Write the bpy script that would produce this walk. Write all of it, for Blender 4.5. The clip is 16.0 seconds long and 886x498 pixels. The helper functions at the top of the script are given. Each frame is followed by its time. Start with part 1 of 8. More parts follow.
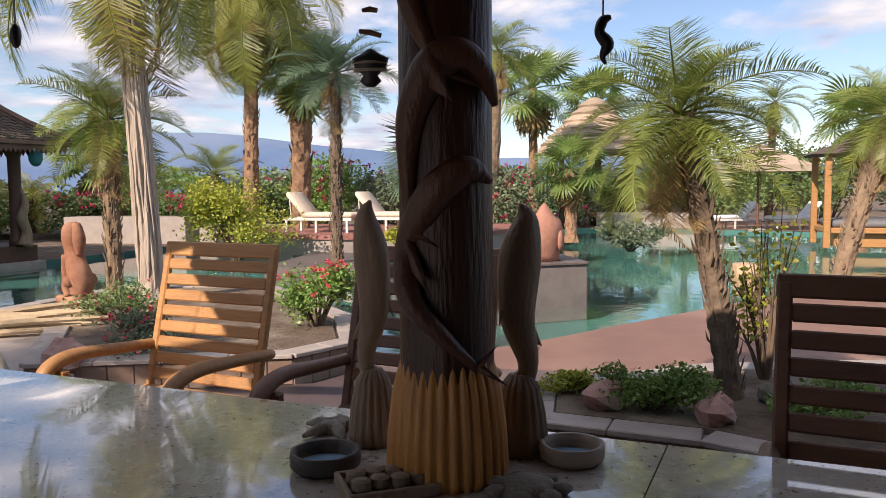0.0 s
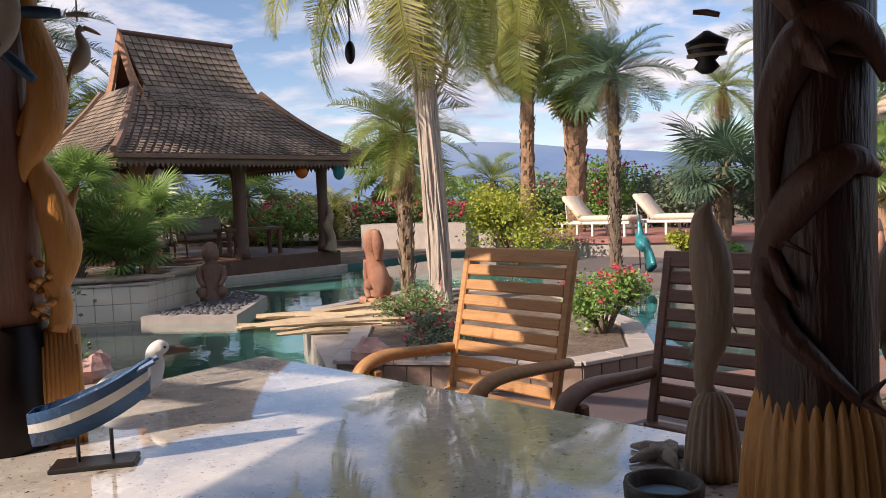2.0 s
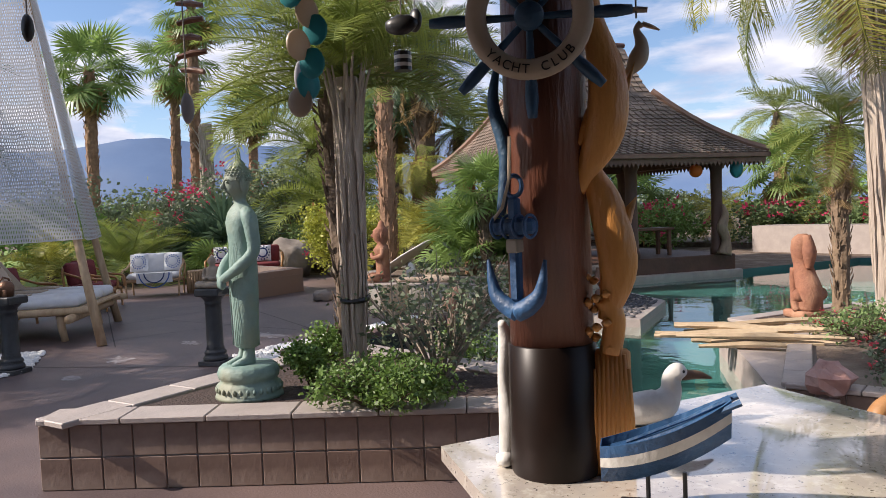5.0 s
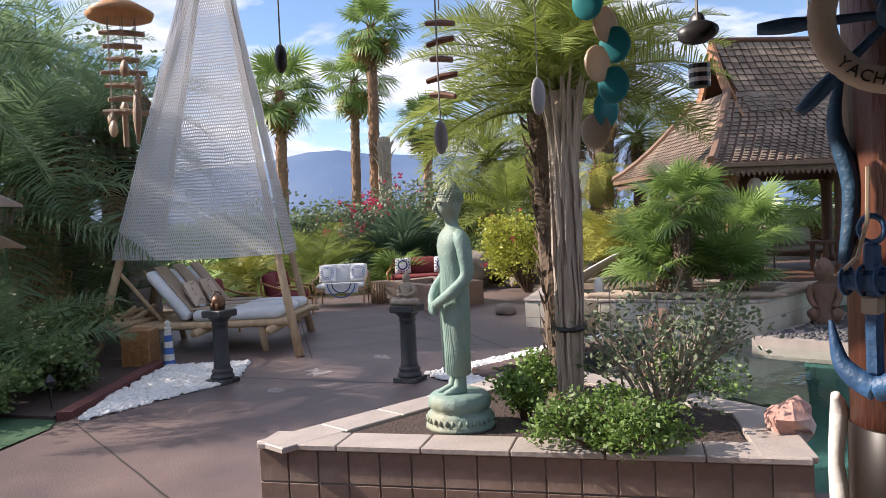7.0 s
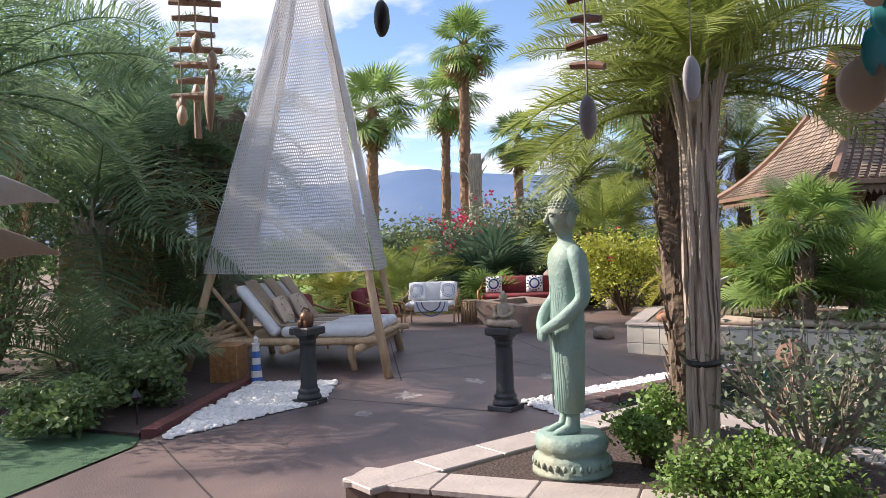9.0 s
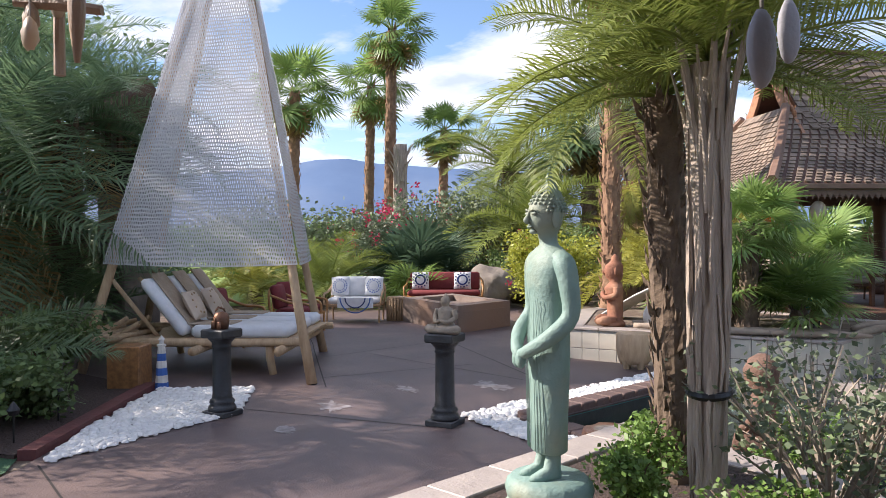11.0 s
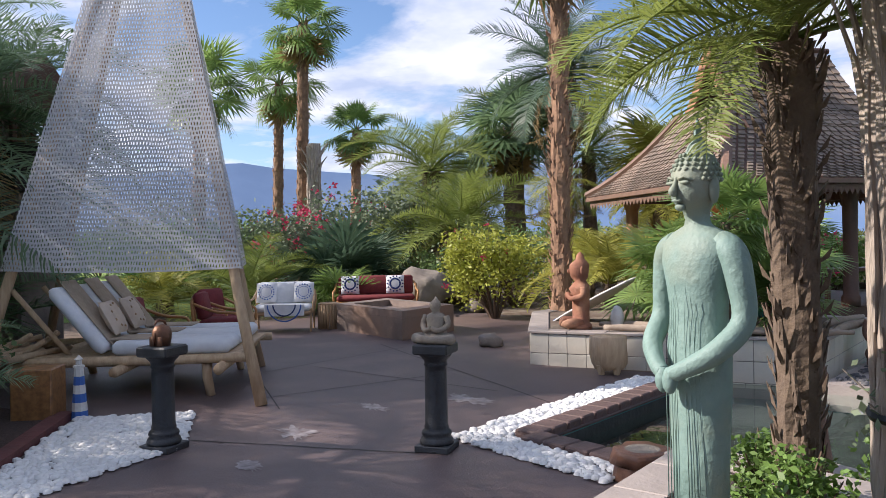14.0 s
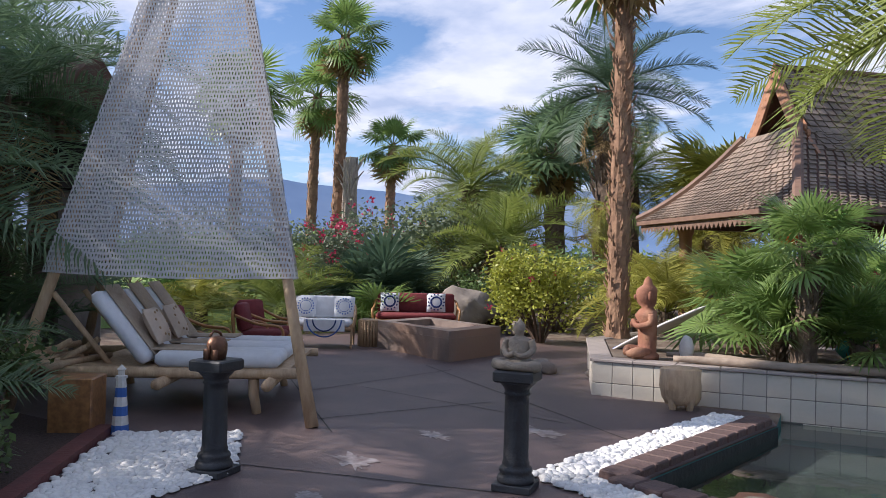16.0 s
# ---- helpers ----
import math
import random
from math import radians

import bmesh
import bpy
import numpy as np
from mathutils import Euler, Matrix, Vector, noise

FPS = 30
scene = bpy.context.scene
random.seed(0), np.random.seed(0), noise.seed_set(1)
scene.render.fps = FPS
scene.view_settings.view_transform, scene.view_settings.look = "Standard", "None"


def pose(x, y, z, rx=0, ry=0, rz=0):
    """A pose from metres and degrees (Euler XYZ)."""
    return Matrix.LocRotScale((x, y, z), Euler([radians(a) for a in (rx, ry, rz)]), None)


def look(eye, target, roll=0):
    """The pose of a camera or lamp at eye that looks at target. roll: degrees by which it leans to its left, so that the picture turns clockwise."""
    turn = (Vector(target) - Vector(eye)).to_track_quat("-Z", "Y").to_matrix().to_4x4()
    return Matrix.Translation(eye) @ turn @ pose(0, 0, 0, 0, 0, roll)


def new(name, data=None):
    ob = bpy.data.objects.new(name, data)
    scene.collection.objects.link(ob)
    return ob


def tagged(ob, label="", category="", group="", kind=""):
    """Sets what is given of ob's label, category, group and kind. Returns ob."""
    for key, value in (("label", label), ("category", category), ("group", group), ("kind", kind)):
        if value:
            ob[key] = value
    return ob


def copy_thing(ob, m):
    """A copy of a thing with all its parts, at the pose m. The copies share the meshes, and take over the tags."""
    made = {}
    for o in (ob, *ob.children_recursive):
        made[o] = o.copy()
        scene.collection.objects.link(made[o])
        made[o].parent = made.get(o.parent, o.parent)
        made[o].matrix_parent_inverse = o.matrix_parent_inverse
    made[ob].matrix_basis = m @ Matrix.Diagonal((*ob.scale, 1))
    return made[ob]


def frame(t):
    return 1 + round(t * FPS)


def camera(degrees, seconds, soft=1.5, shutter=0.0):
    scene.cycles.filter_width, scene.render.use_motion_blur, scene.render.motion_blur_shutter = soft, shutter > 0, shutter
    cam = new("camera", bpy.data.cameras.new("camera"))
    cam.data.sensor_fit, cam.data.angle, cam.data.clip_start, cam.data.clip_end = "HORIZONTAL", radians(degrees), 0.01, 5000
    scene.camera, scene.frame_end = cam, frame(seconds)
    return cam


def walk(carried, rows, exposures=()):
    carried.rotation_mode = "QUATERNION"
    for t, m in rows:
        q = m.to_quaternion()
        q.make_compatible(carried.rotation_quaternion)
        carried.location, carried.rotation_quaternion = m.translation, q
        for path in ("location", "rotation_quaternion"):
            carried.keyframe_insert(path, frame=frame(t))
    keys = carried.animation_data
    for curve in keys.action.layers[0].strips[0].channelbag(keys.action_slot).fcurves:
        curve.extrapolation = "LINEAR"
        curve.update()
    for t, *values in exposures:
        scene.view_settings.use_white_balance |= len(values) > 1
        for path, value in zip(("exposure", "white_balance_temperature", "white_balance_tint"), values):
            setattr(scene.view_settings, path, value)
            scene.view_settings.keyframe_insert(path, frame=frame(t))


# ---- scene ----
cam = camera(60.0, 16.0, 0.6)
PATH = [
    (0, (-0.072, 1.337, 1.455), (-0.264, 3.322, 1.302), -0.4),
    (0.5, (-0.154, 1.323, 1.467), (-0.52, 3.283, 1.312), -0.6),
    (1, (-0.198, 1.37, 1.458), (-0.741, 3.289, 1.307), -1.1),
    (1.5, (-0.222, 1.425, 1.451), (-0.932, 3.289, 1.31), -1.7),
    (2, (-0.245, 1.45, 1.456), (-1.106, 3.251, 1.328), -2.1),
    (2.5, (-0.31, 1.433, 1.464), (-1.309, 3.161, 1.345), -2.2),
    (3, (-0.415, 1.463, 1.473), (-1.552, 3.104, 1.357), -2.0),
    (3.5, (-0.557, 1.439, 1.495), (-1.826, 2.981, 1.378), -1.9),
    (4, (-0.656, 1.414, 1.504), (-2.05, 2.844, 1.388), -1.9),
    (4.5, (-0.76, 1.393, 1.5), (-2.257, 2.715, 1.392), -2.0),
    (5, (-0.851, 1.356, 1.514), (-2.431, 2.578, 1.419), -2.3),
    (7.5, (-1.383, 1.263, 1.627), (-3.243, 1.996, 1.599), -2.4),
    (8, (-1.497, 1.318, 1.586), (-3.394, 1.952, 1.587), -2.1),
    (10.5, (-2.391, 1.427, 1.64), (-4.235, 2.201, 1.625), -0.8),
    (11, (-2.604, 1.478, 1.646), (-4.415, 2.324, 1.621), -0.3),
    (11.5, (-2.851, 1.485, 1.62), (-4.635, 2.39, 1.581), 0.1),
    (12, (-3.082, 1.482, 1.621), (-4.838, 2.438, 1.571), 0.0),
    (12.5, (-3.284, 1.459, 1.611), (-5.018, 2.454, 1.557), -0.2),
    (13, (-3.507, 1.383, 1.597), (-5.222, 2.412, 1.551), -0.5),
    (13.5, (-3.67, 1.301, 1.597), (-5.369, 2.357, 1.563), -0.7),
    (14, (-3.79, 1.28, 1.578), (-5.476, 2.355, 1.562), -1.0),
    (14.5, (-3.956, 1.297, 1.572), (-5.636, 2.381, 1.574), -1.0),
    (15, (-4.123, 1.313, 1.555), (-5.809, 2.388, 1.577), -0.6),
    (15.5, (-4.283, 1.27, 1.533), (-5.984, 2.322, 1.565), 0.2),
    (16, (-4.491, 1.201, 1.535), (-6.209, 2.224, 1.572), 1.3),
]
walk(cam, [(t, look(eye, target, roll)) for t, eye, target, roll in PATH], [(0.0, 0.53, 6800, 20), (2.0, 0.53, 6700, 20), (5.0, 0.58, 6350, 18), (8.0, 1.04, 6400, 18), (11.0, 1.03, 6250, 18), (13.0, 0.88, 6150, 18), (15.0, 0.54, 5950, 18), (16.0, 0.53, 5900, 18)])

# ---- world, sun ----
SUN_DIR = Vector((-0.55, -0.83, 0.68)).normalized()
world = bpy.data.worlds.new("sky")
scene.world = world
world.use_nodes = True
wn, wl = world.node_tree.nodes, world.node_tree.links
wn.clear()
sky = wn.new("ShaderNodeTexSky")
sky.sky_type = "NISHITA"
sky.sun_disc = False
sky.sun_elevation = math.asin(SUN_DIR.z)
sky.sun_rotation = math.atan2(SUN_DIR.x, SUN_DIR.y)
sky.air_density, sky.dust_density, sky.ozone_density = 1.0, 0.1, 3.0


def wmath(op, a, b=None):
    n = wn.new("ShaderNodeMath")
    n.operation = op
    for i, v in enumerate((a, b)):
        if v is None:
            continue
        if isinstance(v, (int, float)):
            n.inputs[i].default_value = v
        else:
            wl.new(v, n.inputs[i])
    return n.outputs[0]


# cloud deck: the view direction laid onto a flat sheet overhead
tc = wn.new("ShaderNodeTexCoord")
sp = wn.new("ShaderNodeSeparateXYZ")
wl.new(tc.outputs["Generated"], sp.inputs[0])
den = wmath("ADD", wmath("MAXIMUM", sp.outputs[2], 0.0), 0.16)
cb = wn.new("ShaderNodeCombineXYZ")
wl.new(wmath("DIVIDE", sp.outputs[0], den), cb.inputs[0])
wl.new(wmath("DIVIDE", sp.outputs[1], den), cb.inputs[1])
n1 = wn.new("ShaderNodeTexNoise")
n1.inputs["Scale"].default_value, n1.inputs["Detail"].default_value, n1.inputs["Roughness"].default_value = 1.25, 9.0, 0.58
n1.inputs["Distortion"].default_value = 0.25
wl.new(cb.outputs[0], n1.inputs["Vector"])
r1 = wn.new("ShaderNodeValToRGB")
r1.color_ramp.elements[0].position, r1.color_ramp.elements[1].position = 0.44, 0.55
# low down in the east the deck thins out to blue
east = wmath("MAXIMUM", wmath("ADD", sp.outputs[0], 0.12), 0.0)
low = wmath("MAXIMUM", wmath("SUBTRACT", 1.0, wmath("MULTIPLY", sp.outputs[2], 3.2)), 0.0)
wl.new(wmath("SUBTRACT", n1.outputs["Fac"], wmath("MULTIPLY", wmath("MULTIPLY", east, low), 0.5)), r1.inputs[0])
n2 = wn.new("ShaderNodeTexNoise")
n2.inputs["Scale"].default_value, n2.inputs["Detail"].default_value = 3.1, 6.0
wl.new(cb.outputs[0], n2.inputs["Vector"])
r2 = wn.new("ShaderNodeValToRGB")
r2.color_ramp.elements[0].position, r2.color_ramp.elements[1].position = 0.35, 0.62
r2.color_ramp.elements[0].color, r2.color_ramp.elements[1].color = (3.7, 4.3, 5.4, 1), (6.7, 6.8, 7.0, 1)
wl.new(n2.outputs["Fac"], r2.inputs[0])
mx = wn.new("ShaderNodeMixRGB")
wl.new(r1.outputs[0], mx.inputs[0])
wl.new(sky.outputs[0], mx.inputs[1])
wl.new(r2.outputs[0], mx.inputs[2])
bg = wn.new("ShaderNodeBackground")
bg.inputs[1].default_value = 0.10
wl.new(mx.outputs[0], bg.inputs[0])
wo = wn.new("ShaderNodeOutputWorld")
wl.new(bg.outputs[0], wo.inputs[0])

sun = new("sun", bpy.data.lights.new("sun", "SUN"))
sun.data.energy, sun.data.angle, sun.data.color = 5.0, radians(0.6), (1.0, 0.90, 0.74)
sun.matrix_world = look(SUN_DIR * 60, (0, 0, 0))

# ---- materials ----
MATS = {}


def mat(name, c1, c2=None, scale=6.0, rough=0.7, metal=0.0, bump=0.0, bscale=None, c3=None, spec=0.5, stretch=(1, 1, 1), leaf=0.0, vary=0.12, contrast=0.25, coat=0.0):
    """Two-scale mottled surface: c1 to c2 by a coarse and a fine noise, a third colour in blotches, relief by bump."""
    if name in MATS:
        return MATS[name]
    m = bpy.data.materials.new(name)
    m.use_nodes = True
    N, L = m.node_tree.nodes, m.node_tree.links
    N.clear()
    out = N.new("ShaderNodeOutputMaterial")
    b = N.new("ShaderNodeBsdfPrincipled")
    b.inputs["Roughness"].default_value, b.inputs["Metallic"].default_value = rough, metal
    b.inputs["Specular IOR Level"].default_value = spec
    b.inputs["Coat Weight"].default_value = coat
    b.inputs["Coat Roughness"].default_value = 0.12
    co = N.new("ShaderNodeTexCoord")
    mp = N.new("ShaderNodeMapping")
    mp.inputs["Scale"].default_value = stretch
    L.new(co.outputs["Object"], mp.inputs[0])
    a = N.new("ShaderNodeTexNoise")
    a.inputs["Scale"].default_value, a.inputs["Detail"].default_value, a.inputs["Roughness"].default_value = scale, 7.0, 0.6
    L.new(mp.outputs[0], a.inputs["Vector"])
    ra = N.new("ShaderNodeValToRGB")
    ra.color_ramp.elements[0].position, ra.color_ramp.elements[1].position = 0.5 - contrast, 0.5 + contrast
    c2 = c2 or tuple(v * 0.7 for v in c1)
    ra.color_ramp.elements[0].color, ra.color_ramp.elements[1].color = (*c2, 1), (*c1, 1)
    L.new(a.outputs["Fac"], ra.inputs[0])
    col = ra.outputs[0]
    if c3:
        g = N.new("ShaderNodeTexNoise")
        g.inputs["Scale"].default_value, g.inputs["Detail"].default_value = scale * 0.23, 5.0
        L.new(mp.outputs[0], g.inputs["Vector"])
        rg = N.new("ShaderNodeValToRGB")
        rg.color_ramp.elements[0].position, rg.color_ramp.elements[1].position = 0.48, 0.62
        L.new(g.outputs["Fac"], rg.inputs[0])
        mixc = N.new("ShaderNodeMixRGB")
        L.new(rg.outputs[0], mixc.inputs[0])
        L.new(col, mixc.inputs[1])
        mixc.inputs[2].default_value = (*c3, 1)
        col = mixc.outputs[0]
    if vary:
        oi = N.new("ShaderNodeObjectInfo")
        gi = N.new("ShaderNodeNewGeometry")
        ad = N.new("ShaderNodeMath")
        ad.operation = "ADD"
        L.new(oi.outputs["Random"], ad.inputs[0])
        L.new(gi.outputs["Random Per Island"], ad.inputs[1])
        mr = N.new("ShaderNodeMapRange")
        mr.inputs["From Max"].default_value = 2.0
        mr.inputs["To Min"].default_value, mr.inputs["To Max"].default_value = 1 - 1.6 * vary, 1 + 1.6 * vary
        L.new(ad.outputs[0], mr.inputs[0])
        hs = N.new("ShaderNodeHueSaturation")
        L.new(mr.outputs[0], hs.inputs["Value"])
        L.new(col, hs.inputs["Color"])
        col = hs.outputs[0]
    L.new(col, b.inputs["Base Color"])
    if bump:
        bn = N.new("ShaderNodeTexNoise")
        bn.inputs["Scale"].default_value, bn.inputs["Detail"].default_value = bscale or scale * 3, 6.0
        L.new(mp.outputs[0], bn.inputs["Vector"])
        bp = N.new("ShaderNodeBump")
        bp.inputs["Strength"].default_value, bp.inputs["Distance"].default_value = min(1.0, bump), 0.02
        L.new(bn.outputs["Fac"], bp.inputs["Height"])
        L.new(bp.outputs[0], b.inputs["Normal"])
    sh = b.outputs[0]
    if leaf:
        tr = N.new("ShaderNodeBsdfTranslucent")
        L.new(col, tr.inputs[0])
        mxs = N.new("ShaderNodeMixShader")
        mxs.inputs[0].default_value = leaf
        L.new(sh, mxs.inputs[1])
        L.new(tr.outputs[0], mxs.inputs[2])
        sh = mxs.outputs[0]
    L.new(sh, out.inputs[0])
    MATS[name] = m
    return m


M_CONC = mat("stained_concrete", (0.112, 0.078, 0.076), (0.074, 0.054, 0.056), 2.2, 0.55, bump=0.25, bscale=60, c3=(0.15, 0.105, 0.095), vary=0, contrast=0.3)
M_DECK = mat("red_brown_deck", (0.25, 0.135, 0.10), (0.17, 0.095, 0.075), 1.8, 0.65, bump=0.2, bscale=50, c3=(0.29, 0.18, 0.14), vary=0)
M_JOINT = mat("joint_shadow_gap", (0.02, 0.015, 0.015), vary=0)
M_SOIL = mat("dry_garden_soil", (0.17, 0.12, 0.085), (0.07, 0.048, 0.035), 9, 0.95, bump=0.9, bscale=30, c3=(0.20, 0.16, 0.12), vary=0)
M_MULCH = mat("dark_bark_mulch", (0.085, 0.055, 0.045), (0.03, 0.02, 0.018), 28, 0.95, bump=1.0, bscale=50, vary=0)
M_TURF = mat("short_turf", (0.045, 0.115, 0.05), (0.028, 0.075, 0.036), 25, 0.95, bump=0.6, bscale=180, vary=0)
M_LAWN = mat("sunny_lawn", (0.22, 0.30, 0.07), (0.15, 0.23, 0.05), 6, 0.95, bump=0.6, bscale=90, vary=0)
M_TILE = mat("tan_slate_tile", (0.24, 0.16, 0.12), (0.14, 0.09, 0.07), 9, 0.5, bump=0.12, bscale=35, c3=(0.29, 0.215, 0.17), vary=0.16)
M_CAP = mat("pale_stone_cap", (0.40, 0.345, 0.31), (0.29, 0.25, 0.23), 5, 0.5, bump=0.25, bscale=40, vary=0.07)
M_GROUT = mat("grey_grout", (0.28, 0.25, 0.23), (0.2, 0.18, 0.17), 20, 0.9, vary=0)
M_PTILE = mat("cream_pool_tile", (0.60, 0.56, 0.48), (0.48, 0.44, 0.37), 4, 0.42, bump=0.15, bscale=30, c3=(0.54, 0.47, 0.38), vary=0.06)
M_BRICK = mat("red_brown_coping_brick", (0.1364, 0.084, 0.0723), (0.0806, 0.052, 0.0467), 14, 0.7, bump=0.4, vary=0.15)
M_PEB = mat("white_pebble", (0.80, 0.79, 0.76), (0.62, 0.61, 0.60), 9, 0.55, bump=0.1, vary=0.07)
M_DKPEB = mat("dark_gravel", (0.10, 0.10, 0.11), (0.05, 0.05, 0.055), 12, 0.7, vary=0.3)
M_POOLB = mat("pool_plaster", (0.065, 0.20, 0.18), (0.035, 0.13, 0.125), 0.5, 0.8, vary=0)
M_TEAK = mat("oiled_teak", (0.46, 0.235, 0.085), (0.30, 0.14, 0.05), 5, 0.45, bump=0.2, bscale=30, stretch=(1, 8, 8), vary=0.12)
# dark teak; on one armchair it also stands in for roof shade
M_TEAKD = mat("dark_and_shaded_teak", (0.17, 0.075, 0.04), (0.10, 0.045, 0.026), 5, 0.42, bump=0.2, bscale=30, stretch=(1, 8, 8), vary=0.12)
M_DKW = mat("dark_varnished_post", (0.06, 0.018, 0.01), (0.03, 0.011, 0.007), 3, 0.42, bump=0.35, bscale=14, stretch=(6, 6, 1), vary=0, c3=(0.08, 0.03, 0.016))
M_BLACKW = mat("black_lacquer_base", (0.016, 0.009, 0.007), (0.008, 0.005, 0.004), 6, 0.36, vary=0, spec=0.2)
M_CARVE = mat("carved_brown_wood", (0.115, 0.042, 0.021), (0.06, 0.023, 0.013), 4, 0.45, bump=0.35, bscale=22, stretch=(3, 3, 1), vary=0.05, c3=(0.12, 0.05, 0.026))
M_CARVEG = mat("weathered_carved_wood", (0.36, 0.255, 0.165), (0.19, 0.125, 0.08), 4, 0.55, bump=0.35, bscale=24, stretch=(4, 4, 1), vary=0.05)
M_GOLDW = mat("honey_carved_wood", (0.725, 0.351, 0.0935), (0.4785, 0.2015, 0.055), 4, 0.4, bump=0.3, bscale=20, stretch=(4, 4, 1), vary=0.05)
M_LOG = mat("peeled_log_wood", (0.55, 0.40, 0.25), (0.36, 0.24, 0.14), 4, 0.7, bump=0.4, bscale=18, stretch=(5, 5, 1), vary=0.1)
M_DRIFT = mat("pale_driftwood", (0.56, 0.44, 0.29), (0.38, 0.28, 0.18), 4, 0.85, bump=0.5, bscale=20, vary=0.15)
M_BURL = mat("burl_wood_veneer", (0.38, 0.19, 0.07), (0.13, 0.06, 0.028), 16, 0.4, vary=0, bump=0.1)
M_BRONZE = mat("verdigris_bronze", (0.215, 0.315, 0.275), (0.14, 0.225, 0.20), 7, 0.62, bump=0.3, bscale=40, c3=(0.24, 0.255, 0.185), vary=0)
M_RUST = mat("terracotta_rust", (0.33, 0.145, 0.08), (0.20, 0.085, 0.055), 9, 0.85, bump=0.5, bscale=45, c3=(0.40, 0.215, 0.13), vary=0)
M_RUSTD = mat("dark_brown_carving", (0.20, 0.11, 0.075), (0.10, 0.058, 0.042), 8, 0.8, bump=0.5, bscale=40, vary=0)
M_STONEB = mat("grey_carved_stone", (0.33, 0.28, 0.22), (0.20, 0.165, 0.13), 14, 0.85, bump=0.4, bscale=60, vary=0)
M_BLACK = mat("black_painted_plaster", (0.030, 0.032, 0.036), (0.018, 0.019, 0.022), 10, 0.5, bump=0.25, bscale=50, vary=0, c3=(0.05, 0.052, 0.056))
M_COPPER = mat("aged_copper", (0.22, 0.105, 0.06), (0.10, 0.055, 0.035), 18, 0.45, metal=0.6, bump=0.3, vary=0)
M_WHITE = mat("white_fabric", (0.72, 0.73, 0.75), (0.60, 0.61, 0.64), 10, 0.9, bump=0.25, bscale=120, vary=0.04)
M_CREAM = mat("cream_cushion_fabric", (0.66, 0.55, 0.45), (0.55, 0.44, 0.35), 10, 0.9, bump=0.25, bscale=120, vary=0.05)
M_BEIGE = mat("beige_woven_throw", (0.46, 0.37, 0.28), (0.35, 0.275, 0.205), 26, 0.95, bump=0.6, bscale=160, vary=0)
M_RED = mat("maroon_cushion", (0.20, 0.032, 0.034), (0.13, 0.02, 0.024), 12, 0.9, bump=0.25, bscale=120, vary=0.05)
M_NAVY = mat("navy_print", (0.02, 0.045, 0.17), (0.014, 0.03, 0.12), 12, 0.9, vary=0)
M_SKYB = mat("blue_print", (0.055, 0.14, 0.42), (0.04, 0.10, 0.32), 12, 0.9, vary=0)
M_BLUEP = mat("worn_blue_paint", (0.026, 0.085, 0.20), (0.013, 0.045, 0.11), 14, 0.5, bump=0.3, vary=0.05, c3=(0.04, 0.135, 0.30))
M_BLUED = mat("dark_teal_blue_paint", (0.022, 0.075, 0.14), (0.012, 0.04, 0.08), 12, 0.55, bump=0.4, vary=0.05)
M_WPAINT = mat("worn_white_paint", (0.66, 0.65, 0.62), (0.48, 0.46, 0.43), 12, 0.6, bump=0.25, vary=0.04)
M_BEIGEP = mat("sand_beige_paint", (0.45, 0.37, 0.28), (0.34, 0.27, 0.2), 10, 0.6, bump=0.2, vary=0)
M_BLKP = mat("black_paint", (0.015, 0.015, 0.016), (0.01, 0.01, 0.011), 10, 0.4, vary=0)
M_TEALG = mat("teal_metal_paint", (0.05, 0.30, 0.30), (0.02, 0.16, 0.20), 9, 0.3, metal=0.4, vary=0.15)
M_TEALS = mat("teal_capiz_shell", (0.06, 0.36, 0.38), (0.04, 0.26, 0.30), 6, 0.35, leaf=0.5, vary=0.2)
M_TANS = mat("tan_capiz_shell", (0.52, 0.44, 0.34), (0.40, 0.33, 0.25), 6, 0.4, leaf=0.35, vary=0.2)
M_ROCK = mat("grey_brown_boulder", (0.26, 0.22, 0.185), (0.13, 0.11, 0.095), 3, 0.9, bump=0.8, bscale=12, vary=0.1, c3=(0.32, 0.28, 0.23))
M_PINKR = mat("pink_quartz_rock", (0.55, 0.36, 0.31), (0.33, 0.16, 0.13), 7, 0.8, bump=0.8, bscale=14, vary=0.1, c3=(0.62, 0.55, 0.5))
M_SHING = mat("weathered_roof_shingle", (0.19, 0.145, 0.11), (0.11, 0.085, 0.068), 5, 0.75, bump=0.35, bscale=30, vary=0.22, c3=(0.25, 0.19, 0.145))
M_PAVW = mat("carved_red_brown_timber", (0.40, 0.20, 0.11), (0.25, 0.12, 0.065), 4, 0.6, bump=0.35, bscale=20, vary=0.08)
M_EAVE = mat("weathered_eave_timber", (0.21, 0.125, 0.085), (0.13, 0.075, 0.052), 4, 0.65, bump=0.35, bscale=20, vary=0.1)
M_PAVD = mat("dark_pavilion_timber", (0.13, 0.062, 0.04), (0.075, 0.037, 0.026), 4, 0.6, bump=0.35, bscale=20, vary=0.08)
M_ORANGE = mat("orange_lantern_paper", (0.75, 0.19, 0.02), (0.6, 0.14, 0.015), 6, 0.6, leaf=0.3, vary=0)
M_STUCCO = mat("tan_stucco", (0.48, 0.37, 0.27), (0.39, 0.30, 0.22), 3, 0.9, bump=0.4, bscale=60, vary=0)
M_CEIL = mat("brown_plank_ceiling", (0.20, 0.115, 0.07), (0.13, 0.075, 0.045), 4, 0.7, bump=0.2, vary=0.1)
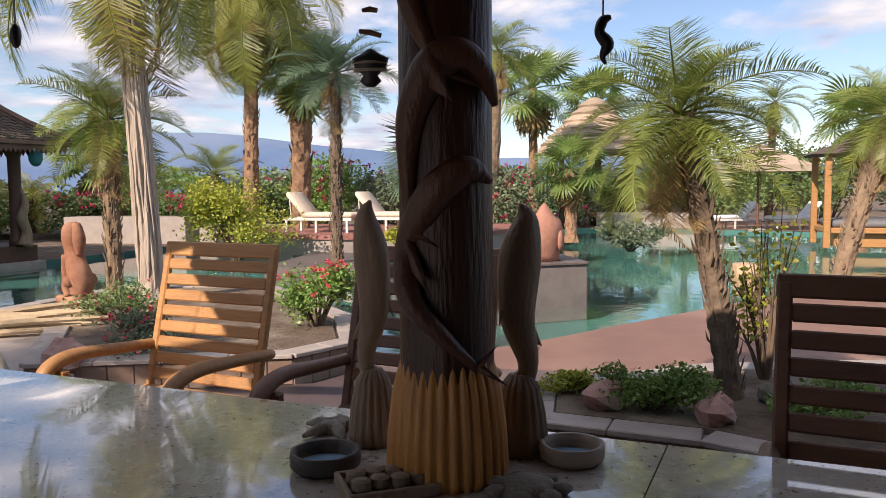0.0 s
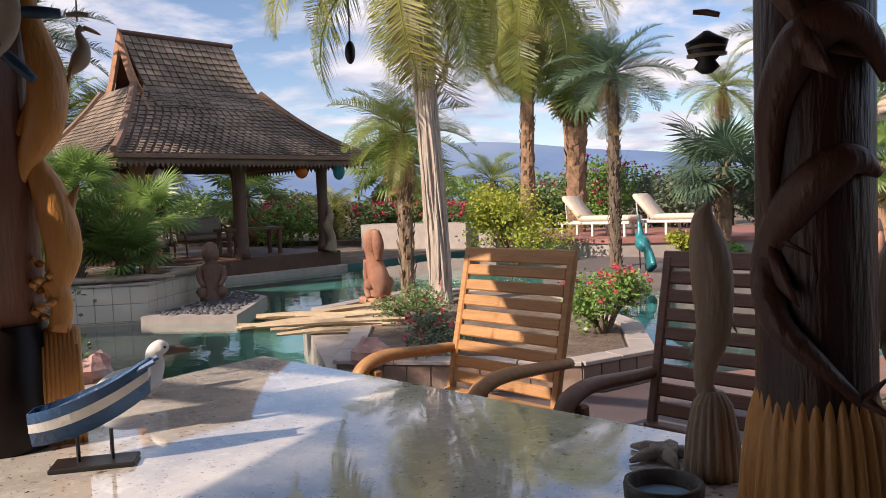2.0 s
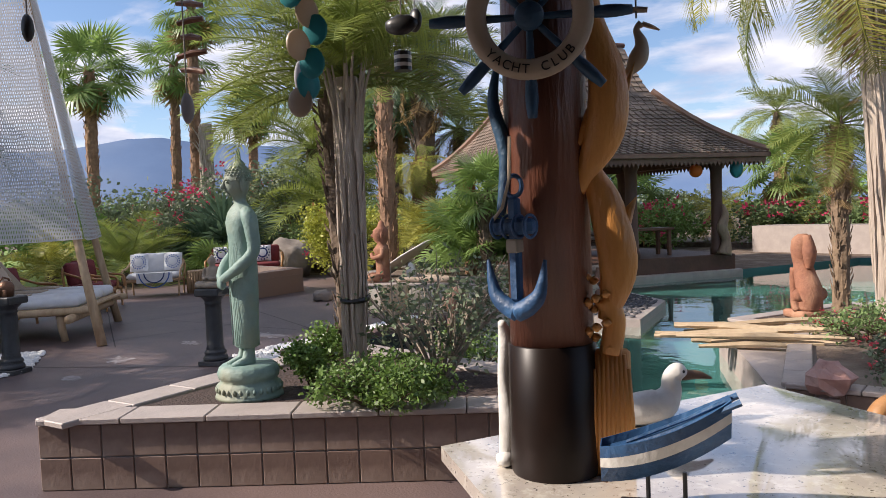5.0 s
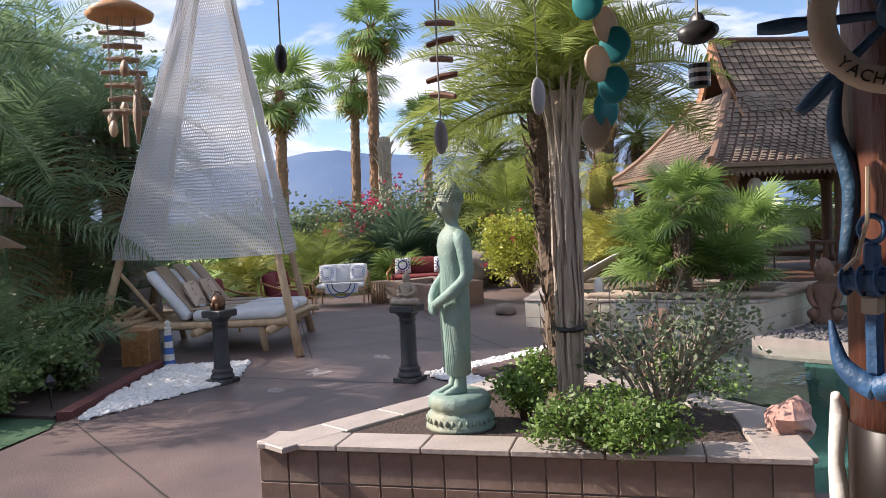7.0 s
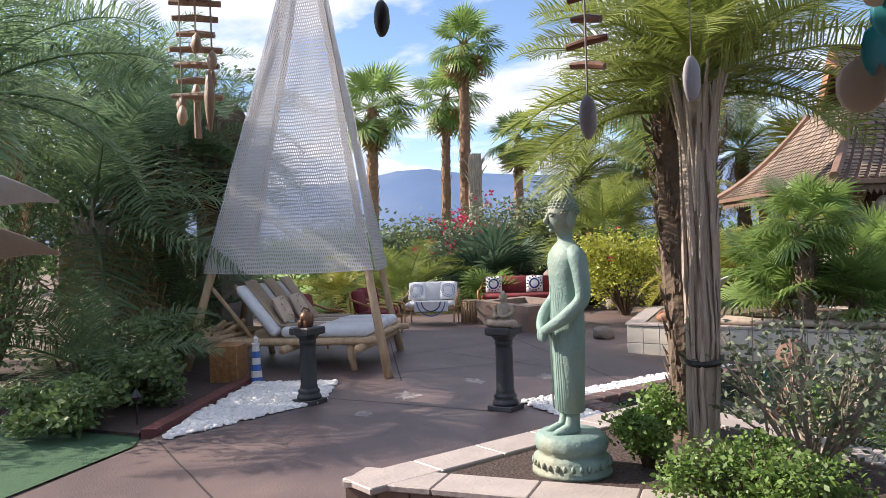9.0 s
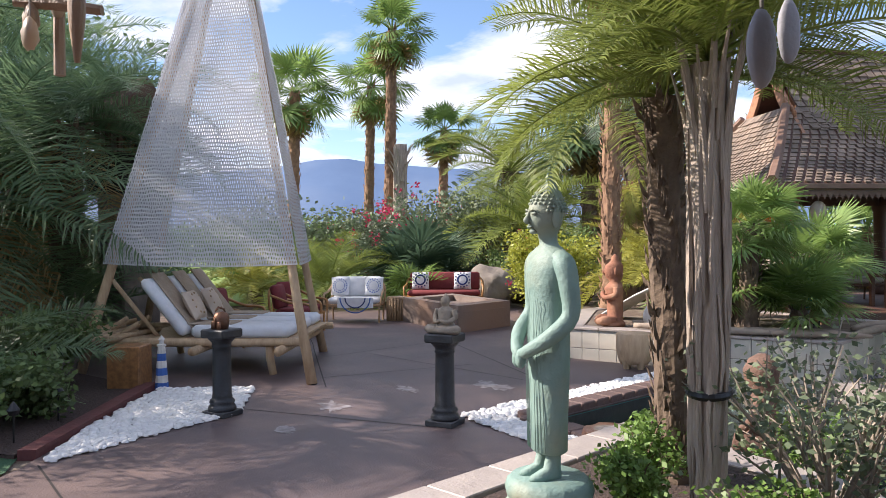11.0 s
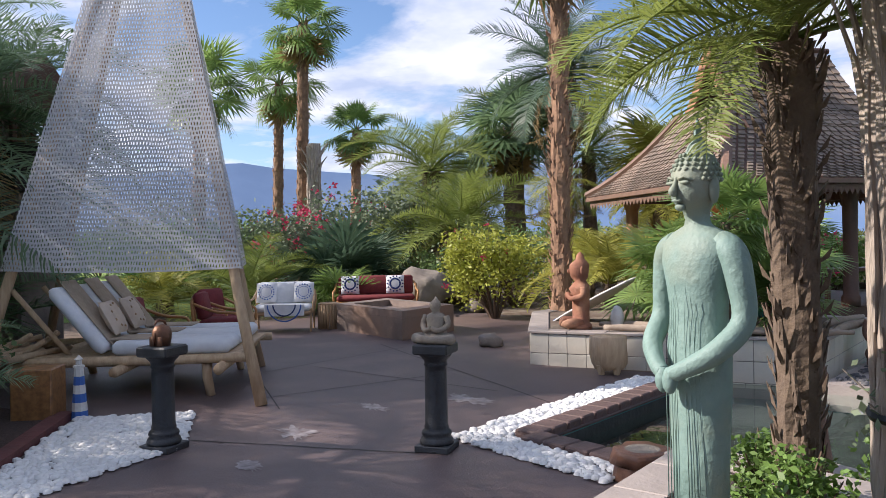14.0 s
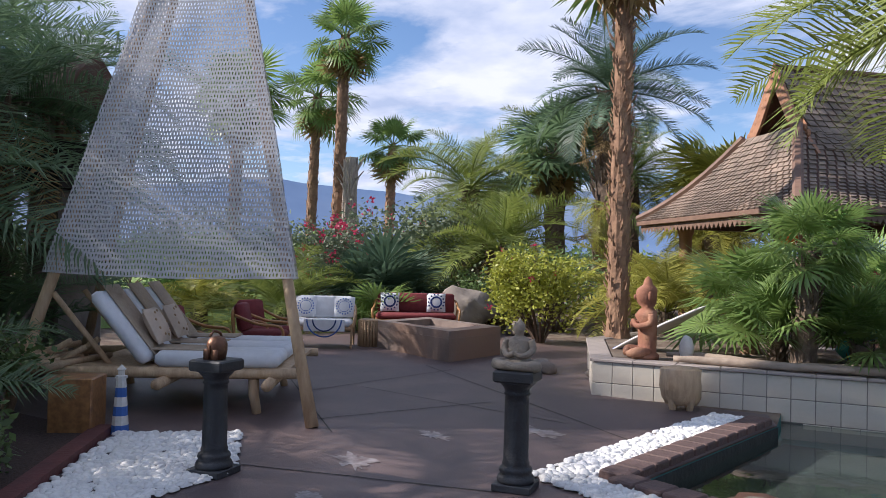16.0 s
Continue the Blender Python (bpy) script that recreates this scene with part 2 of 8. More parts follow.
M_THATCH = mat("palm_thatch", (0.34, 0.25, 0.15), (0.19, 0.135, 0.08), 18, 0.95, bump=0.8, bscale=60, vary=0.15)
M_CANVAS = mat("brown_canvas", (0.105, 0.075, 0.068), (0.085, 0.06, 0.055), 8, 0.9, vary=0)
M_HUTSH = mat("pale_shake_roof", (0.44, 0.34, 0.25), (0.28, 0.21, 0.15), 8, 0.9, bump=0.4, vary=0.2)
# distance haze is painted into the mountains' blue base colour
M_MOUNT = mat("haze_painted_mountain", (0.125, 0.20, 0.34), (0.085, 0.145, 0.27), 0.006, 1.0, vary=0, c3=(0.16, 0.22, 0.33))
M_FIRE = mat("mottled_fire_pit_slate", (0.24, 0.185, 0.155), (0.12, 0.09, 0.078), 2.4, 0.6, bump=0.3, bscale=24, c3=(0.22, 0.14, 0.10), vary=0.08)
M_WICKER = mat("bamboo_wicker", (0.45, 0.30, 0.17), (0.30, 0.19, 0.10), 18, 0.6, bump=0.5, bscale=70, vary=0.08)
M_SLATE = mat("grey_slate", (0.30, 0.30, 0.32), (0.20, 0.20, 0.215), 14, 0.65, bump=0.2, vary=0)
M_STEEL = mat("dull_steel", (0.30, 0.30, 0.31), (0.22, 0.22, 0.23), 9, 0.4, metal=0.8, vary=0)
M_STRING = mat("grey_twine", (0.25, 0.23, 0.20), vary=0)
# plants
G_DATE = mat("date_palm_leaf", (0.28, 0.33, 0.075), (0.18, 0.235, 0.055), 2.5, 0.42, leaf=0.42, vary=0.22)
G_BLUEG = mat("blue_green_palm_leaf", (0.12, 0.19, 0.115), (0.075, 0.125, 0.08), 2.5, 0.5, leaf=0.25, vary=0.22)
G_DARK = mat("shaded_palm_leaf", (0.19, 0.28, 0.14), (0.12, 0.19, 0.10), 2.5, 0.4, leaf=0.5, vary=0.25)
G_YEL = mat("yellow_green_palm_leaf", (0.44, 0.41, 0.075), (0.28, 0.30, 0.06), 2.5, 0.5, leaf=0.4, vary=0.22)
G_FAN = mat("fan_palm_leaf", (0.24, 0.34, 0.095), (0.15, 0.24, 0.07), 2.5, 0.4, leaf=0.4, vary=0.2)
G_DRY = mat("dry_straw_frond", (0.42, 0.30, 0.13), (0.28, 0.18, 0.08), 4, 0.8, leaf=0.25, vary=0.2)
G_SHRUB = mat("green_shrub_leaf", (0.20, 0.32, 0.07), (0.11, 0.20, 0.045), 5, 0.5, leaf=0.3, vary=0.3)
G_SAGE = mat("grey_green_leaf", (0.19, 0.24, 0.14), (0.12, 0.16, 0.09), 5, 0.6, leaf=0.25, vary=0.3)
G_LIME = mat("sunny_yellow_leaf", (0.44, 0.44, 0.07), (0.27, 0.32, 0.045), 5, 0.5, leaf=0.35, vary=0.25)
G_HEDGE = mat("deep_hedge_leaf", (0.18, 0.265, 0.095), (0.11, 0.17, 0.06), 4, 0.5, leaf=0.35, vary=0.3)
G_PINK = mat("bougainvillea_bract", (0.60, 0.045, 0.13), (0.45, 0.03, 0.08), 5, 0.6, leaf=0.35, vary=0.25)
G_ROSE = mat("coral_rose_petal", (0.68, 0.10, 0.12), (0.55, 0.06, 0.08), 5, 0.6, leaf=0.3, vary=0.25)
T_DARK = mat("palm_trunk_dark", (0.20, 0.145, 0.10), (0.085, 0.06, 0.045), 9, 0.95, bump=0.9, bscale=22, vary=0.2)
T_BOOT = mat("palm_leaf_base", (0.33, 0.235, 0.15), (0.17, 0.115, 0.075), 9, 0.9, bump=0.7, bscale=30, vary=0.25)
T_ORANGE = mat("sunlit_fan_palm_trunk", (0.36, 0.22, 0.13), (0.17, 0.095, 0.06), 7, 0.95, bump=0.9, bscale=20, vary=0.2)
T_GREY = mat("grey_shredded_trunk", (0.52, 0.44, 0.36), (0.27, 0.22, 0.18), 5, 0.9, bump=0.7, bscale=18, stretch=(6, 6, 0.7), vary=0.15)
T_STEM = mat("brown_stem", (0.16, 0.11, 0.075), (0.09, 0.06, 0.04), 9, 0.9, vary=0.2)
T_TWIG = mat("pale_twig", (0.42, 0.36, 0.29), (0.28, 0.23, 0.18), 9, 0.9, vary=0.2)


def granite():
    m = bpy.data.materials.new("polished_beige_granite")
    m.use_nodes = True
    N, L = m.node_tree.nodes, m.node_tree.links
    b = N["Principled BSDF"]
    b.inputs["Roughness"].default_value = 0.05
    b.inputs["Specular IOR Level"].default_value = 1.0
    b.inputs["Coat Weight"].default_value = 1.0
    b.inputs["Coat Roughness"].default_value = 0.02
    b.inputs["Coat IOR"].default_value = 1.7
    co = N.new("ShaderNodeTexCoord")

    def layer(kind, scale, lo, hi, prev, colour):
        t = N.new(kind)
        t.inputs["Scale"].default_value = scale
        if kind == "ShaderNodeTexNoise":
            t.inputs["Detail"].default_value = 8.0
            t.inputs["Roughness"].default_value = 0.65
        L.new(co.outputs["Object"], t.inputs["Vector"])
        r = N.new("ShaderNodeValToRGB")
        r.color_ramp.elements[0].position, r.color_ramp.elements[1].position = lo, hi
        L.new(t.outputs[0], r.inputs[0])
        x = N.new("ShaderNodeMixRGB")
        L.new(r.outputs[0], x.inputs[0])
        if isinstance(prev, tuple):
            x.inputs[1].default_value = (*prev, 1)
        else:
            L.new(prev, x.inputs[1])
        x.inputs[2].default_value = (*colour, 1)
        return x.outputs[0]

    c = layer("ShaderNodeTexNoise", 5, 0.4, 0.62, (0.62, 0.56, 0.48), (0.50, 0.45, 0.40))
    c = layer("ShaderNodeTexNoise", 26, 0.52, 0.64, c, (0.70, 0.65, 0.57))
    c = layer("ShaderNodeTexNoise", 60, 0.60, 0.66, c, (0.10, 0.085, 0.075))
    c = layer("ShaderNodeTexNoise", 14, 0.62, 0.70, c, (0.22, 0.165, 0.12))
    L.new(c, b.inputs["Base Color"])
    return m


def water():
    m = bpy.data.materials.new("pool_water")
    m.use_nodes = True
    N, L = m.node_tree.nodes, m.node_tree.links
    b = N["Principled BSDF"]
    b.inputs["Base Color"].default_value = (0.62, 0.86, 0.84, 1)
    b.inputs["Roughness"].default_value = 0.015
    b.inputs["Transmission Weight"].default_value = 1.0
    b.inputs["IOR"].default_value = 1.33
    co = N.new("ShaderNodeTexCoord")
    t = N.new("ShaderNodeTexNoise")
    t.inputs["Scale"].default_value, t.inputs["Detail"].default_value = 2.6, 3.0
    L.new(co.outputs["Object"], t.inputs["Vector"])
    bp = N.new("ShaderNodeBump")
    bp.inputs["Strength"].default_value, bp.inputs["Distance"].default_value = 0.10, 0.04
    L.new(t.outputs["Fac"], bp.inputs["Height"])
    L.new(bp.outputs[0], b.inputs["Normal"])
    return m


def netting():
    """Crocheted cotton: rows of loops with real gaps, by the cloth's own metre-scaled UVs."""
    m = bpy.data.materials.new("grey_crochet_net")
    m.use_nodes = True
    N, L = m.node_tree.nodes, m.node_tree.links
    b = N["Principled BSDF"]
    b.inputs["Roughness"].default_value = 0.95
    uv = N.new("ShaderNodeTexCoord")
    br = N.new("ShaderNodeTexBrick")
    br.inputs["Scale"].default_value = 1.0
    br.inputs["Brick Width"].default_value, br.inputs["Row Height"].default_value = 0.033, 0.048
    br.inputs["Mortar Size"].default_value, br.inputs["Mortar Smooth"].default_value = 0.0112, 0.1
    wob = N.new("ShaderNodeTexNoise")
    wob.inputs["Scale"].default_value = 6.0
    L.new(uv.outputs["UV"], wob.inputs["Vector"])
    add = N.new("ShaderNodeVectorMath")
    add.operation = "MULTIPLY_ADD"
    L.new(wob.outputs["Color"], add.inputs[0])
    add.inputs[1].default_value = (0.05, 0.05, 0)
    L.new(uv.outputs["UV"], add.inputs[2])
    L.new(add.outputs[0], br.inputs["Vector"])
    ns = N.new("ShaderNodeTexNoise")
    ns.inputs["Scale"].default_value = 30.0
    L.new(uv.outputs["UV"], ns.inputs["Vector"])
    rp = N.new("ShaderNodeValToRGB")
    rp.color_ramp.elements[0].color, rp.color_ramp.elements[1].color = (0.42, 0.42, 0.44, 1), (0.68, 0.68, 0.70, 1)
    L.new(ns.outputs["Fac"], rp.inputs[0])
    L.new(rp.outputs[0], b.inputs["Base Color"])
    bp = N.new("ShaderNodeBump")
    bp.inputs["Strength"].default_value, bp.inputs["Distance"].default_value = 0.8, 0.015
    L.new(br.outputs["Fac"], bp.inputs["Height"])
    L.new(bp.outputs[0], b.inputs["Normal"])
    tl = N.new("ShaderNodeBsdfTranslucent")
    tl.inputs[0].default_value = (0.5, 0.49, 0.5, 1)
    m1 = N.new("ShaderNodeMixShader")
    m1.inputs[0].default_value = 0.3
    L.new(b.outputs[0], m1.inputs[1])
    L.new(tl.outputs[0], m1.inputs[2])
    tr = N.new("ShaderNodeBsdfTransparent")
    m2 = N.new("ShaderNodeMixShader")
    L.new(br.outputs["Fac"], m2.inputs[0])
    L.new(tr.outputs[0], m2.inputs[1])
    L.new(m1.outputs[0], m2.inputs[2])
    L.new(m2.outputs[0], N["Material Output"].inputs[0])
    return m


M_GRAN, M_WATER, M_NET = granite(), water(), netting()

# ---- mesh building ----


class MB:
    """Gathers vertices and faces of one mesh."""

    def __init__(self):
        self.v, self.f = [], []

    def add(self, verts, faces, m=None):
        o = len(self.v)
        self.v += [tuple(m @ Vector(p)) for p in verts] if m is not None else [tuple(p) for p in verts]
        self.f += [tuple(i + o for i in q) for q in faces]
        return self

    def box(self, c, s, m=None, r=0.0):
        """A box at centre c of size s; r chamfers its upright and level edges."""
        x, y, z = (a / 2 for a in s)
        r = min(r, 0.45 * min(s))
        if r <= 0:
            vs = [(c[0] + i * x, c[1] + j * y, c[2] + k * z) for k in (-1, 1) for j in (-1, 1) for i in (-1, 1)]
            return self.add(vs, [(0, 2, 3, 1), (4, 5, 7, 6), (0, 1, 5, 4), (2, 6, 7, 3), (0, 4, 6, 2), (1, 3, 7, 5)], m)
        rings = []
        for zz, ins in ((-z, r), (-z + r, 0), (z - r, 0), (z, r)):
            a, b = x - ins, y - ins
            k = r if ins == 0 else r * 0.6
            rings.append([(-a + k, -b, zz), (a - k, -b, zz), (a, -b + k, zz), (a, b - k, zz), (a - k, b, zz), (-a + k, b, zz), (-a, b - k, zz), (-a, -b + k, zz)])
        vs = [(p[0] + c[0], p[1] + c[1], p[2] + c[2]) for ring in rings for p in ring]
        fs = [tuple(range(7, -1, -1)), tuple(range(24, 32))]
        for k in range(3):
            for i in range(8):
                j = (i + 1) % 8
                fs.append((k * 8 + i, k * 8 + j, k * 8 + 8 + j, k * 8 + 8 + i))
        return self.add(vs, fs, m)

    def prism(self, poly, z0, z1, m=None):
        n = len(poly)
        if sum(poly[i][0] * poly[(i + 1) % n][1] - poly[(i + 1) % n][0] * poly[i][1] for i in range(n)) < 0:
            poly = poly[::-1]
        vs = [(p[0], p[1], z0) for p in poly] + [(p[0], p[1], z1) for p in poly]
        fs = [tuple(range(n - 1, -1, -1)), tuple(range(n, 2 * n))] + [(i, (i + 1) % n, n + (i + 1) % n, n + i) for i in range(n)]
        return self.add(vs, fs, m)

    def tube(self, path, rad, seg=8, caps=True, m=None, wob=0.0, flat=1.0):
        """A round bar along a path; rad: one radius or one for each point; flat squeezes it sideways."""
        P = [Vector(p) for p in path]
        R = rad if isinstance(rad, (list, tuple)) else [rad] * len(P)
        vs, fs, u = [], [], None
        for i, p in enumerate(P):
            d = (P[min(i + 1, len(P) - 1)] - P[max(i - 1, 0)]).normalized()
            if u is None:
                u = d.cross(Vector((0, 0, 1)) if abs(d.z) < 0.95 else Vector((1, 0, 0))).normalized()
            u = (u - d * u.dot(d)).normalized()
            w = d.cross(u)
            for k in range(seg):
                a = 2 * math.pi * k / seg
                q = R[i] * (1 + (wob * noise.noise((p + u * math.cos(a) + w * math.sin(a)) * 9.0) if wob else 0))
                vs.append(p + (u * math.cos(a) * flat + w * math.sin(a)) * q)
        for i in range(len(P) - 1):
            for k in range(seg):
                j = (k + 1) % seg
                fs.append((i * seg + k, i * seg + j, (i + 1) * seg + j, (i + 1) * seg + k))
        if caps:
            fs.append(tuple(range(seg - 1, -1, -1)))
            fs.append(tuple(range((len(P) - 1) * seg, len(P) * seg)))
        return self.add(vs, fs, m)

    def lathe(self, prof, seg=24, m=None, ribs=0, depth=0.0, sx=1.0, sy=1.0, wob=0.0):
        """Turns a profile of (radius, height) about the z axis; ribs makes flutes."""
        vs, fs = [], []
        for r, z in prof:
            for k in range(seg):
                a = 2 * math.pi * k / seg
                q = r * (1 + (depth * (abs(math.sin(a * ribs / 2)) - 0.6) if ribs else 0))
                if wob:
                    q *= 1 + wob * noise.noise(Vector((math.cos(a) * 2, math.sin(a) * 2, z * 7)))
                vs.append((q * math.cos(a) * sx, q * math.sin(a) * sy, z))
        n = len(prof)
        for i in range(n - 1):
            for k in range(seg):
                j = (k + 1) % seg
                fs.append((i * seg + k, i * seg + j, (i + 1) * seg + j, (i + 1) * seg + k))
        fs.append(tuple(range(seg - 1, -1, -1)))
        fs.append(tuple(range((n - 1) * seg, n * seg)))
        return self.add(vs, fs, m)

    def blob(self, c, s, seg=10, rings=7, wob=0.15, m=None, f=2.0):
        vs, fs = [], []
        for i in range(rings + 1):
            t = math.pi * i / rings
            for k in range(seg):
                a = 2 * math.pi * k / seg
                d = Vector((math.sin(t) * math.cos(a), math.sin(t) * math.sin(a), math.cos(t)))
                q = 1 + wob * noise.noise(d * f + Vector(c))
                vs.append((c[0] + d.x * s[0] * q, c[1] + d.y * s[1] * q, c[2] + d.z * s[2] * q))
        for i in range(rings):
            for k in range(seg):
                j = (k + 1) % seg
                fs.append((i * seg + k, (i + 1) * seg + k, (i + 1) * seg + j, i * seg + j))
        return self.add(vs, fs, m)

    def ring(self, c, R, r, seg=28, cs=8, m=None, flat=1.0, arc=None):
        """A torus about the local z axis."""
        vs, fs = [], []
        n = seg if arc is None else seg + 1
        for i in range(n):
            a = 2 * math.pi * i / seg if arc is None else arc[0] + (arc[1] - arc[0]) * i / seg
            for k in range(cs):
                b = 2 * math.pi * k / cs
                q = R + r * math.cos(b)
                vs.append((c[0] + q * math.cos(a), c[1] + q * math.sin(a), c[2] + r * flat * math.sin(b)))
        for i in range(seg if arc is None else seg):
            i2 = (i + 1) % seg if arc is None else i + 1
            for k in range(cs):
                j = (k + 1) % cs
                fs.append((i * cs + k, i2 * cs + k, i2 * cs + j, i * cs + j))
        return self.add(vs, fs, m)

    def mesh(self, name, material, smooth=False):
        me = bpy.data.meshes.new(name)
        me.from_pydata(self.v, [], self.f)
        me.materials.append(material)
        if smooth:
            me.shade_smooth()
        me.update()
        return me


def thing(name, m, label, category, group="", kind=""):
    """An Empty at a thing's base, which parents its parts."""
    ob = new(name)
    ob.empty_display_size = 0.1
    ob.matrix_basis = m
    return tagged(ob, label, category, group, kind)


def part(name, mb, material, parent=None, label="", smooth=False, m=None):
    """One mesh under a thing or under a part."""
    ob = new(name, mb if isinstance(mb, bpy.types.Mesh) else mb.mesh(name, material, smooth))
    if parent is not None:
        ob.parent = parent
    if m is not None:
        ob.matrix_basis = m
    if label:
        ob["label"] = label
    return ob


def solid(name, mb, material, label, category, kind="", group="", smooth=False, m=None):
    """A thing that is one mesh."""
    return tagged(part(name, mb, material, None, "", smooth, m), label, category, group, kind)


def Z(deg):
    return Matrix.Rotation(radians(deg), 4, "Z")


def at(x, y, z=0.0, rz=0.0):
    return pose(x, y, z, 0, 0, rz)


rnd = random.Random(5)

import mathutils

# ---- ground, pool, patio ----
POOL = [(-8.45, 5.1), (-7.4, 5.3), (-6.5, 4.95), (-5.1, 5.2), (-4.3, 5.0), (-3.75, 5.9), (-3.3, 6.45), (-1.6, 6.95), (-1.25, 7.55), (0.09, 8.64),
        (2.13, 10.73), (5.96, 14.5), (10, 18.2), (12, 22), (11, 27), (7, 29.3), (4, 31.5), (1.5, 30), (0.5, 24), (-1, 19), (-4.1, 18.2), (-5.2, 18.5),
        (-7, 22), (-9.5, 21), (-10.4, 16.4), (-12.3, 11.2), (-10.5, 9.8), (-9.35, 8.0)]
WATER_Z = -0.11


def flat_poly(outer, holes, z):
    from_2d = [[Vector((p[0], p[1], 0)) for p in ring] for ring in [outer, *holes]]
    tris = mathutils.geometry.tessellate_polygon(from_2d)
    pts = [p for ring in from_2d for p in ring]
    b = MB()
    for t in tris:
        a, c, d = (pts[i] for i in t)
        if (c - a).cross(d - a).z < 0:
            t = (t[0], t[2], t[1])
        b.add([(pts[i].x, pts[i].y, z) for i in t], [(0, 1, 2)])
    return b


def offset(poly, d):
    """The polygon pushed outwards by d (for polygons that run counter-clockwise)."""
    out, n = [], len(poly)
    for i in range(n):
        p0, p1, p2 = (Vector(poly[(i + k) % n]) for k in (-1, 0, 1))
        a, b = (p1 - p0).normalized(), (p2 - p1).normalized()
        na, nb = Vector((a.y, -a.x)), Vector((b.y, -b.x))
        bis = na + nb
        bis = bis * (d / max(0.35, bis.dot(na)))
        out.append((p1.x + bis.x, p1.y + bis.y))
    return out


BIG = 2600
solid("ground", flat_poly([(-BIG, -BIG), (BIG, -BIG), (BIG, BIG), (-BIG, BIG)], [POOL], -0.012), M_SOIL, "dry sandy garden ground reaching to the horizon", "ground", "structure")
pb = MB()
pb.prism(POOL, -1.3, -1.2)
n = len(POOL)
for i in range(n):
    a, c = POOL[i], POOL[(i + 1) % n]
    pb.add([(a[0], a[1], -1.2), (c[0], c[1], -1.2), (c[0], c[1], -0.012), (a[0], a[1], -0.012)], [(0, 1, 2, 3)])
solid("pool_shell", pb, M_POOLB, "pale teal plastered pool basin", "pool", "structure")
w = solid("water", flat_poly(POOL, [], WATER_Z), M_WATER, "still teal pool water reflecting the sky", "water", "structure")
w.visible_shadow = False

# darker floor and sides than the rest of the pool
solid("pond_floor", flat_poly([(-8.44, 5.14), (-7.4, 5.34), (-6.5, 5.0), (-6.3, 7.4), (-7.6, 8.9), (-9.3, 8.05)], [], -0.42), mat("dark_pond_stone", (0.045, 0.05, 0.045), (0.018, 0.022, 0.02), 5, 0.8, bump=0.6, bscale=18, vary=0), "dark stone floor of the shallow pond arm", "pool", "structure")

lining = MB()
for a, c in (((-8.44, 5.11), (-9.34, 8.0)), ((-8.44, 5.11), (-7.4, 5.31)), ((-7.4, 5.31), (-6.5, 4.96))):
    d = Vector((c[0] - a[0], c[1] - a[1], 0)).normalized()
    q = Vector((-d.y, d.x, 0)) * 0.006
    if q.dot(Vector((-7.4 - a[0], 6.8 - a[1], 0))) < 0:
        q = -q
    lining.add([(a[0] + q.x, a[1] + q.y, -0.5), (c[0] + q.x, c[1] + q.y, -0.5), (c[0] + q.x, c[1] + q.y, -0.014), (a[0] + q.x, a[1] + q.y, -0.014)], [(0, 1, 2, 3)])
solid("pond_lining", lining, MATS["dark_pond_stone"], "dark stone sides of the shallow pond arm", "pool", "structure")

PATIO = [(8, -4.2), (-5, -4.2), (-6.2, -0.7), (-8.95, 1.05), (-11.7, 2.05), (-13.5, 0.9), (-16.5, 1.6), (-18.6, 4.2), (-20, 8), (-19, 11), (-15, 11.6), (-13.4, 9.3),
         (-11.5, 7.5), (-9.75, 8.4), (-9.35, 8.0), (-8.45, 5.1), (-7.4, 5.3), (-6.5, 4.95), (-5.1, 5.2), (-4.3, 5.0), (-3.75, 5.9), (-3.3, 6.45), (-1.6, 6.95), (-1.25, 7.55), (8, 7.0)]
solid("patio", flat_poly(PATIO, [], 0.0), M_CONC, "dark brown stained concrete patio with saw-cut joints", "patio", "structure")
RDECK = [(-1.25, 7.55), (0.09, 8.64), (2.13, 10.73), (5.96, 14.5), (10, 18.2), (12, 22), (11, 27), (7, 29.3), (7, 40), (40, 40), (40, 7), (8, 7.0)]
solid("pavement", flat_poly(RDECK, [], 0.002), M_DECK, "red-brown pool deck", "pavement", "structure")
# saw-cut joints
for a, c in (((-10.35, 2.72), (-8.75, 4.2)), ((-13.06, 4.5), (-13.94, 7.02)), ((-11.5, 3.99), (-11.57, 6.09)), ((-13.07, 5.2), (-10.31, 6.1)), ((-14.5, 6.9), (-9.1, 6.1)), ((-16.5, 5.2), (-10.9, 3.9)), ((-8.95, 1.15), (-5.8, 1.8))):
    d = Vector((c[0] - a[0], c[1] - a[1], 0))
    q = Vector((-d.y, d.x, 0)).normalized() * 0.008
    pts, k = [], 9
    b = MB()
    for i in range(k):
        p = Vector((a[0], a[1], 0.004)) + d * (i / (k - 1)) + q * 2.2 * noise.noise(Vector((a[0] + i, a[1], 3)))
        pts += [p - q, p + q]
    b.add(pts, [(2 * i, 2 * i + 2, 2 * i + 3, 2 * i + 1) for i in range(k - 1)])
    solid("joint", b, M_JOINT, "thin dark saw-cut joint in the concrete", "joint", "structure")
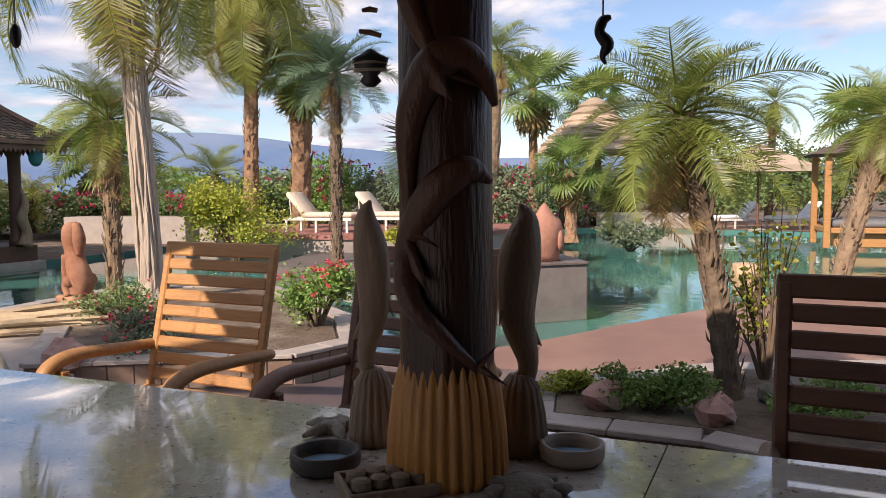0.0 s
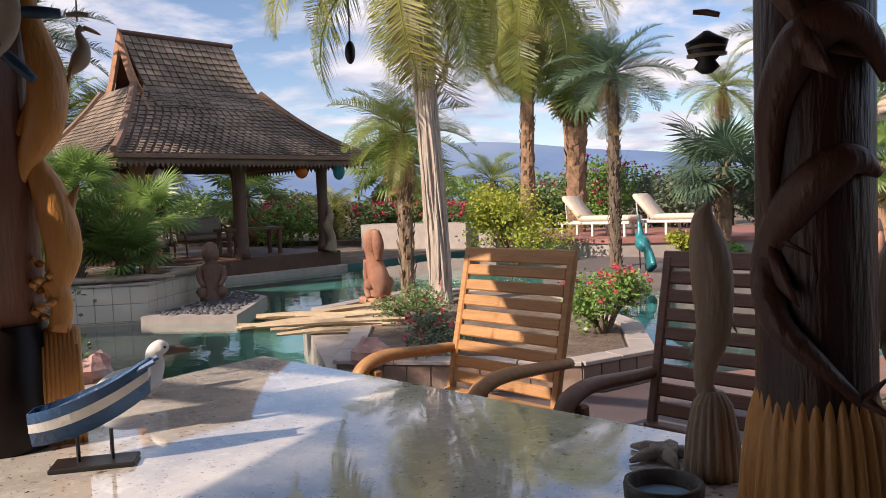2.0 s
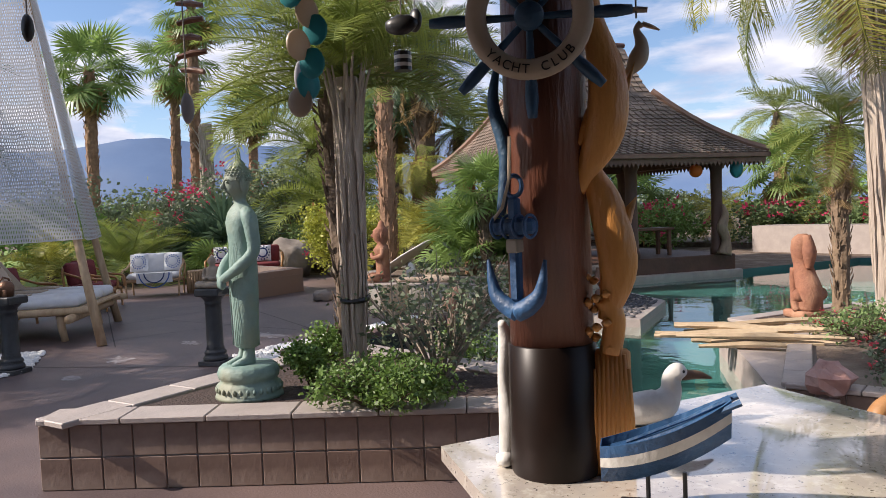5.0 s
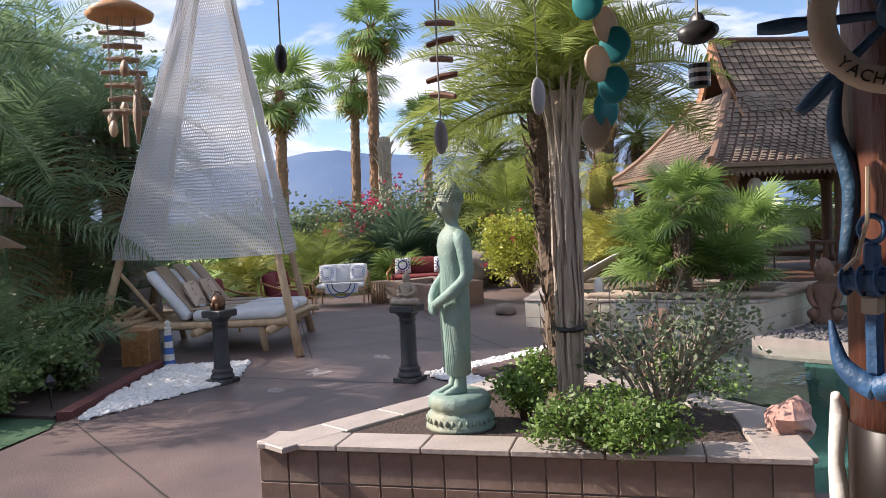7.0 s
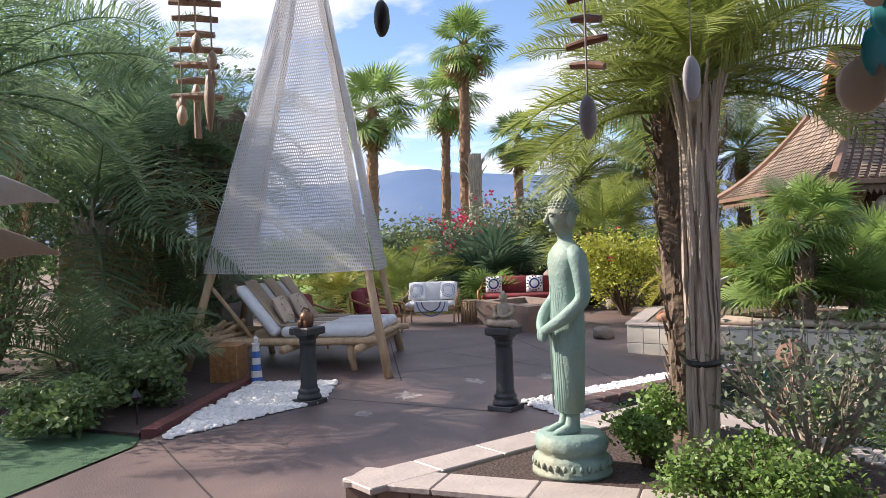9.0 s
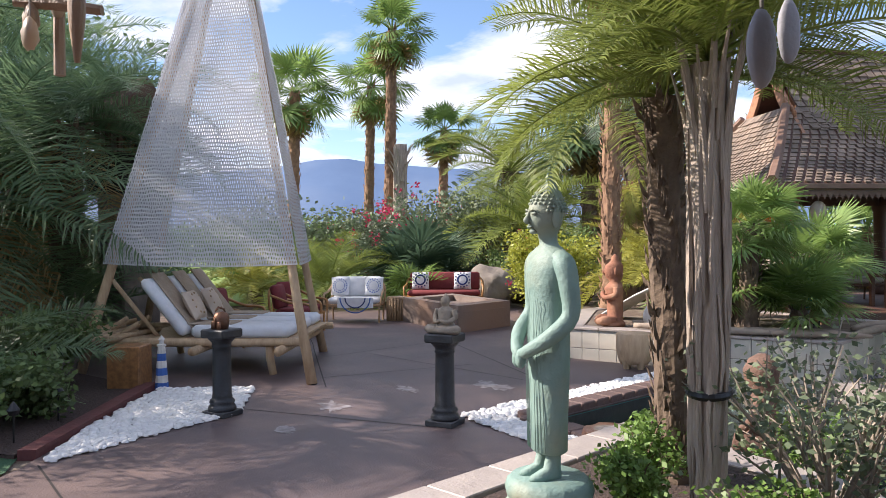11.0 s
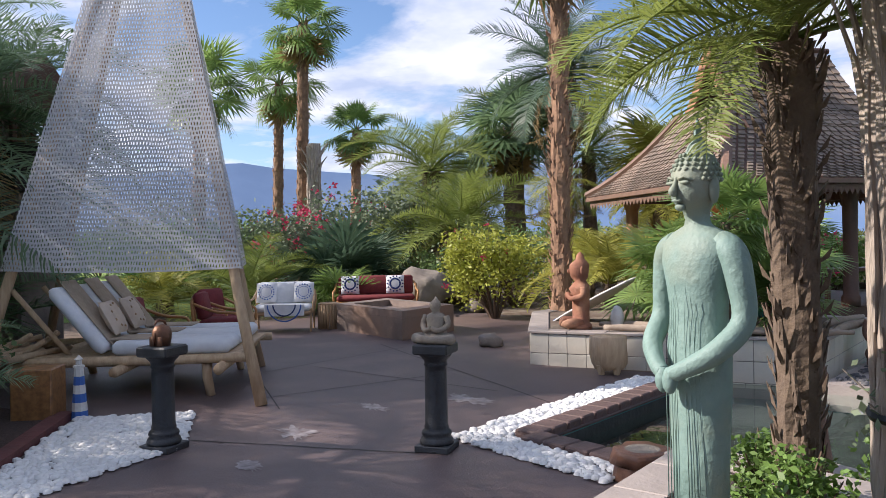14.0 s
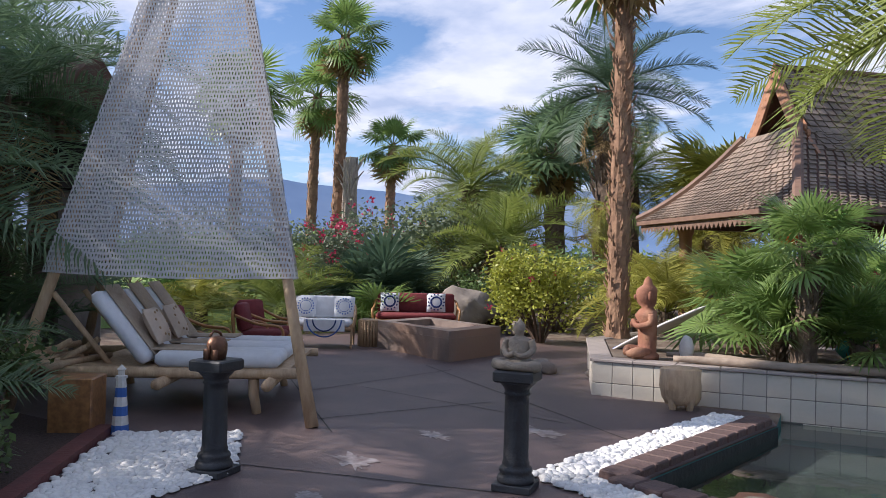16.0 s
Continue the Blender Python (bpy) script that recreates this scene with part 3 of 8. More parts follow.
# pale irregular patches on the concrete
for x, y, s in ((-9.94, 3.68, 0.13), (-10.43, 4.67, 0.11), (-10.13, 5.62, 0.16), (-9.2, 3.04, 0.09)):
    b = MB()
    rim = [s * (1 + 0.9 * noise.noise(Vector((x, i * 0.9, y)))) for i in range(40)]
    b.add([(x + 1.7 * q * math.cos(i * math.pi / 20), y + 0.9 * q * math.sin(i * math.pi / 20), 0.004) for i, q in enumerate(rim)], [tuple(range(40))])
    solid("worn_patch", b, mat("pale_grey_concrete", (0.30, 0.27, 0.27), (0.11, 0.08, 0.078), 9, 0.5, vary=0, contrast=0.14), "pale irregular patch on the dark concrete", "stain", "structure")
solid("turf", flat_poly([(-6.3, -0.75), (-8.85, 0.95), (-9.6, 1.05), (-11.4, -0.4), (-10.5, -2.6), (-6.5, -3.5)], [], 0.004), M_TURF, "green putting turf beside the patio", "turf", "structure")
solid("lawn", flat_poly([(-22, 3), (-26, -2), (-60, 0), (-70, 22), (-30, 14), (-22.5, 8)], [], 0.006), M_LAWN, "sunlit yellow-green lawn", "lawn", "structure")
# dark red curb of the planting strip
b = MB()
b.prism([(-9.2, 1.0), (-11.75, 2.05), (-11.7, 2.2), (-9.15, 1.13)], -0.02, 0.07)
solid("kerb", b, mat("maroon_painted_kerb", (0.13, 0.036, 0.034), (0.075, 0.022, 0.022), 8, 0.7, bump=0.3, vary=0), "dark red concrete garden kerb", "kerb", "structure")
b = MB()
b.prism([(-9.2, 0.98), (-11.75, 2.03), (-14.5, 0.6), (-16, -1.5), (-11, -0.9)], -0.02, 0.035)
solid("planting_bed", b, M_MULCH, "dark bark-mulched planting strip", "planting bed", "structure")


def pebbles(poly, count, z, size, name, material, label, seed, tall=0.5):
    """Loose rounded stones strewn over a polygon."""
    r = random.Random(seed)
    xs, ys = [p[0] for p in poly], [p[1] for p in poly]

    def inside(x, y):
        c = False
        for i in range(len(poly)):
            (x1, y1), (x2, y2) = poly[i - 1], poly[i]
            if (y1 > y) != (y2 > y) and x < (x2 - x1) * (y - y1) / (y2 - y1) + x1:
                c = not c
        return c

    b, k = MB(), 0
    while k < count:
        x, y = r.uniform(min(xs), max(xs)), r.uniform(min(ys), max(ys))
        if not inside(x, y):
            continue
        s = size * r.uniform(0.65, 1.25)
        e = s * r.uniform(0.6, 0.9)
        a = r.uniform(0, 6.28)
        ca, sa = math.cos(a), math.sin(a)
        zz = z + s * tall * r.uniform(0.5, 1.3)
        vs = [(x, y, zz + s * tall)]
        for lat, rr in ((0.55, 0.8), (-0.3, 1.0)):
            for i in range(6):
                t = i * math.pi / 3 + lat
                u, v = s * rr * math.cos(t), e * rr * math.sin(t)
                vs.append((x + u * ca - v * sa, y + u * sa + v * ca, zz + lat * s * tall))
        fs = [(0, 1 + i, 1 + (i + 1) % 6) for i in range(6)] + [(1 + i, 7 + i, 7 + (i + 1) % 6, 1 + (i + 1) % 6) for i in range(6)]
        b.add(vs, fs)
        k += 1
    return solid(name, b, material, label, "pebbles", "stuff", smooth=True)


pebbles([(-8.95, 1.16), (-10.0, 1.5), (-11.6, 2.22), (-11.2, 3.16), (-10.0, 2.78)], 2400, 0.0, 0.036, "pebbles", M_PEB, "white rounded pebbles filling a triangular bed", 1)
pebbles([(-8.98, 4.62), (-9.98, 7.8), (-9.62, 8.0), (-8.72, 5.02)], 1300, 0.0, 0.036, "pebbles", M_PEB, "white pebble strip along the pool edge", 2)
pebbles([(-8.98, 4.62), (-8.72, 5.02), (-7.5, 5.12), (-7.4, 4.8)], 560, 0.0, 0.036, "pebbles", M_PEB, "white pebble strip along the pool edge", 3)
# coping bricks of the pond edge
cope = thing("coping", Matrix(), "low red-brown brick coping along the pool edge", "coping", kind="structure")
cm = MB().box((0, 0, 0), (0.21, 0.235, 0.1), None, 0.012).mesh("brick", M_BRICK)
for (x1, y1), (x2, y2) in (((-8.6, 5.1), (-9.5, 7.95)), ((-8.55, 5.1), (-7.45, 5.26))):
    ln = math.hypot(x2 - x1, y2 - y1)
    k = int(ln / 0.218)
    for i in range(k):
        t = (i + 0.5) / k
        part("brick", cm, None, cope, m=pose(x1 + (x2 - x1) * t, y1 + (y2 - y1) * t, 0.012 + 0.004 * rnd.random(), 0, 0, math.degrees(math.atan2(y2 - y1, x2 - x1))))


def tiled_wall(parent, p, q, z0, z1, tile, rows, material, thick=0.012, gap=0.007, skip=None):
    """Square tiles on the outer face of a wall from p to q."""
    d = Vector((q[0] - p[0], q[1] - p[1], 0))
    ln = d.length
    k = max(1, round(ln / tile))
    w, h = ln / k, (z1 - z0) / rows
    me = MB().box((0, 0, 0), (w - gap, thick, h - gap), None, 0.004).mesh("tile", material)
    rz = math.degrees(math.atan2(d.y, d.x))
    for j in range(rows):
        for i in range(k):
            c = Vector((p[0], p[1], 0)) + d * ((i + 0.5) / k)
            part("tile", me, None, parent, m=pose(c.x, c.y, z0 + h * (j + 0.5), rnd.uniform(-0.4, 0.4), 0, rz))


def caps(parent, pts, z, width, tile, material, closed=True):
    """Cap stones laid along the top of a wall, set inwards of the outline."""
    n = len(pts)
    for i in range(n if closed else n - 1):
        a, b2 = Vector((*pts[i], 0)), Vector((*pts[(i + 1) % n], 0))
        d = b2 - a
        k = max(1, round(d.length / tile))
        w = d.length / k
        me = MB().box((0, 0, 0), (w - 0.006, width, 0.035), None, 0.006).mesh("cap_stone", material)
        nrm = Vector((-d.y, d.x, 0)).normalized()
        for j in range(k):
            c = a + d * ((j + 0.5) / k) + nrm * (width / 2 - 0.03)
            part("cap_stone", me, None, parent, m=pose(c.x, c.y, z + 0.0175 + 0.001 * (i % 2), 0, 0, math.degrees(math.atan2(d.y, d.x))))


# planter with the standing statue
PL = [(-5.75, 2.15), (-3.85, 4.42), (-4.6, 5.0), (-6.7, 4.75)]
planter = thing("planter", Matrix(), "raised garden planter faced with tan slate tiles", "planter", kind="structure")
b = MB().prism(offset(PL, -0.004), -0.3, 0.385)
part("core", b, M_GROUT, planter)
b = MB().prism(offset(PL, -0.26), 0.38, 0.405)
part("soil", b, M_MULCH, planter, "dark bark mulch")
for i in range(4):
    tiled_wall(planter, PL[i], PL[(i + 1) % 4], 0.0 if i in (0, 3) else -0.25, 0.385, 0.185, 2 if i in (0, 3) else 3, M_TILE)
caps(planter, PL, 0.386, 0.27, 0.5, M_CAP)

# raised bed with the cream-tiled pool wall
RB = [(-11.5, 7.5), (-8.7, 9.4), (-9.6, 12.0), (-12.0, 11.6), (-14.5, 12.0), (-13.5, 9.2)]
bed = thing("raised_bed", Matrix(), "raised pool-side bed faced with cream tiles", "planter", kind="structure")
part("core", MB().prism(offset(RB, -0.004), -0.9, 0.40), M_GROUT, bed)
part("soil", MB().prism(offset(RB, -0.26), 0.40, 0.425), M_SOIL, bed, "gravelly soil")
for i in (0, 1, 5):
    tiled_wall(bed, RB[i], RB[(i + 1) % 6], -0.3 if i == 1 else -0.1, 0.40, 0.245, 3 if i == 1 else 2, M_PTILE)
tiled_wall(bed, (-9.6, 8.79), RB[1], -0.35, -0.1, 0.245, 1, M_PTILE)
caps(bed, RB, 0.401, 0.27, 0.5, M_CAP)
# low gravel ledge with its kneeling figure
LED = [(-8.55, 9.1), (-7.25, 9.55), (-8.2, 11.4), (-9.35, 12.0)]
b = MB().prism(LED, -0.9, 0.0)
ledge = thing("ledge", Matrix(), "low stone ledge over the pool, covered in dark gravel", "ledge", kind="structure")
part("core", b, M_CAP, ledge)
pebbles(offset(LED, -0.1), 420, -0.005, 0.035, "gravel", M_DKPEB, "dark gravel on the pool ledge", 4)

# peninsula bed
PEN = [(-3.6, 6.45), (-1.75, 6.9), (-1.35, 7.5), (-1.7, 8.7), (-3.3, 11.1), (-5.2, 10.9), (-5.55, 8.9), (-4.75, 8.75)]
pen = thing("peninsula_bed", Matrix(), "low tiled planting peninsula reaching into the pool", "planter", kind="structure")
part("core", MB().prism(offset(PEN, -0.004), -0.9, 0.2), M_GROUT, pen)
part("soil", MB().prism(offset(PEN, -0.2), 0.2, 0.225), M_SOIL, pen, "leaf-strewn soil")
for i in range(len(PEN)):
    tiled_wall(pen, PEN[i], PEN[(i + 1) % len(PEN)], 0.0 if i == 0 else -0.25, 0.2, 0.2, 1 if i == 0 else 2, M_TILE if i in (0, 1, 2) else M_PTILE)
caps(pen, PEN, 0.201, 0.2, 0.45, M_CAP)
# long stone-capped wall end under the driftwood
wl2 = MB().prism([(-3.25, 6.5), (-3.65, 6.4), (-5.55, 8.7), (-5.1, 9.0)], -0.9, 0.16)
solid("pool_wall", wl2, M_CAP, "pale grey stone-topped wall running into the pool", "wall", "structure")

# rock bed under the leaning palm
RKB = [(-0.05, 5.35), (0.82, 5.08), (1.5, 4.6), (2.6, 4.35), (3.0, 6.0), (2.5, 6.9), (1.2, 6.7), (0.0, 6.05)]
rkb = thing("rock_bed", Matrix(), "low raised rock bed with pale stone edge and tiled sides", "planter", kind="structure")
part("core", MB().prism(offset(RKB, -0.004), -0.1, 0.21), M_GROUT, rkb)
part("soil", MB().prism(offset(RKB, -0.18), 0.21, 0.245), M_SOIL, rkb, "gravelly soil")
for i in range(len(RKB)):
    tiled_wall(rkb, RKB[i], RKB[(i + 1) % len(RKB)], 0.0, 0.21, 0.2, 1, M_TILE)
caps(rkb, RKB, 0.211, 0.2, 0.45, M_CAP)

# island with the head
ISL = [(-1.2, 10.75), (0.85, 11.6), (0.2, 14.2), (-2.2, 13.4)]
isl = thing("pool_island", Matrix(), "dark stone block island in the pool", "island", kind="structure")
part("core", MB().prism(ISL, -1.0, 0.46), mat("grey_slate_block", (0.20, 0.175, 0.165), (0.12, 0.105, 0.10), 4, 0.55, bump=0.3, vary=0), isl)
caps(isl, ISL, 0.461, 0.3, 0.5, mat("dark_slate_cap", (0.15, 0.12, 0.115), (0.09, 0.075, 0.07), 6, 0.6, vary=0.1))
# terrace of the cream loungers
TER = [(-7.2, 19.0), (-5.2, 18.5), (-4.1, 18.2), (-1.0, 19.0), (0.6, 24), (-6.8, 24)]
ter = thing("terrace", Matrix(), "raised grey terrace with red-brown paving", "terrace", kind="structure")
part("core", MB().prism(TER, -1.0, 0.36), mat("grey_render", (0.36, 0.31, 0.28), (0.27, 0.23, 0.21), 3, 0.8, bump=0.2, vary=0), ter)
part("paving", MB().prism(offset(TER, 0.05), 0.362, 0.46), mat("red_paving", (0.33, 0.145, 0.12), (0.24, 0.10, 0.085), 5, 0.7, vary=0), ter, "red-brown paving edge")
LD2 = [(-4.7, 15.0), (-1.2, 14.5), (-0.4, 17.2), (-4.6, 18.3)]
l2 = thing("ledge", Matrix(), "dark slate ledge with palms between pool arms", "ledge", kind="structure")
part("core", MB().prism(LD2, -1.0, 0.08), mat("dark_slate_cap", (0.15, 0.12, 0.115)), l2)

# far side of the pool: low walls
for pts, zt in (([(3.0, 31.6), (6.8, 30.2), (6.9, 30.8), (3.1, 32.2)], 0.55), ([(-0.8, 29), (1.5, 30.6), (1.2, 31.4), (-1.6, 30)], 0.7), ([(-13.2, 22.5), (-9.4, 22.2), (-9.2, 23.2), (-13.0, 23.6)], 0.75), ([(-9.4, 22.6), (-6.8, 22.4), (-6.8, 23.2), (-9.4, 23.4)], 0.5)):
    solid("garden_wall", MB().prism(pts, -0.2, zt), M_CAP, "low pale stone garden wall beyond the pool", "wall", "structure")
# soil berms behind
solid("far_bed", MB().prism([(-30, 24.5), (-9, 24), (-9, 34), (-30, 34)], -0.02, 0.15), M_SOIL, "planted earth bed beyond the pool", "planting bed", "structure")

# ---- the covered terrace behind and above the camera ----
roof = thing("patio_roof", Matrix(), "brown timber patio roof on posts", "roof", kind="structure")
part("ceiling", MB().box((2.5, -0.45, 2.72), (11.0, 7.6, 0.08)), M_CEIL, roof)
for y in (-3.6, -2.4, -1.2, 0.0, 1.2, 2.4):
    part("beam", MB().box((2.5, y, 2.605), (11.0, 0.1, 0.15), None, 0.01), M_PAVD, roof)
part("fascia", MB().box((2.5, 3.33, 2.68), (11.0, 0.05, 0.22), None, 0.01), M_PAVD, roof)
part("fascia", MB().box((-2.98, -0.45, 2.68), (0.05, 7.5, 0.22), None, 0.01), M_PAVD, roof)
solid("wall_house", MB().box((2.6, -4.32, 1.45), (11.4, 0.25, 2.9)), M_STUCCO, "plain tan stucco house wall", "wall", "structure")
solid("wall_end", MB().box((8.05, -0.7, 1.45), (0.25, 7.0, 2.9)), M_STUCCO, "plain tan stucco end wall", "wall", "structure")

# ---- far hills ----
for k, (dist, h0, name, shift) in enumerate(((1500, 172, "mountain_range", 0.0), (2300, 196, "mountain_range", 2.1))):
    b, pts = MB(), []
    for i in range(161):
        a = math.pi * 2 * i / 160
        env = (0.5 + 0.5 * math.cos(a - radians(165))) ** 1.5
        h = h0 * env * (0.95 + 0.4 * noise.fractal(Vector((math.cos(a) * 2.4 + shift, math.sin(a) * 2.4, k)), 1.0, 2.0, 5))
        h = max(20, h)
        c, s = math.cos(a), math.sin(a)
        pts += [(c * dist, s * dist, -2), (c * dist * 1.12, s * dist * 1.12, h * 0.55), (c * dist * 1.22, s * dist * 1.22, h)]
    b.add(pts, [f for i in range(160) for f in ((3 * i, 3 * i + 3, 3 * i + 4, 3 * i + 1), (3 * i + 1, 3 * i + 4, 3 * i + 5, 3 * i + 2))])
    solid(name, b, M_MOUNT, "desert mountain range on the skyline, distance haze painted in blue", "mountains", "structure", smooth=True)

# ---- plants ----


def feather_mesh(name, L, n, leaf, width, material, seed, droop=1.1, hang=0.5, vee=0.35):
    """A pinnate palm frond along +x: an arching rib with narrow leaflets on both sides."""
    r = random.Random(seed)
    b = MB()
    K = 9
    P, a = [Vector((0, 0, 0))], 0.0
    for i in range(K):
        a = -droop * ((i + 0.5) / K) ** 1.4
        P.append(P[-1] + Vector((math.cos(a), 0, math.sin(a))) * (L / K))
    b.tube(P, [0.016 * L * (1 - 0.9 * i / K) / 1.6 for i in range(K + 1)], 4, False)

    def along(t):
        f = min(t * K, K - 1e-4)
        i = int(f)
        return P[i].lerp(P[i + 1], f - i), (P[i + 1] - P[i]).normalized()

    for i in range(n):
        t = 0.12 + 0.88 * (i + 0.5) / n
        p, d = along(t)
        ln = leaf * (math.sin(math.pi * min(1, 0.12 + 0.9 * t)) ** 0.6) * r.uniform(0.8, 1.1)
        up = Vector((-d.z, 0, d.x))
        for s in (-1, 1):
            fw = r.uniform(0.45, 0.8)
            q = (d * fw + Vector((0, s, 0)) + up * vee * r.uniform(0.3, 1.4)).normalized()
            q2 = (q + Vector((0, 0, -hang * r.uniform(0.6, 1.6)))).normalized()
            w = width * r.uniform(0.8, 1.2)
            sd = d * w
            m1 = p + q * ln * 0.5
            tip = m1 + q2 * ln * 0.5
            b.add([p - sd * 0.4, p + sd * 0.4, m1 + sd * 0.5, m1 - sd * 0.5, tip], [(0, 1, 2, 3), (3, 2, 4)])
    return b.mesh(name, material)


def fan_mesh(name, stalk, R, n, material, seed, droop=0.3, spread=290, width=1.0):
    """A fan palm leaf along +x: a stalk and a pleated fan of pointed blades."""
    r = random.Random(seed)
    b = MB()
    b.tube([(0, 0, 0), (stalk * 0.5, 0, 0.04 * stalk), (stalk, 0, 0)], [0.016, 0.012, 0.009], 4, False)
    c = Vector((stalk, 0, 0))
    for i in range(n):
        a = radians(-spread / 2 + spread * (i + 0.5) / n)
        ln = R * (0.78 + 0.22 * math.cos(a / 1.7)) * r.uniform(0.9, 1.06)
        d = Vector((math.cos(a), math.sin(a), 0.10 * (-1) ** i))
        s = Vector((-math.sin(a), math.cos(a), 0))
        w = width * math.pi * R * 0.6 * (spread / 360) / n * 1.05
        m1 = c + d * ln * 0.55 + Vector((0, 0, -droop * 0.1 * ln))
        tip = m1 + (d + Vector((0, 0, -droop * r.uniform(0.7, 1.5)))).normalized() * ln * 0.45
        b.add([c, m1 - s * w, m1 + s * w, tip], [(0, 1, 2), (1, 3, 2)])
    return b.mesh(name, material)


FROND = {
    "date": [feather_mesh("frond", 1.0, 66, 0.30, 0.0085, G_DATE, s, 0.9 + 0.25 * s, 0.35) for s in range(3)],
    "blue": [feather_mesh("frond", 1.0, 64, 0.27, 0.009, G_BLUEG, s, 0.8 + 0.25 * s, 0.3) for s in range(3)],
    "dark": [feather_mesh("frond", 1.0, 58, 0.30, 0.0085, G_DARK, s, 0.9 + 0.3 * s, 0.5) for s in range(3)],
    "yellow": [feather_mesh("frond", 1.0, 54, 0.27, 0.011, G_YEL, s, 1.2 + 0.35 * s, 0.6) for s in range(3)],
    "weep": [feather_mesh("frond", 1.0, 96, 0.34, 0.0055, G_YEL, s, 1.9 + 0.3 * s, 3.2, 0.1) for s in range(2)] + [feather_mesh("frond", 1.0, 96, 0.34, 0.0055, G_DATE, 7, 1.7, 2.8, 0.1)],
    "dry": [feather_mesh("frond", 1.0, 46, 0.26, 0.010, G_DRY, s, 1.5 + 0.3 * s, 1.2) for s in range(2)],
    "fan": [fan_mesh("frond", 0.55, 0.55, 38, G_FAN, s, 0.25 + 0.2 * s) for s in range(3)],
    "fanblue": [fan_mesh("frond", 0.5, 0.6, 40, G_BLUEG, s, 0.2 + 0.15 * s) for s in range(3)],
    "fandark": [fan_mesh("frond", 0.5, 0.6, 34, G_DARK, s, 0.3 + 0.2 * s) for s in range(2)],
    "fanyel": [fan_mesh("frond", 0.55, 0.55, 36, G_YEL, s, 0.35 + 0.2 * s) for s in range(2)],
    "fandry": [fan_mesh("frond", 0.5, 0.5, 26, G_DRY, s, 0.8) for s in range(2)],
}


def trunk_mesh(name, H, r0, r1, lean, kind, seed, boots=True):
    """A palm trunk with old leaf bases; kind: 'boot' bristles, 'ring' scarred, 'shred' peeling strips."""
    r = random.Random(seed)
    b = MB()
    K = max(6, int(H / 0.22))
    P = [Vector((lean[0] * (i / K) ** 1.3, lean[1] * (i / K) ** 1.3, H * i / K)) for i in range(K + 1)]
    R = [r0 + (r1 - r0) * (i / K) for i in range(K + 1)]
    R[0] *= 1.25
    b.tube(P, R, 12, True, None, 0.25)
    if kind == "shred":
        for i in range(64):
            a, t = r.uniform(0, 6.28), r.uniform(0.0, 0.75)
            ln = r.uniform(0.18, 0.5)
            pts, rr = [], []
            for k in range(5):
                f = min(1.0, t + ln * k / 4)
                q = r0 + (r1 - r0) * f
                out = q * (1.0 + 0.05 * math.sin(k)) + (0.10 * r.random() * q * 3 if k == 4 else 0.008)
                an = a + 0.12 * math.sin(k * 1.3 + i)
                pts.append((lean[0] * f ** 1.3 + math.cos(an) * out, lean[1] * f ** 1.3 + math.sin(an) * out, H * f))
                rr.append(q * r.uniform(0.09, 0.24) * (0.45 if k in (0, 4) else 1))
            b.tube(pts, rr, 5, True)
        for i in range(14):
            # old leaf stalks that part from the top of the trunk
            a, f = i * 2.4 + r.uniform(-0.2, 0.2), r.uniform(0.72, 0.9)
            ca, sa = math.cos(a), math.sin(a)
            pts = [(lean[0] + ca * d, lean[1] + sa * d, H * f + h) for d, h in ((r1 * 0.95, 0.0), (r1 * 1.12, 0.16), (r1 * 1.5, 0.32), (r1 * 2.4, 0.52 + 0.1 * r.random()))]
            b.tube(pts, [r1 * 0.34, r1 * 0.26, r1 * 0.15, r1 * 0.07], 5, True)
    elif boots:
        # old leaf bases: slim upright stubs on shaggy trunks, low scars on ringed ones
        step, ring, wide, reach, tall = {"boot": (0.05, 5, 0.16, 0.34, 2.3), "ring": (0.12, 4, 0.34, 0.2, 1.2)}[kind]
        step *= max(1.0, r0 / 0.13)
        i, z = 0, 0.02
        while z < H:
            f = z / H
            q = r0 + (r1 - r0) * f
            for k in range(ring):
                an = i * 2.4 + k * 2 * math.pi / ring + r.uniform(-0.25, 0.25)
                ca, sa = math.cos(an), math.sin(an)
                o, sd = Vector((ca, sa, 0)), Vector((-sa, ca, 0))
                out = reach * q * r.uniform(0.4, 1.6) * (1.0 + 0.5 * f)
                h = step * tall * r.uniform(0.6, 1.3)
                w = q * wide * r.uniform(0.6, 1.3)
                p0 = Vector((lean[0] * f ** 1.3, lean[1] * f ** 1.3, z + r.uniform(-0.02, 0.02))) + o * q * 0.94
                up = Vector((0, 0, h))
                tip = p0 + o * out + up + sd * r.uniform(-0.5, 0.5) * w
                b.add([p0 - sd * w, p0 + sd * w, p0 + o * out * 0.75 + up * 0.35, tip - sd * w * 0.4, tip + sd * w * 0.4], [(0, 2, 3), (1, 4, 2), (2, 4, 3), (0, 3, 4, 1)])
            z += step * r.uniform(0.85, 1.15)
            i += 1
    return b, P[-1]


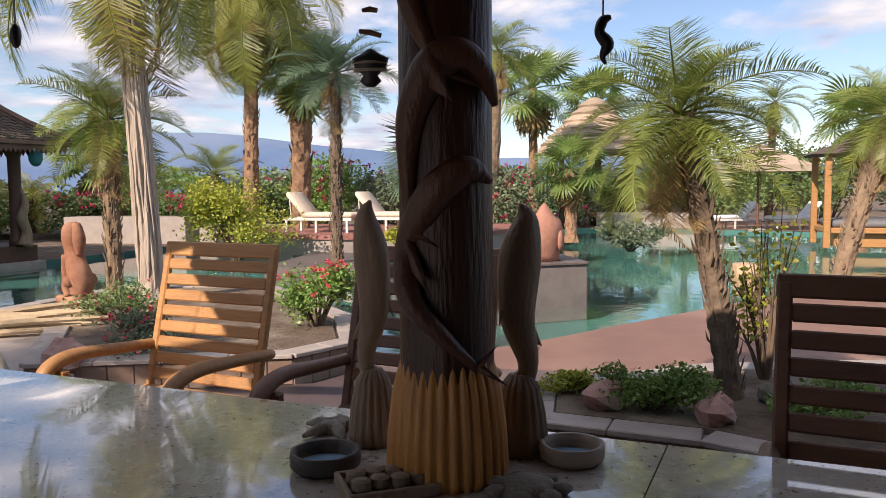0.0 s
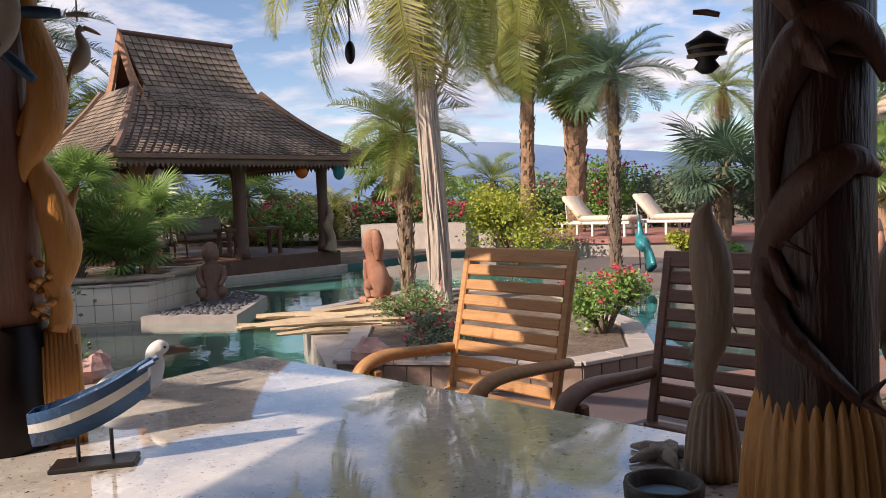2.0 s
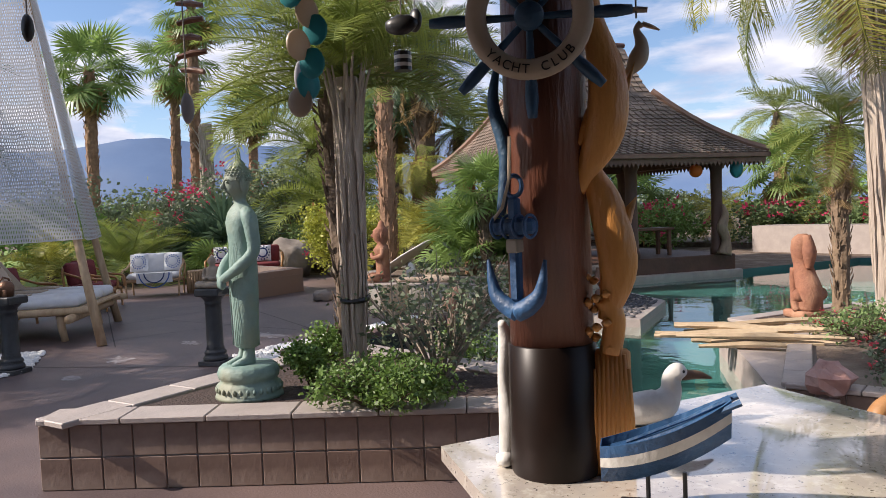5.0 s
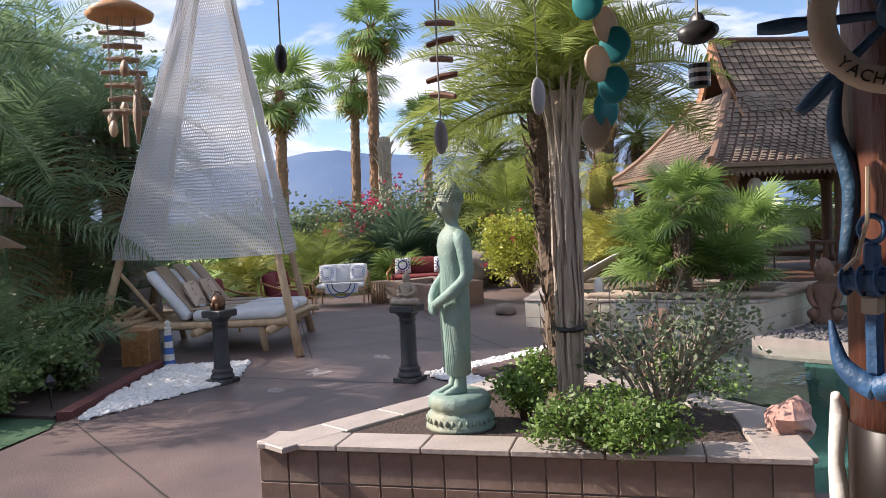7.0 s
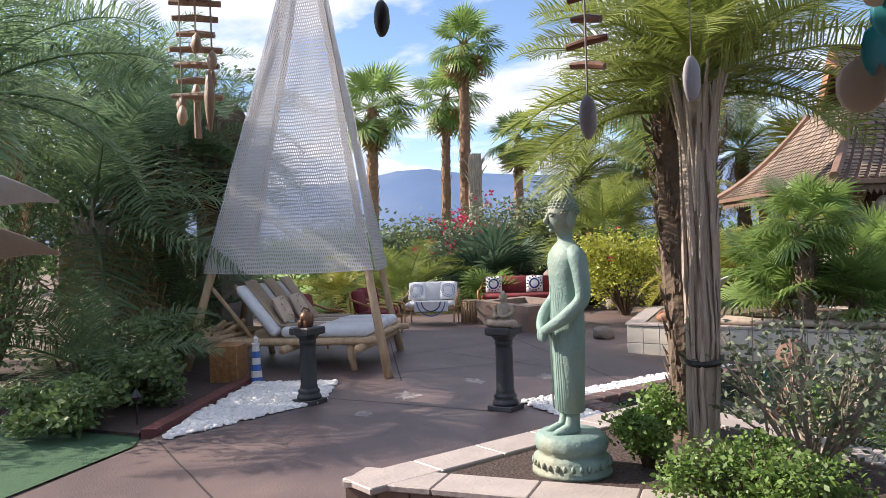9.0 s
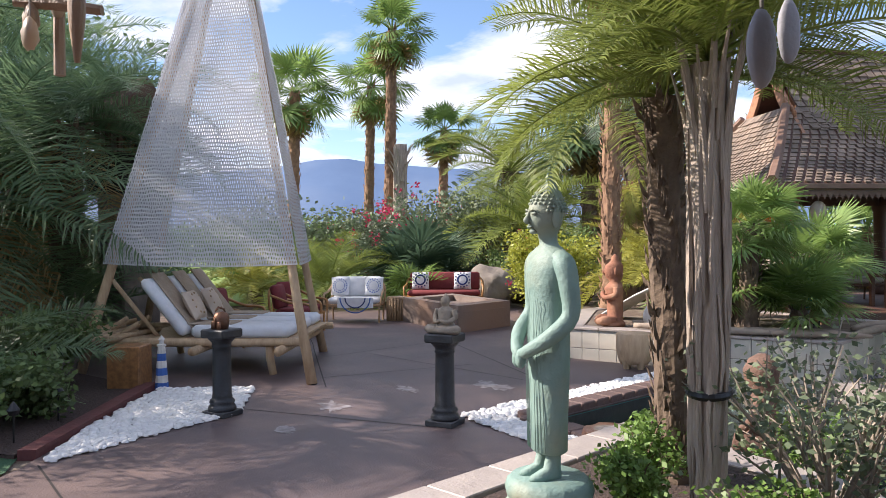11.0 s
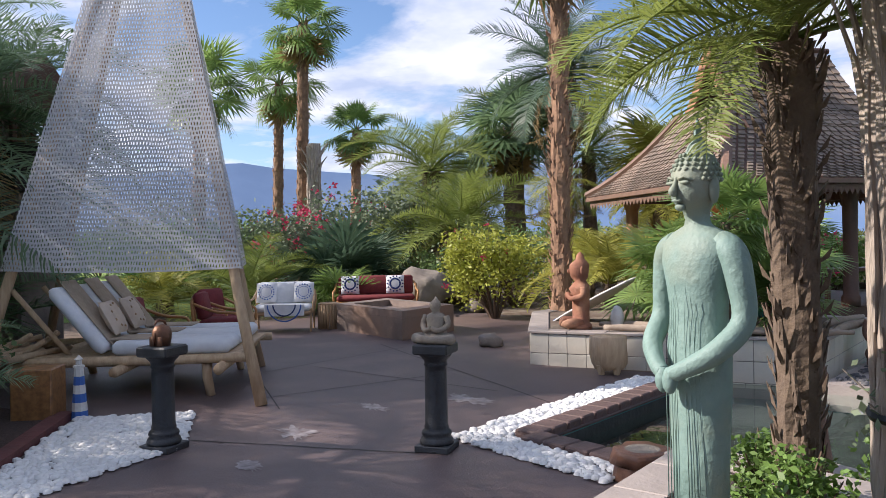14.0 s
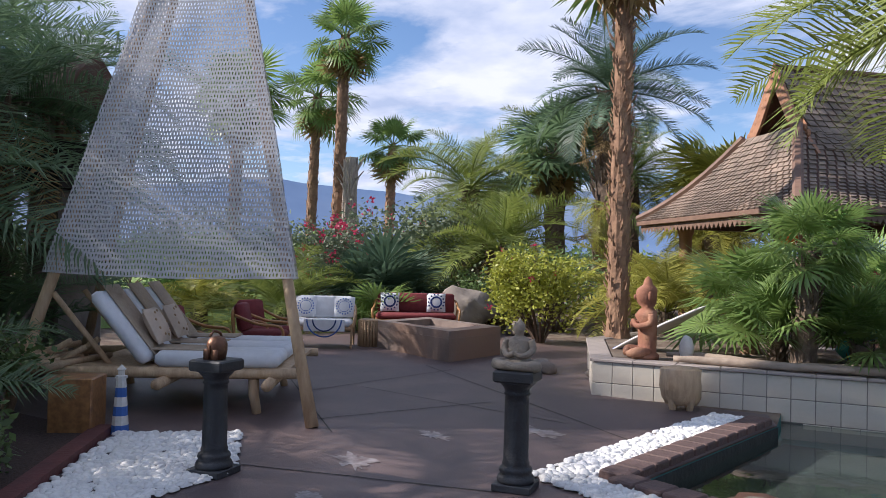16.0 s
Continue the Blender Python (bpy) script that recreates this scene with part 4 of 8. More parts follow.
def palm(name, x, y, z, H, r0, r1, lean, fr, length, count, tmat, tkind, label, seed, top=78, low=-25, dry=0, dryset="dry", group="", az=None, cat="palm tree", boots=True):
    """A palm: trunk and single fronds. lean: where the top stands off the base."""
    r = random.Random(seed)
    t = thing(name, at(x, y, z), label, cat, group)
    b, tip = trunk_mesh("trunk", H, r0, r1, lean, tkind, seed, boots)
    part("trunk", b, tmat, t, smooth=False)
    total = count + dry
    for i in range(total):
        f = (i + 0.5) / count
        isdry = i >= count
        el = (top + (low - top) * f ** 0.9 if not isdry else low - r.uniform(15, 55)) + r.uniform(-8, 8)
        a = i * 137.5 + r.uniform(-14, 14)
        if az and r.random() < 0.6:
            a = r.uniform(*az)
        me = r.choice(FROND[dryset if isdry else fr])
        s = length * r.uniform(0.82, 1.1) * (0.8 if f < 0.15 and not isdry else 1.0)
        m = Matrix.Translation(tip + Vector((0, 0, 0.05 * (1 - min(1, f))))) @ Z(a) @ Matrix.Rotation(radians(-el), 4, "Y") @ Matrix.Rotation(radians(r.uniform(-25, 25)), 4, "X") @ Matrix.Scale(s, 4)
        part("frond", me, None, t, m=m)
    return t


def leaves(b, c, rad, n, size, r, shell=0.55, fl=0.35):
    """n small folded leaves strewn through an ellipsoid, most of them near its skin."""
    for _ in range(n):
        d = Vector((r.gauss(0, 1), r.gauss(0, 1), r.gauss(0, 1))).normalized()
        k = 1 + fl * noise.noise(d * 2.3 + Vector(c) * 0.7)
        q = (shell + (1 - shell) * r.random()) * k
        p = Vector((c[0] + d.x * rad[0] * q, c[1] + d.y * rad[1] * q, c[2] + d.z * rad[2] * q))
        if p.z < 0.01:
            p.z = 0.01 + 0.1 * r.random()
        a = Vector((r.gauss(0, 1), r.gauss(0, 1), r.gauss(0, 0.6))).normalized()
        w = a.cross(Vector((r.gauss(0, 1), r.gauss(0, 1), r.gauss(0, 1)))).normalized()
        s = size * r.uniform(0.6, 1.3)
        b.add([p, p + a * s * 0.5 + w * s * 0.3, p + a * s, p + a * s * 0.5 - w * s * 0.3], [(0, 1, 2, 3)])


def shrub(name, x, y, z, rad, n, size, material, label, seed, clumps=7, flower=None, nf=0, fsize=0.05, cat="shrub", stems=True, stemmat=None, fl=0.35, spread=0.65, group=""):
    """A shrub: stems, and clumps of single leaves with gaps between them."""
    r = random.Random(seed)
    t = thing(name, at(x, y, z, r.uniform(0, 360)), label, cat, group)
    cs = []
    for i in range(clumps):
        a = r.uniform(0, 6.28)
        q = spread * math.sqrt(r.random())
        h = r.uniform(0.35, 1.0)
        cs.append((math.cos(a) * rad[0] * q, math.sin(a) * rad[1] * q, rad[2] * 2 * h * 0.72))
    if stems:
        b = MB()
        for c in cs:
            b.tube([(c[0] * 0.1, c[1] * 0.1, -0.02), (c[0] * 0.5, c[1] * 0.5, c[2] * 0.5), c], [0.012 + 0.012 * rad[2], 0.008 + 0.008 * rad[2], 0.004], 5, True)
            for k in range(4):
                e = (c[0] + r.uniform(-1, 1) * rad[0] * 0.35, c[1] + r.uniform(-1, 1) * rad[1] * 0.35, c[2] + r.uniform(-0.2, 0.5) * rad[2])
                b.tube([(c[0] * 0.6, c[1] * 0.6, c[2] * 0.6), e], [0.006, 0.003], 4, False)
        part("stem", b, stemmat or T_STEM, t)
    b = MB()
    for c in cs:
        k = r.uniform(0.34, 0.55)
        leaves(b, c, (rad[0] * k, rad[1] * k, rad[2] * k), n // clumps, size, r, 0.35, fl)
    part("foliage", b, material, t)
    if flower:
        b = MB()
        for _ in range(nf):
            c = r.choice(cs)
            d = Vector((r.gauss(0, 1), r.gauss(0, 1), abs(r.gauss(0, 1)))).normalized()
            p = (c[0] + d.x * rad[0] * 0.5, c[1] + d.y * rad[1] * 0.5, max(0.03, c[2] + d.z * rad[2] * 0.5))
            leaves(b, p, (fsize, fsize, fsize), 9, fsize * 1.2, r, 0.2)
        part("blossoms", b, flower, t)
    return t


# palms that the walk passes, with single fronds
palm("palm_tree", -5.12, 3.92, 0.40, 2.0, 0.066, 0.076, (-0.03, 0.03), "date", 1.15, 34, T_GREY, "shred", "feather palm with grey peeling trunk in the tiled planter", 11, 80, 12, 0)
palm("palm_tree", -5.68, 4.22, 0.40, 1.95, 0.085, 0.095, (0.06, -0.12), "date", 1.25, 24, T_DARK, "boot", "pygmy date palm with bristly brown trunk in the tiled planter", 12, 74, 0, 0)
palm("palm_tree", 1.16, 5.87, 0.24, 1.62, 0.07, 0.062, (-0.29, 0.1), "date", 0.82, 44, T_DARK, "boot", "pygmy date palm with leaning bristly trunk in a rock bed", 13, 72, -38, 6, "dry")
palm("palm_tree", 4.35, 12.35, 0.0, 2.45, 0.12, 0.12, (0.75, 0.2), "date", 1.25, 40, T_BOOT, "boot", "yellowing date palm with shaggy trunk by the pool", 14, 70, -50, 10)
palm("palm_tree", -4.2, 9.62, 0.2, 4.3, 0.12, 0.095, (-0.22, 0.0), "weep", 2.3, 28, T_GREY, "shred", "tall queen palm with pale peeling trunk and weeping fronds", 15, 78, -40, 4)
palm("palm_tree", -4.92, 10.15, 0.2, 2.1, 0.085, 0.095, (0.0, 0.0), "date", 1.05, 28, T_BOOT, "boot", "small date palm with patterned trunk in the peninsula bed", 16, 74, -35, 6, "dry")
palm("palm_tree", -3.53, 15.85, 0.06, 3.6, 0.10, 0.10, (0.02, 0.0), "blue", 1.35, 34, T_DARK, "boot", "date palm with knobbly grey trunk on the slate ledge", 17, 72, -25, 6)
palm("palm_tree", -1.65, 16.0, 0.06, 1.75, 0.15, 0.13, (0.05, 0.0), "fanblue", 1.25, 22, T_ORANGE, "ring", "blue-green fan palm with ringed trunk on the slate ledge", 18, 80, -35, 0)
palm("palm_tree", -6.9, 20.6, 0.1, 6.6, 0.19, 0.16, (0.15, 0), "weep", 3.5, 34, T_ORANGE, "ring", "queen palm with long hanging golden fronds", 19, 55, -55, 6)
palm("palm_tree", -5.85, 21.5, 0.1, 4.5, 0.24, 0.28, (0.1, 0), "fan", 1.5, 24, T_ORANGE, "ring", "fan palm with brown latticed trunk behind the loungers", 20, 80, -45, 6, "fandry")
palm("palm_tree", -13.5, 9.8, 0.40, 6.9, 0.165, 0.13, (-0.05, 0.1), "fan", 2.0, 24, T_ORANGE, "boot", "tall fan palm with orange-brown latticed trunk", 21, 80, -40, 8, "fandry")
strap = MB()
strap.ring((0, 0, 0), 0.088, 0.014, 24, 6, None, 1.3)
solid("trunk_strap", strap, M_BLKP, "black rubber strap round the grey palm trunk", "strap", m=pose(-5.13, 3.93, 0.98, 6, 4, 0))
# fan palms of the raised bed
palm("fan_palm", -9.85, 9.15, 0.42, 1.35, 0.12, 0.11, (0.08, 0), "fan", 0.8, 28, T_DARK, "boot", "green fan palm on a short shaggy trunk in the raised bed", 22, 80, -40)
palm("fan_palm", -10.3, 9.3, 0.42, 0.35, 0.1, 0.1, (0, 0), "fan", 0.82, 34, T_DARK, "boot", "bushy green fan palm in the raised bed", 23, 82, 0)
palm("fan_palm", -9.55, 9.75, 0.42, 0.3, 0.1, 0.1, (0, 0), "fan", 0.78, 32, T_DARK, "boot", "bushy green fan palm in the raised bed", 24, 82, 0)
palm("fan_palm", -11.2, 10.0, 0.42, 0.6, 0.12, 0.1, (0, 0), "fan", 1.15, 22, T_ORANGE, "ring", "green fan palm before the pavilion", 25, 82, -20)
palm("fan_palm", -10.2, 10.9, 0.42, 0.9, 0.1, 0.1, (0, 0), "fan", 0.9, 20, T_ORANGE, "ring", "green fan palm before the pavilion", 26, 80, -30)
palm("palm_bush", -13.6, 11.0, 0.40, 0.4, 0.12, 0.1, (0, 0), "yellow", 1.8, 26, T_DARK, "boot", "yellow-green feather palm in the raised bed", 27, 80, 20)
palm("palm_bush", -15.6, 12.4, 0.0, 0.8, 0.12, 0.1, (0, 0), "yellow", 2.0, 26, T_DARK, "boot", "yellow-green feather palm beside the pavilion", 28, 80, 15)

# skyline palms
for i, (x, y, h, ln, fr, s) in enumerate(((-38.3, 14.1, 9.1, 2.3, "fan", 1), (-32.3, 12.9, 10.2, 2.0, "fan", 2), (-37, 17.5, 7.0, 2.1, "fan", 3), (-32.4, 8.9, 7.4, 2.2, "fan", 4))):
    palm("tall_fan_palm", x, y, 0, h, 0.25, 0.2, (0.3 - 0.1 * i, 0.1), fr, ln * 0.95, 22, T_ORANGE, "ring", "tall slender fan palm on the skyline", 40 + i, 80, -60, 6, "fandry", "skyline palms")
palm("date_palm", -20.6, 16.0, 0, 6.4, 0.32, 0.32, (0.2, 0.0), "blue", 2.9, 40, T_DARK, "boot", "large blue-green date palm behind the garden", 50, 82, -30, 6)
palm("date_palm", -26.0, 15.0, 0, 4.0, 0.3, 0.3, (0, 0.0), "date", 3.4, 30, T_DARK, "boot", "broad green date palm behind the garden", 51, 80, -25, 5)
palm("date_palm", -24.0, 17.0, 0, 5.2, 0.3, 0.3, (0, 0.0), "fandark", 2.2, 24, T_DARK, "ring", "dark fan palm behind the garden", 52, 80, -40, 5, "fandry")
palm("date_palm", -20.8, 12.6, 0, 1.9, 0.3, 0.3, (0, 0.0), "date", 2.7, 30, T_DARK, "boot", "green date palm behind the fire pit", 53, 80, -20, 5)
palm("palm_bush", -21.5, 9.6, 0, 0.5, 0.2, 0.2, (0, 0.0), "fanblue", 1.9, 26, T_DARK, "ring", "spreading blue-green fan palm behind the fire pit", 54, 80, -5)
palm("palm_bush", -21.3, 7.0, 0, 0.3, 0.2, 0.2, (0, 0.0), "date", 2.5, 24, T_DARK, "ring", "arching cycad-like palm behind the white sofa", 55, 75, 5)
palm("palm_bush", -22.3, 5.4, 0, 0.3, 0.2, 0.2, (0, 0.0), "yellow", 2.1, 22, T_DARK, "ring", "bright green feather palm at the lawn edge", 56, 80, 10)
palm("palm_bush", -19.6, 8.6, 0, 0.15, 0.1, 0.1, (0, 0.0), "fan", 1.1, 18, T_DARK, "ring", "low fan palm behind the red sofa", 57, 80, 10)
palm("date_palm", -19.0, 14.6, 0, 3.0, 0.2, 0.2, (0, 0.0), "weep", 1.5, 18, T_ORANGE, "ring", "palm with drooping yellow fronds", 58, 50, -60, 8)

for i, (x, y, h, ln, fr) in enumerate(((-23.0, 19.5, 4.6, 2.6, "date"), (-21.5, 21.0, 4.0, 2.4, "yellow"), (-19.0, 19.0, 3.4, 2.2, "fanyel"), (-25.0, 18.0, 5.6, 2.4, "date"), (-28.5, 18.5, 4.8, 2.6, "dark"), (-27.5, 16.2, 3.0, 2.4, "date"), (-17.8, 17.2, 2.4, 2.0, "yellow"))):
    palm("date_palm", x, y, 0, h, 0.24, 0.22, (0.1 * (i % 3 - 1), 0.0), fr, ln, 30, T_DARK, "ring", "leafy palm in the dense planting behind the pavilion", 160 + i, 82, -35, 5, "dry", "background palms", boots=False)
b, _ = trunk_mesh("trunk", 5.5, 0.27, 0.22, (0.1, 0), "shred", 9)
solid("dead_palm_trunk", b, T_GREY, "bare broken grey palm trunk on the skyline", "dead tree", m=at(-31.6, 13.1, 0))

# dense dark palms at the lawn side
for i, (x, y, h, ln, fr) in enumerate(((-14.6, 0.0, 2.2, 3.4, "dark"), (-16.8, 0.4, 3.2, 3.8, "dark"), (-19.5, 0.6, 5.0, 3.2, "dark"), (-17.5, -2.5, 5.4, 3.8, "dark"), (-15.3, 1.2, 0.4, 2.2, "dark"), (-11.8, 0.2, 0.3, 1.7, "dark"), (-11.6, -1.0, 3.5, 2.7, "dark"), (-15.6, 1.2, 3.4, 2.1, "dark"), (-17.0, 1.9, 3.8, 2.2, "dark"))):
    palm("date_palm", x, y, 0, h, 0.22, 0.2, (0.1 * (i % 3 - 1), 0.1), fr, ln, 24, T_DARK if i % 2 else T_GREY, "boot" if i % 2 else "shred", "dense dark green date palm shading the patio", 70 + i, 82, -28, 4, "dry", "shade palms")
# palms across the pool and beyond
for i, (x, y, h, ln, fr) in enumerate(((-9.5, 25, 2.0, 2.2, "date"), (-12.5, 26, 1.4, 2.4, "date"), (-16, 25, 1.2, 2.2, "yellow"), (-14.5, 27, 2.6, 2.4, "fan"), (-19, 24, 1.8, 2.6, "fan"), (-22, 22, 2.4, 2.8, "date"),
                                        (-2.5, 27, 4.6, 2.2, "date"), (0.5, 29, 5.0, 2.4, "fan"), (-0.8, 25, 5.6, 2.4, "date"), (3.5, 36, 5.2, 2.6, "fan"), (7.5, 37, 4.4, 2.6, "date"), (10.5, 35, 5.0, 2.4, "date"), (13.5, 33, 4.0, 2.6, "fan"),
                                        (5.5, 33.5, 2.2, 2.2, "yellow"), (12.8, 28, 3.2, 2.2, "date"), (16, 26, 4.4, 2.6, "date"), (1.4, 22.6, 2.0, 1.6, "fan"), (2.6, 31.8, 1.5, 1.8, "date"), (-8.4, 30, 6.0, 2.4, "fan"), (-17, 31, 5.0, 2.6, "date"))):
    palm("palm_tree", x, y, 0, h, 0.17, 0.14, (0.15 * (i % 3 - 1), 0.0), fr, ln * 0.78, 22, T_ORANGE if fr == "fan" else T_DARK, "ring" if fr == "fan" else "boot", "garden palm beyond the pool", 90 + i, 80, -40, 6, "fandry" if fr == "fan" else "dry", "palms beyond the pool", boots=h < 3)

# shrubs
shrub("shrub", -4.55, 3.72, 0.40, (0.42, 0.36, 0.17), 5200, 0.032, G_SHRUB, "low mounded green shrub at the planter edge", 1, 16, spread=0.85)
shrub("shrub", -5.35, 3.72, 0.40, (0.30, 0.28, 0.22), 3000, 0.034, G_SHRUB, "green leafy shrub behind the statue", 2, 9)
shrub("bare_shrub", -4.95, 4.45, 0.40, (0.58, 0.48, 0.47), 2000, 0.042, G_SAGE, "half-bare shrub with pale twigs and sparse leaves", 3, 22, stemmat=T_TWIG, spread=0.9)
shrub("shrub", -5.85, 4.2, 0.40, (0.30, 0.28, 0.18), 2000, 0.034, G_SHRUB, "green leafy shrub at the foot of the palm", 4, 8)
shrub("shrub", -5.75, 5.3, 0.0, (0.5, 0.3, 0.35), 2600, 0.04, G_SHRUB, "bright green leafy plant at the pool edge", 5, 9)
shrub("rose_bush", -1.9, 8.15, 0.2, (0.42, 0.4, 0.36), 2300, 0.045, G_SHRUB, "rose bush with coral-pink blossoms", 6, 11, G_ROSE, 36, 0.03, "rose bush")
shrub("rose_bush", -3.1, 7.3, 0.2, (0.9, 0.4, 0.16), 1500, 0.04, G_SAGE, "low rose plants with a few pink blossoms", 7, 12, G_ROSE, 22, 0.025, "rose bush")
shrub("rose_bush", -3.9, 8.4, 0.2, (0.6, 0.5, 0.22), 1400, 0.04, G_HEDGE, "dark leafy ground cover at the palm's foot", 8, 10, G_ROSE, 12, 0.022, "rose bush")
shrub("shrub", -6.1, 17.4, 0.0, (1.25, 1.0, 1.0), 9000, 0.075, G_LIME, "large sunny yellow-green leafy bush by the pool", 9, 22, spread=0.8)
shrub("shrub", -16.6, 10.7, 0.0, (1.15, 1.0, 1.05), 7000, 0.085, G_LIME, "sunlit yellow-green bush beside the path", 10, 20, G_PINK, 10, 0.05, spread=0.8)
shrub("shrub", 0.66, 5.55, 0.24, (0.34, 0.28, 0.17), 4200, 0.026, G_SHRUB, "green jade-like shrub in the rock bed", 11, 10)
shrub("shrub", 0.24, 5.86, 0.24, (0.24, 0.18, 0.09), 1600, 0.026, G_LIME, "low yellow-green shrub at the deck edge", 12, 8)
shrub("shrub", 1.5, 5.4, 0.24, (0.4, 0.3, 0.13), 1300, 0.036, G_SHRUB, "low green shrub under the leaning palm", 13, 8)
shrub("bare_shrub", 1.5, 6.3, 0.24, (0.35, 0.3, 0.62), 420, 0.05, G_LIME, "thin twiggy plant with a few yellow leaves", 14, 9)
shrub("shrub", -2.3, 16.4, 0.08, (0.5, 0.4, 0.35), 1500, 0.09, G_LIME, "bright green leafy plants on the ledge", 15, 8)
shrub("shrub", -1.3, 15.3, 0.08, (0.35, 0.3, 0.25), 700, 0.1, G_SHRUB, "spiky green plants on the ledge", 16, 6)
for i, (x, y, rx, ry, rz, m, lab) in enumerate(((-10.9, 0.75, 1.0, 0.5, 0.35, G_HEDGE, "dark green ground shrub beside the kerb"), (-12.4, 0.9, 0.9, 0.7, 0.5, G_HEDGE, "dark green ground shrub under the palms"), (-9.9, 0.2, 0.7, 0.5, 0.25, G_HEDGE, "low dark ground cover at the turf edge"),
                                                  (-11.8, -1.2, 1.6, 1.4, 1.6, G_HEDGE, "dense dark hedge shrub under the palms"), (-14.0, -1.2, 1.8, 1.5, 2.0, G_HEDGE, "dense dark hedge shrub under the palms"), (-11.0, -4.2, 1.8, 1.5, 1.8, G_HEDGE, "dense dark hedge shrub behind the turf"), (-17.5, 1.0, 1.6, 1.4, 1.2, G_HEDGE, "dense dark hedge shrub under the palms"))):
    shrub("shrub", x, y, 0, (rx, ry, rz), 5200, 0.07, m, lab, 30 + i, 16, spread=0.8)
for i, (x, y, rx, ry, rz, m, fl, lab) in enumerate((
        (-22.5, 12.0, 2.2, 1.6, 1.9, G_SAGE, None, "grey-green olive-like tree behind the fire pit"), (-19.8, 11.6, 1.2, 1.0, 0.8, G_HEDGE, None, "dark shrub beside the boulder"), (-25, 9.5, 2.0, 1.5, 1.5, G_SAGE, G_PINK, "shrub with red bougainvillea blossoms"),
        (-27, 13, 2.6, 2.0, 1.9, G_SAGE, G_PINK, "bougainvillea mass with pink blossoms"), (-28, 6.5, 2.5, 2.0, 1.3, G_SHRUB, None, "green shrub at the lawn edge"), (-24, 3.0, 1.6, 1.4, 0.8, G_HEDGE, None, "low hedge at the lawn edge"),
        (-18.6, 12.8, 1.3, 1.2, 1.2, G_HEDGE, None, "dark hedge shrub beside the path"), (-33, 9, 3.5, 2.5, 1.9, G_SAGE, None, "distant grey-green desert shrub"), (-36, 14, 3.5, 2.5, 1.7, G_SHRUB, G_PINK, "distant pink flowering garden shrub"),
        (-13.4, 24.6, 2.0, 1.0, 0.9, G_HEDGE, G_PINK, "bougainvillea with crimson blossoms beyond the pool"), (-10.8, 24.6, 1.8, 1.0, 0.8, G_HEDGE, G_PINK, "bougainvillea with crimson blossoms beyond the pool"), (-16.6, 23.0, 2.0, 1.2, 0.9, G_SHRUB, G_PINK, "bougainvillea with crimson blossoms beyond the pool"),
        (-8.0, 25.5, 2.4, 1.4, 1.0, G_HEDGE, None, "dark hedge beyond the pool"), (-3.6, 24.2, 2.0, 1.2, 1.25, G_SAGE, None, "grey-green oleander behind the loungers"), (-1.0, 25.5, 2.0, 1.2, 1.2, G_SAGE, G_PINK, "grey-green shrub with faint red flowers"), (-6.2, 25.5, 2.0, 1.2, 1.5, G_SHRUB, G_PINK, "green and red shrub behind the loungers"),
        (-1.0, 30.5, 3.0, 1.4, 1.3, G_HEDGE, None, "dark hedge at the far end of the pool"), (3.6, 33.8, 2.6, 1.4, 1.1, G_HEDGE, G_PINK, "hedge with orange-red flowers at the far end of the pool"), (8, 35, 3.4, 1.8, 1.5, G_HEDGE, None, "dark hedge behind the far loungers"), (13, 35, 3.6, 2.0, 1.9, G_HEDGE, None, "dark hedge behind the far loungers"),
        (17.5, 31, 3.2, 2.6, 2.2, G_HEDGE, None, "dark hedge behind the cabana"), (19, 24, 3.0, 3.0, 2.2, G_HEDGE, None, "dark hedge behind the cabana"), (2.6, 19.8, 0.9, 0.8, 0.4, G_SAGE, None, "low plant on the pool edge"), (1.6, 31.5, 1.6, 1.0, 0.8, G_SAGE, G_PINK, "flowering plants over the pool wall"))):
    shrub("shrub", x, y, 0, (rx, ry, rz), 5000 if rx > 1.7 else 3000, 0.06 + 0.035 * rx, m, lab, 60 + i, 18, fl, 60 if fl else 0, 0.1, spread=0.85)
shrub("garden_tree", -31.3, -2.4, 3.2, (5.5, 5.5, 3.6), 15000, 0.2, G_HEDGE, "tall fine-leaved tree beyond the shade palms", 199, 26, cat="tree", spread=0.9)
part("trunk", MB().tube([(0, 0, -3.2), (0.1, 0.1, -1.0), (0, 0, 1.5)], [0.35, 0.28, 0.15], 10, True, None, 0.2), T_STEM, bpy.data.objects["garden_tree"])
# hedge belt that closes the garden
for i in range(46):
    a = radians(-200 + i * 8.2)
    d = 46 + 5 * noise.noise(Vector((i * 0.7, 0, 0)))
    x, y = -5 + math.cos(a) * d, 12 + math.sin(a) * d
    shrub("garden_tree", x, y, 0, (4.2, 4.2, 1.5 + 0.9 * abs(noise.noise(Vector((i * 1.3, 2, 0))))), 2600, 0.32, (G_HEDGE, G_SAGE, G_SHRUB)[i % 3], "leafy garden tree in the far hedge belt", 200 + i, 12, cat="tree", stems=True, spread=0.9, group="far hedge belt")

# ---- table, pillars and carvings ----


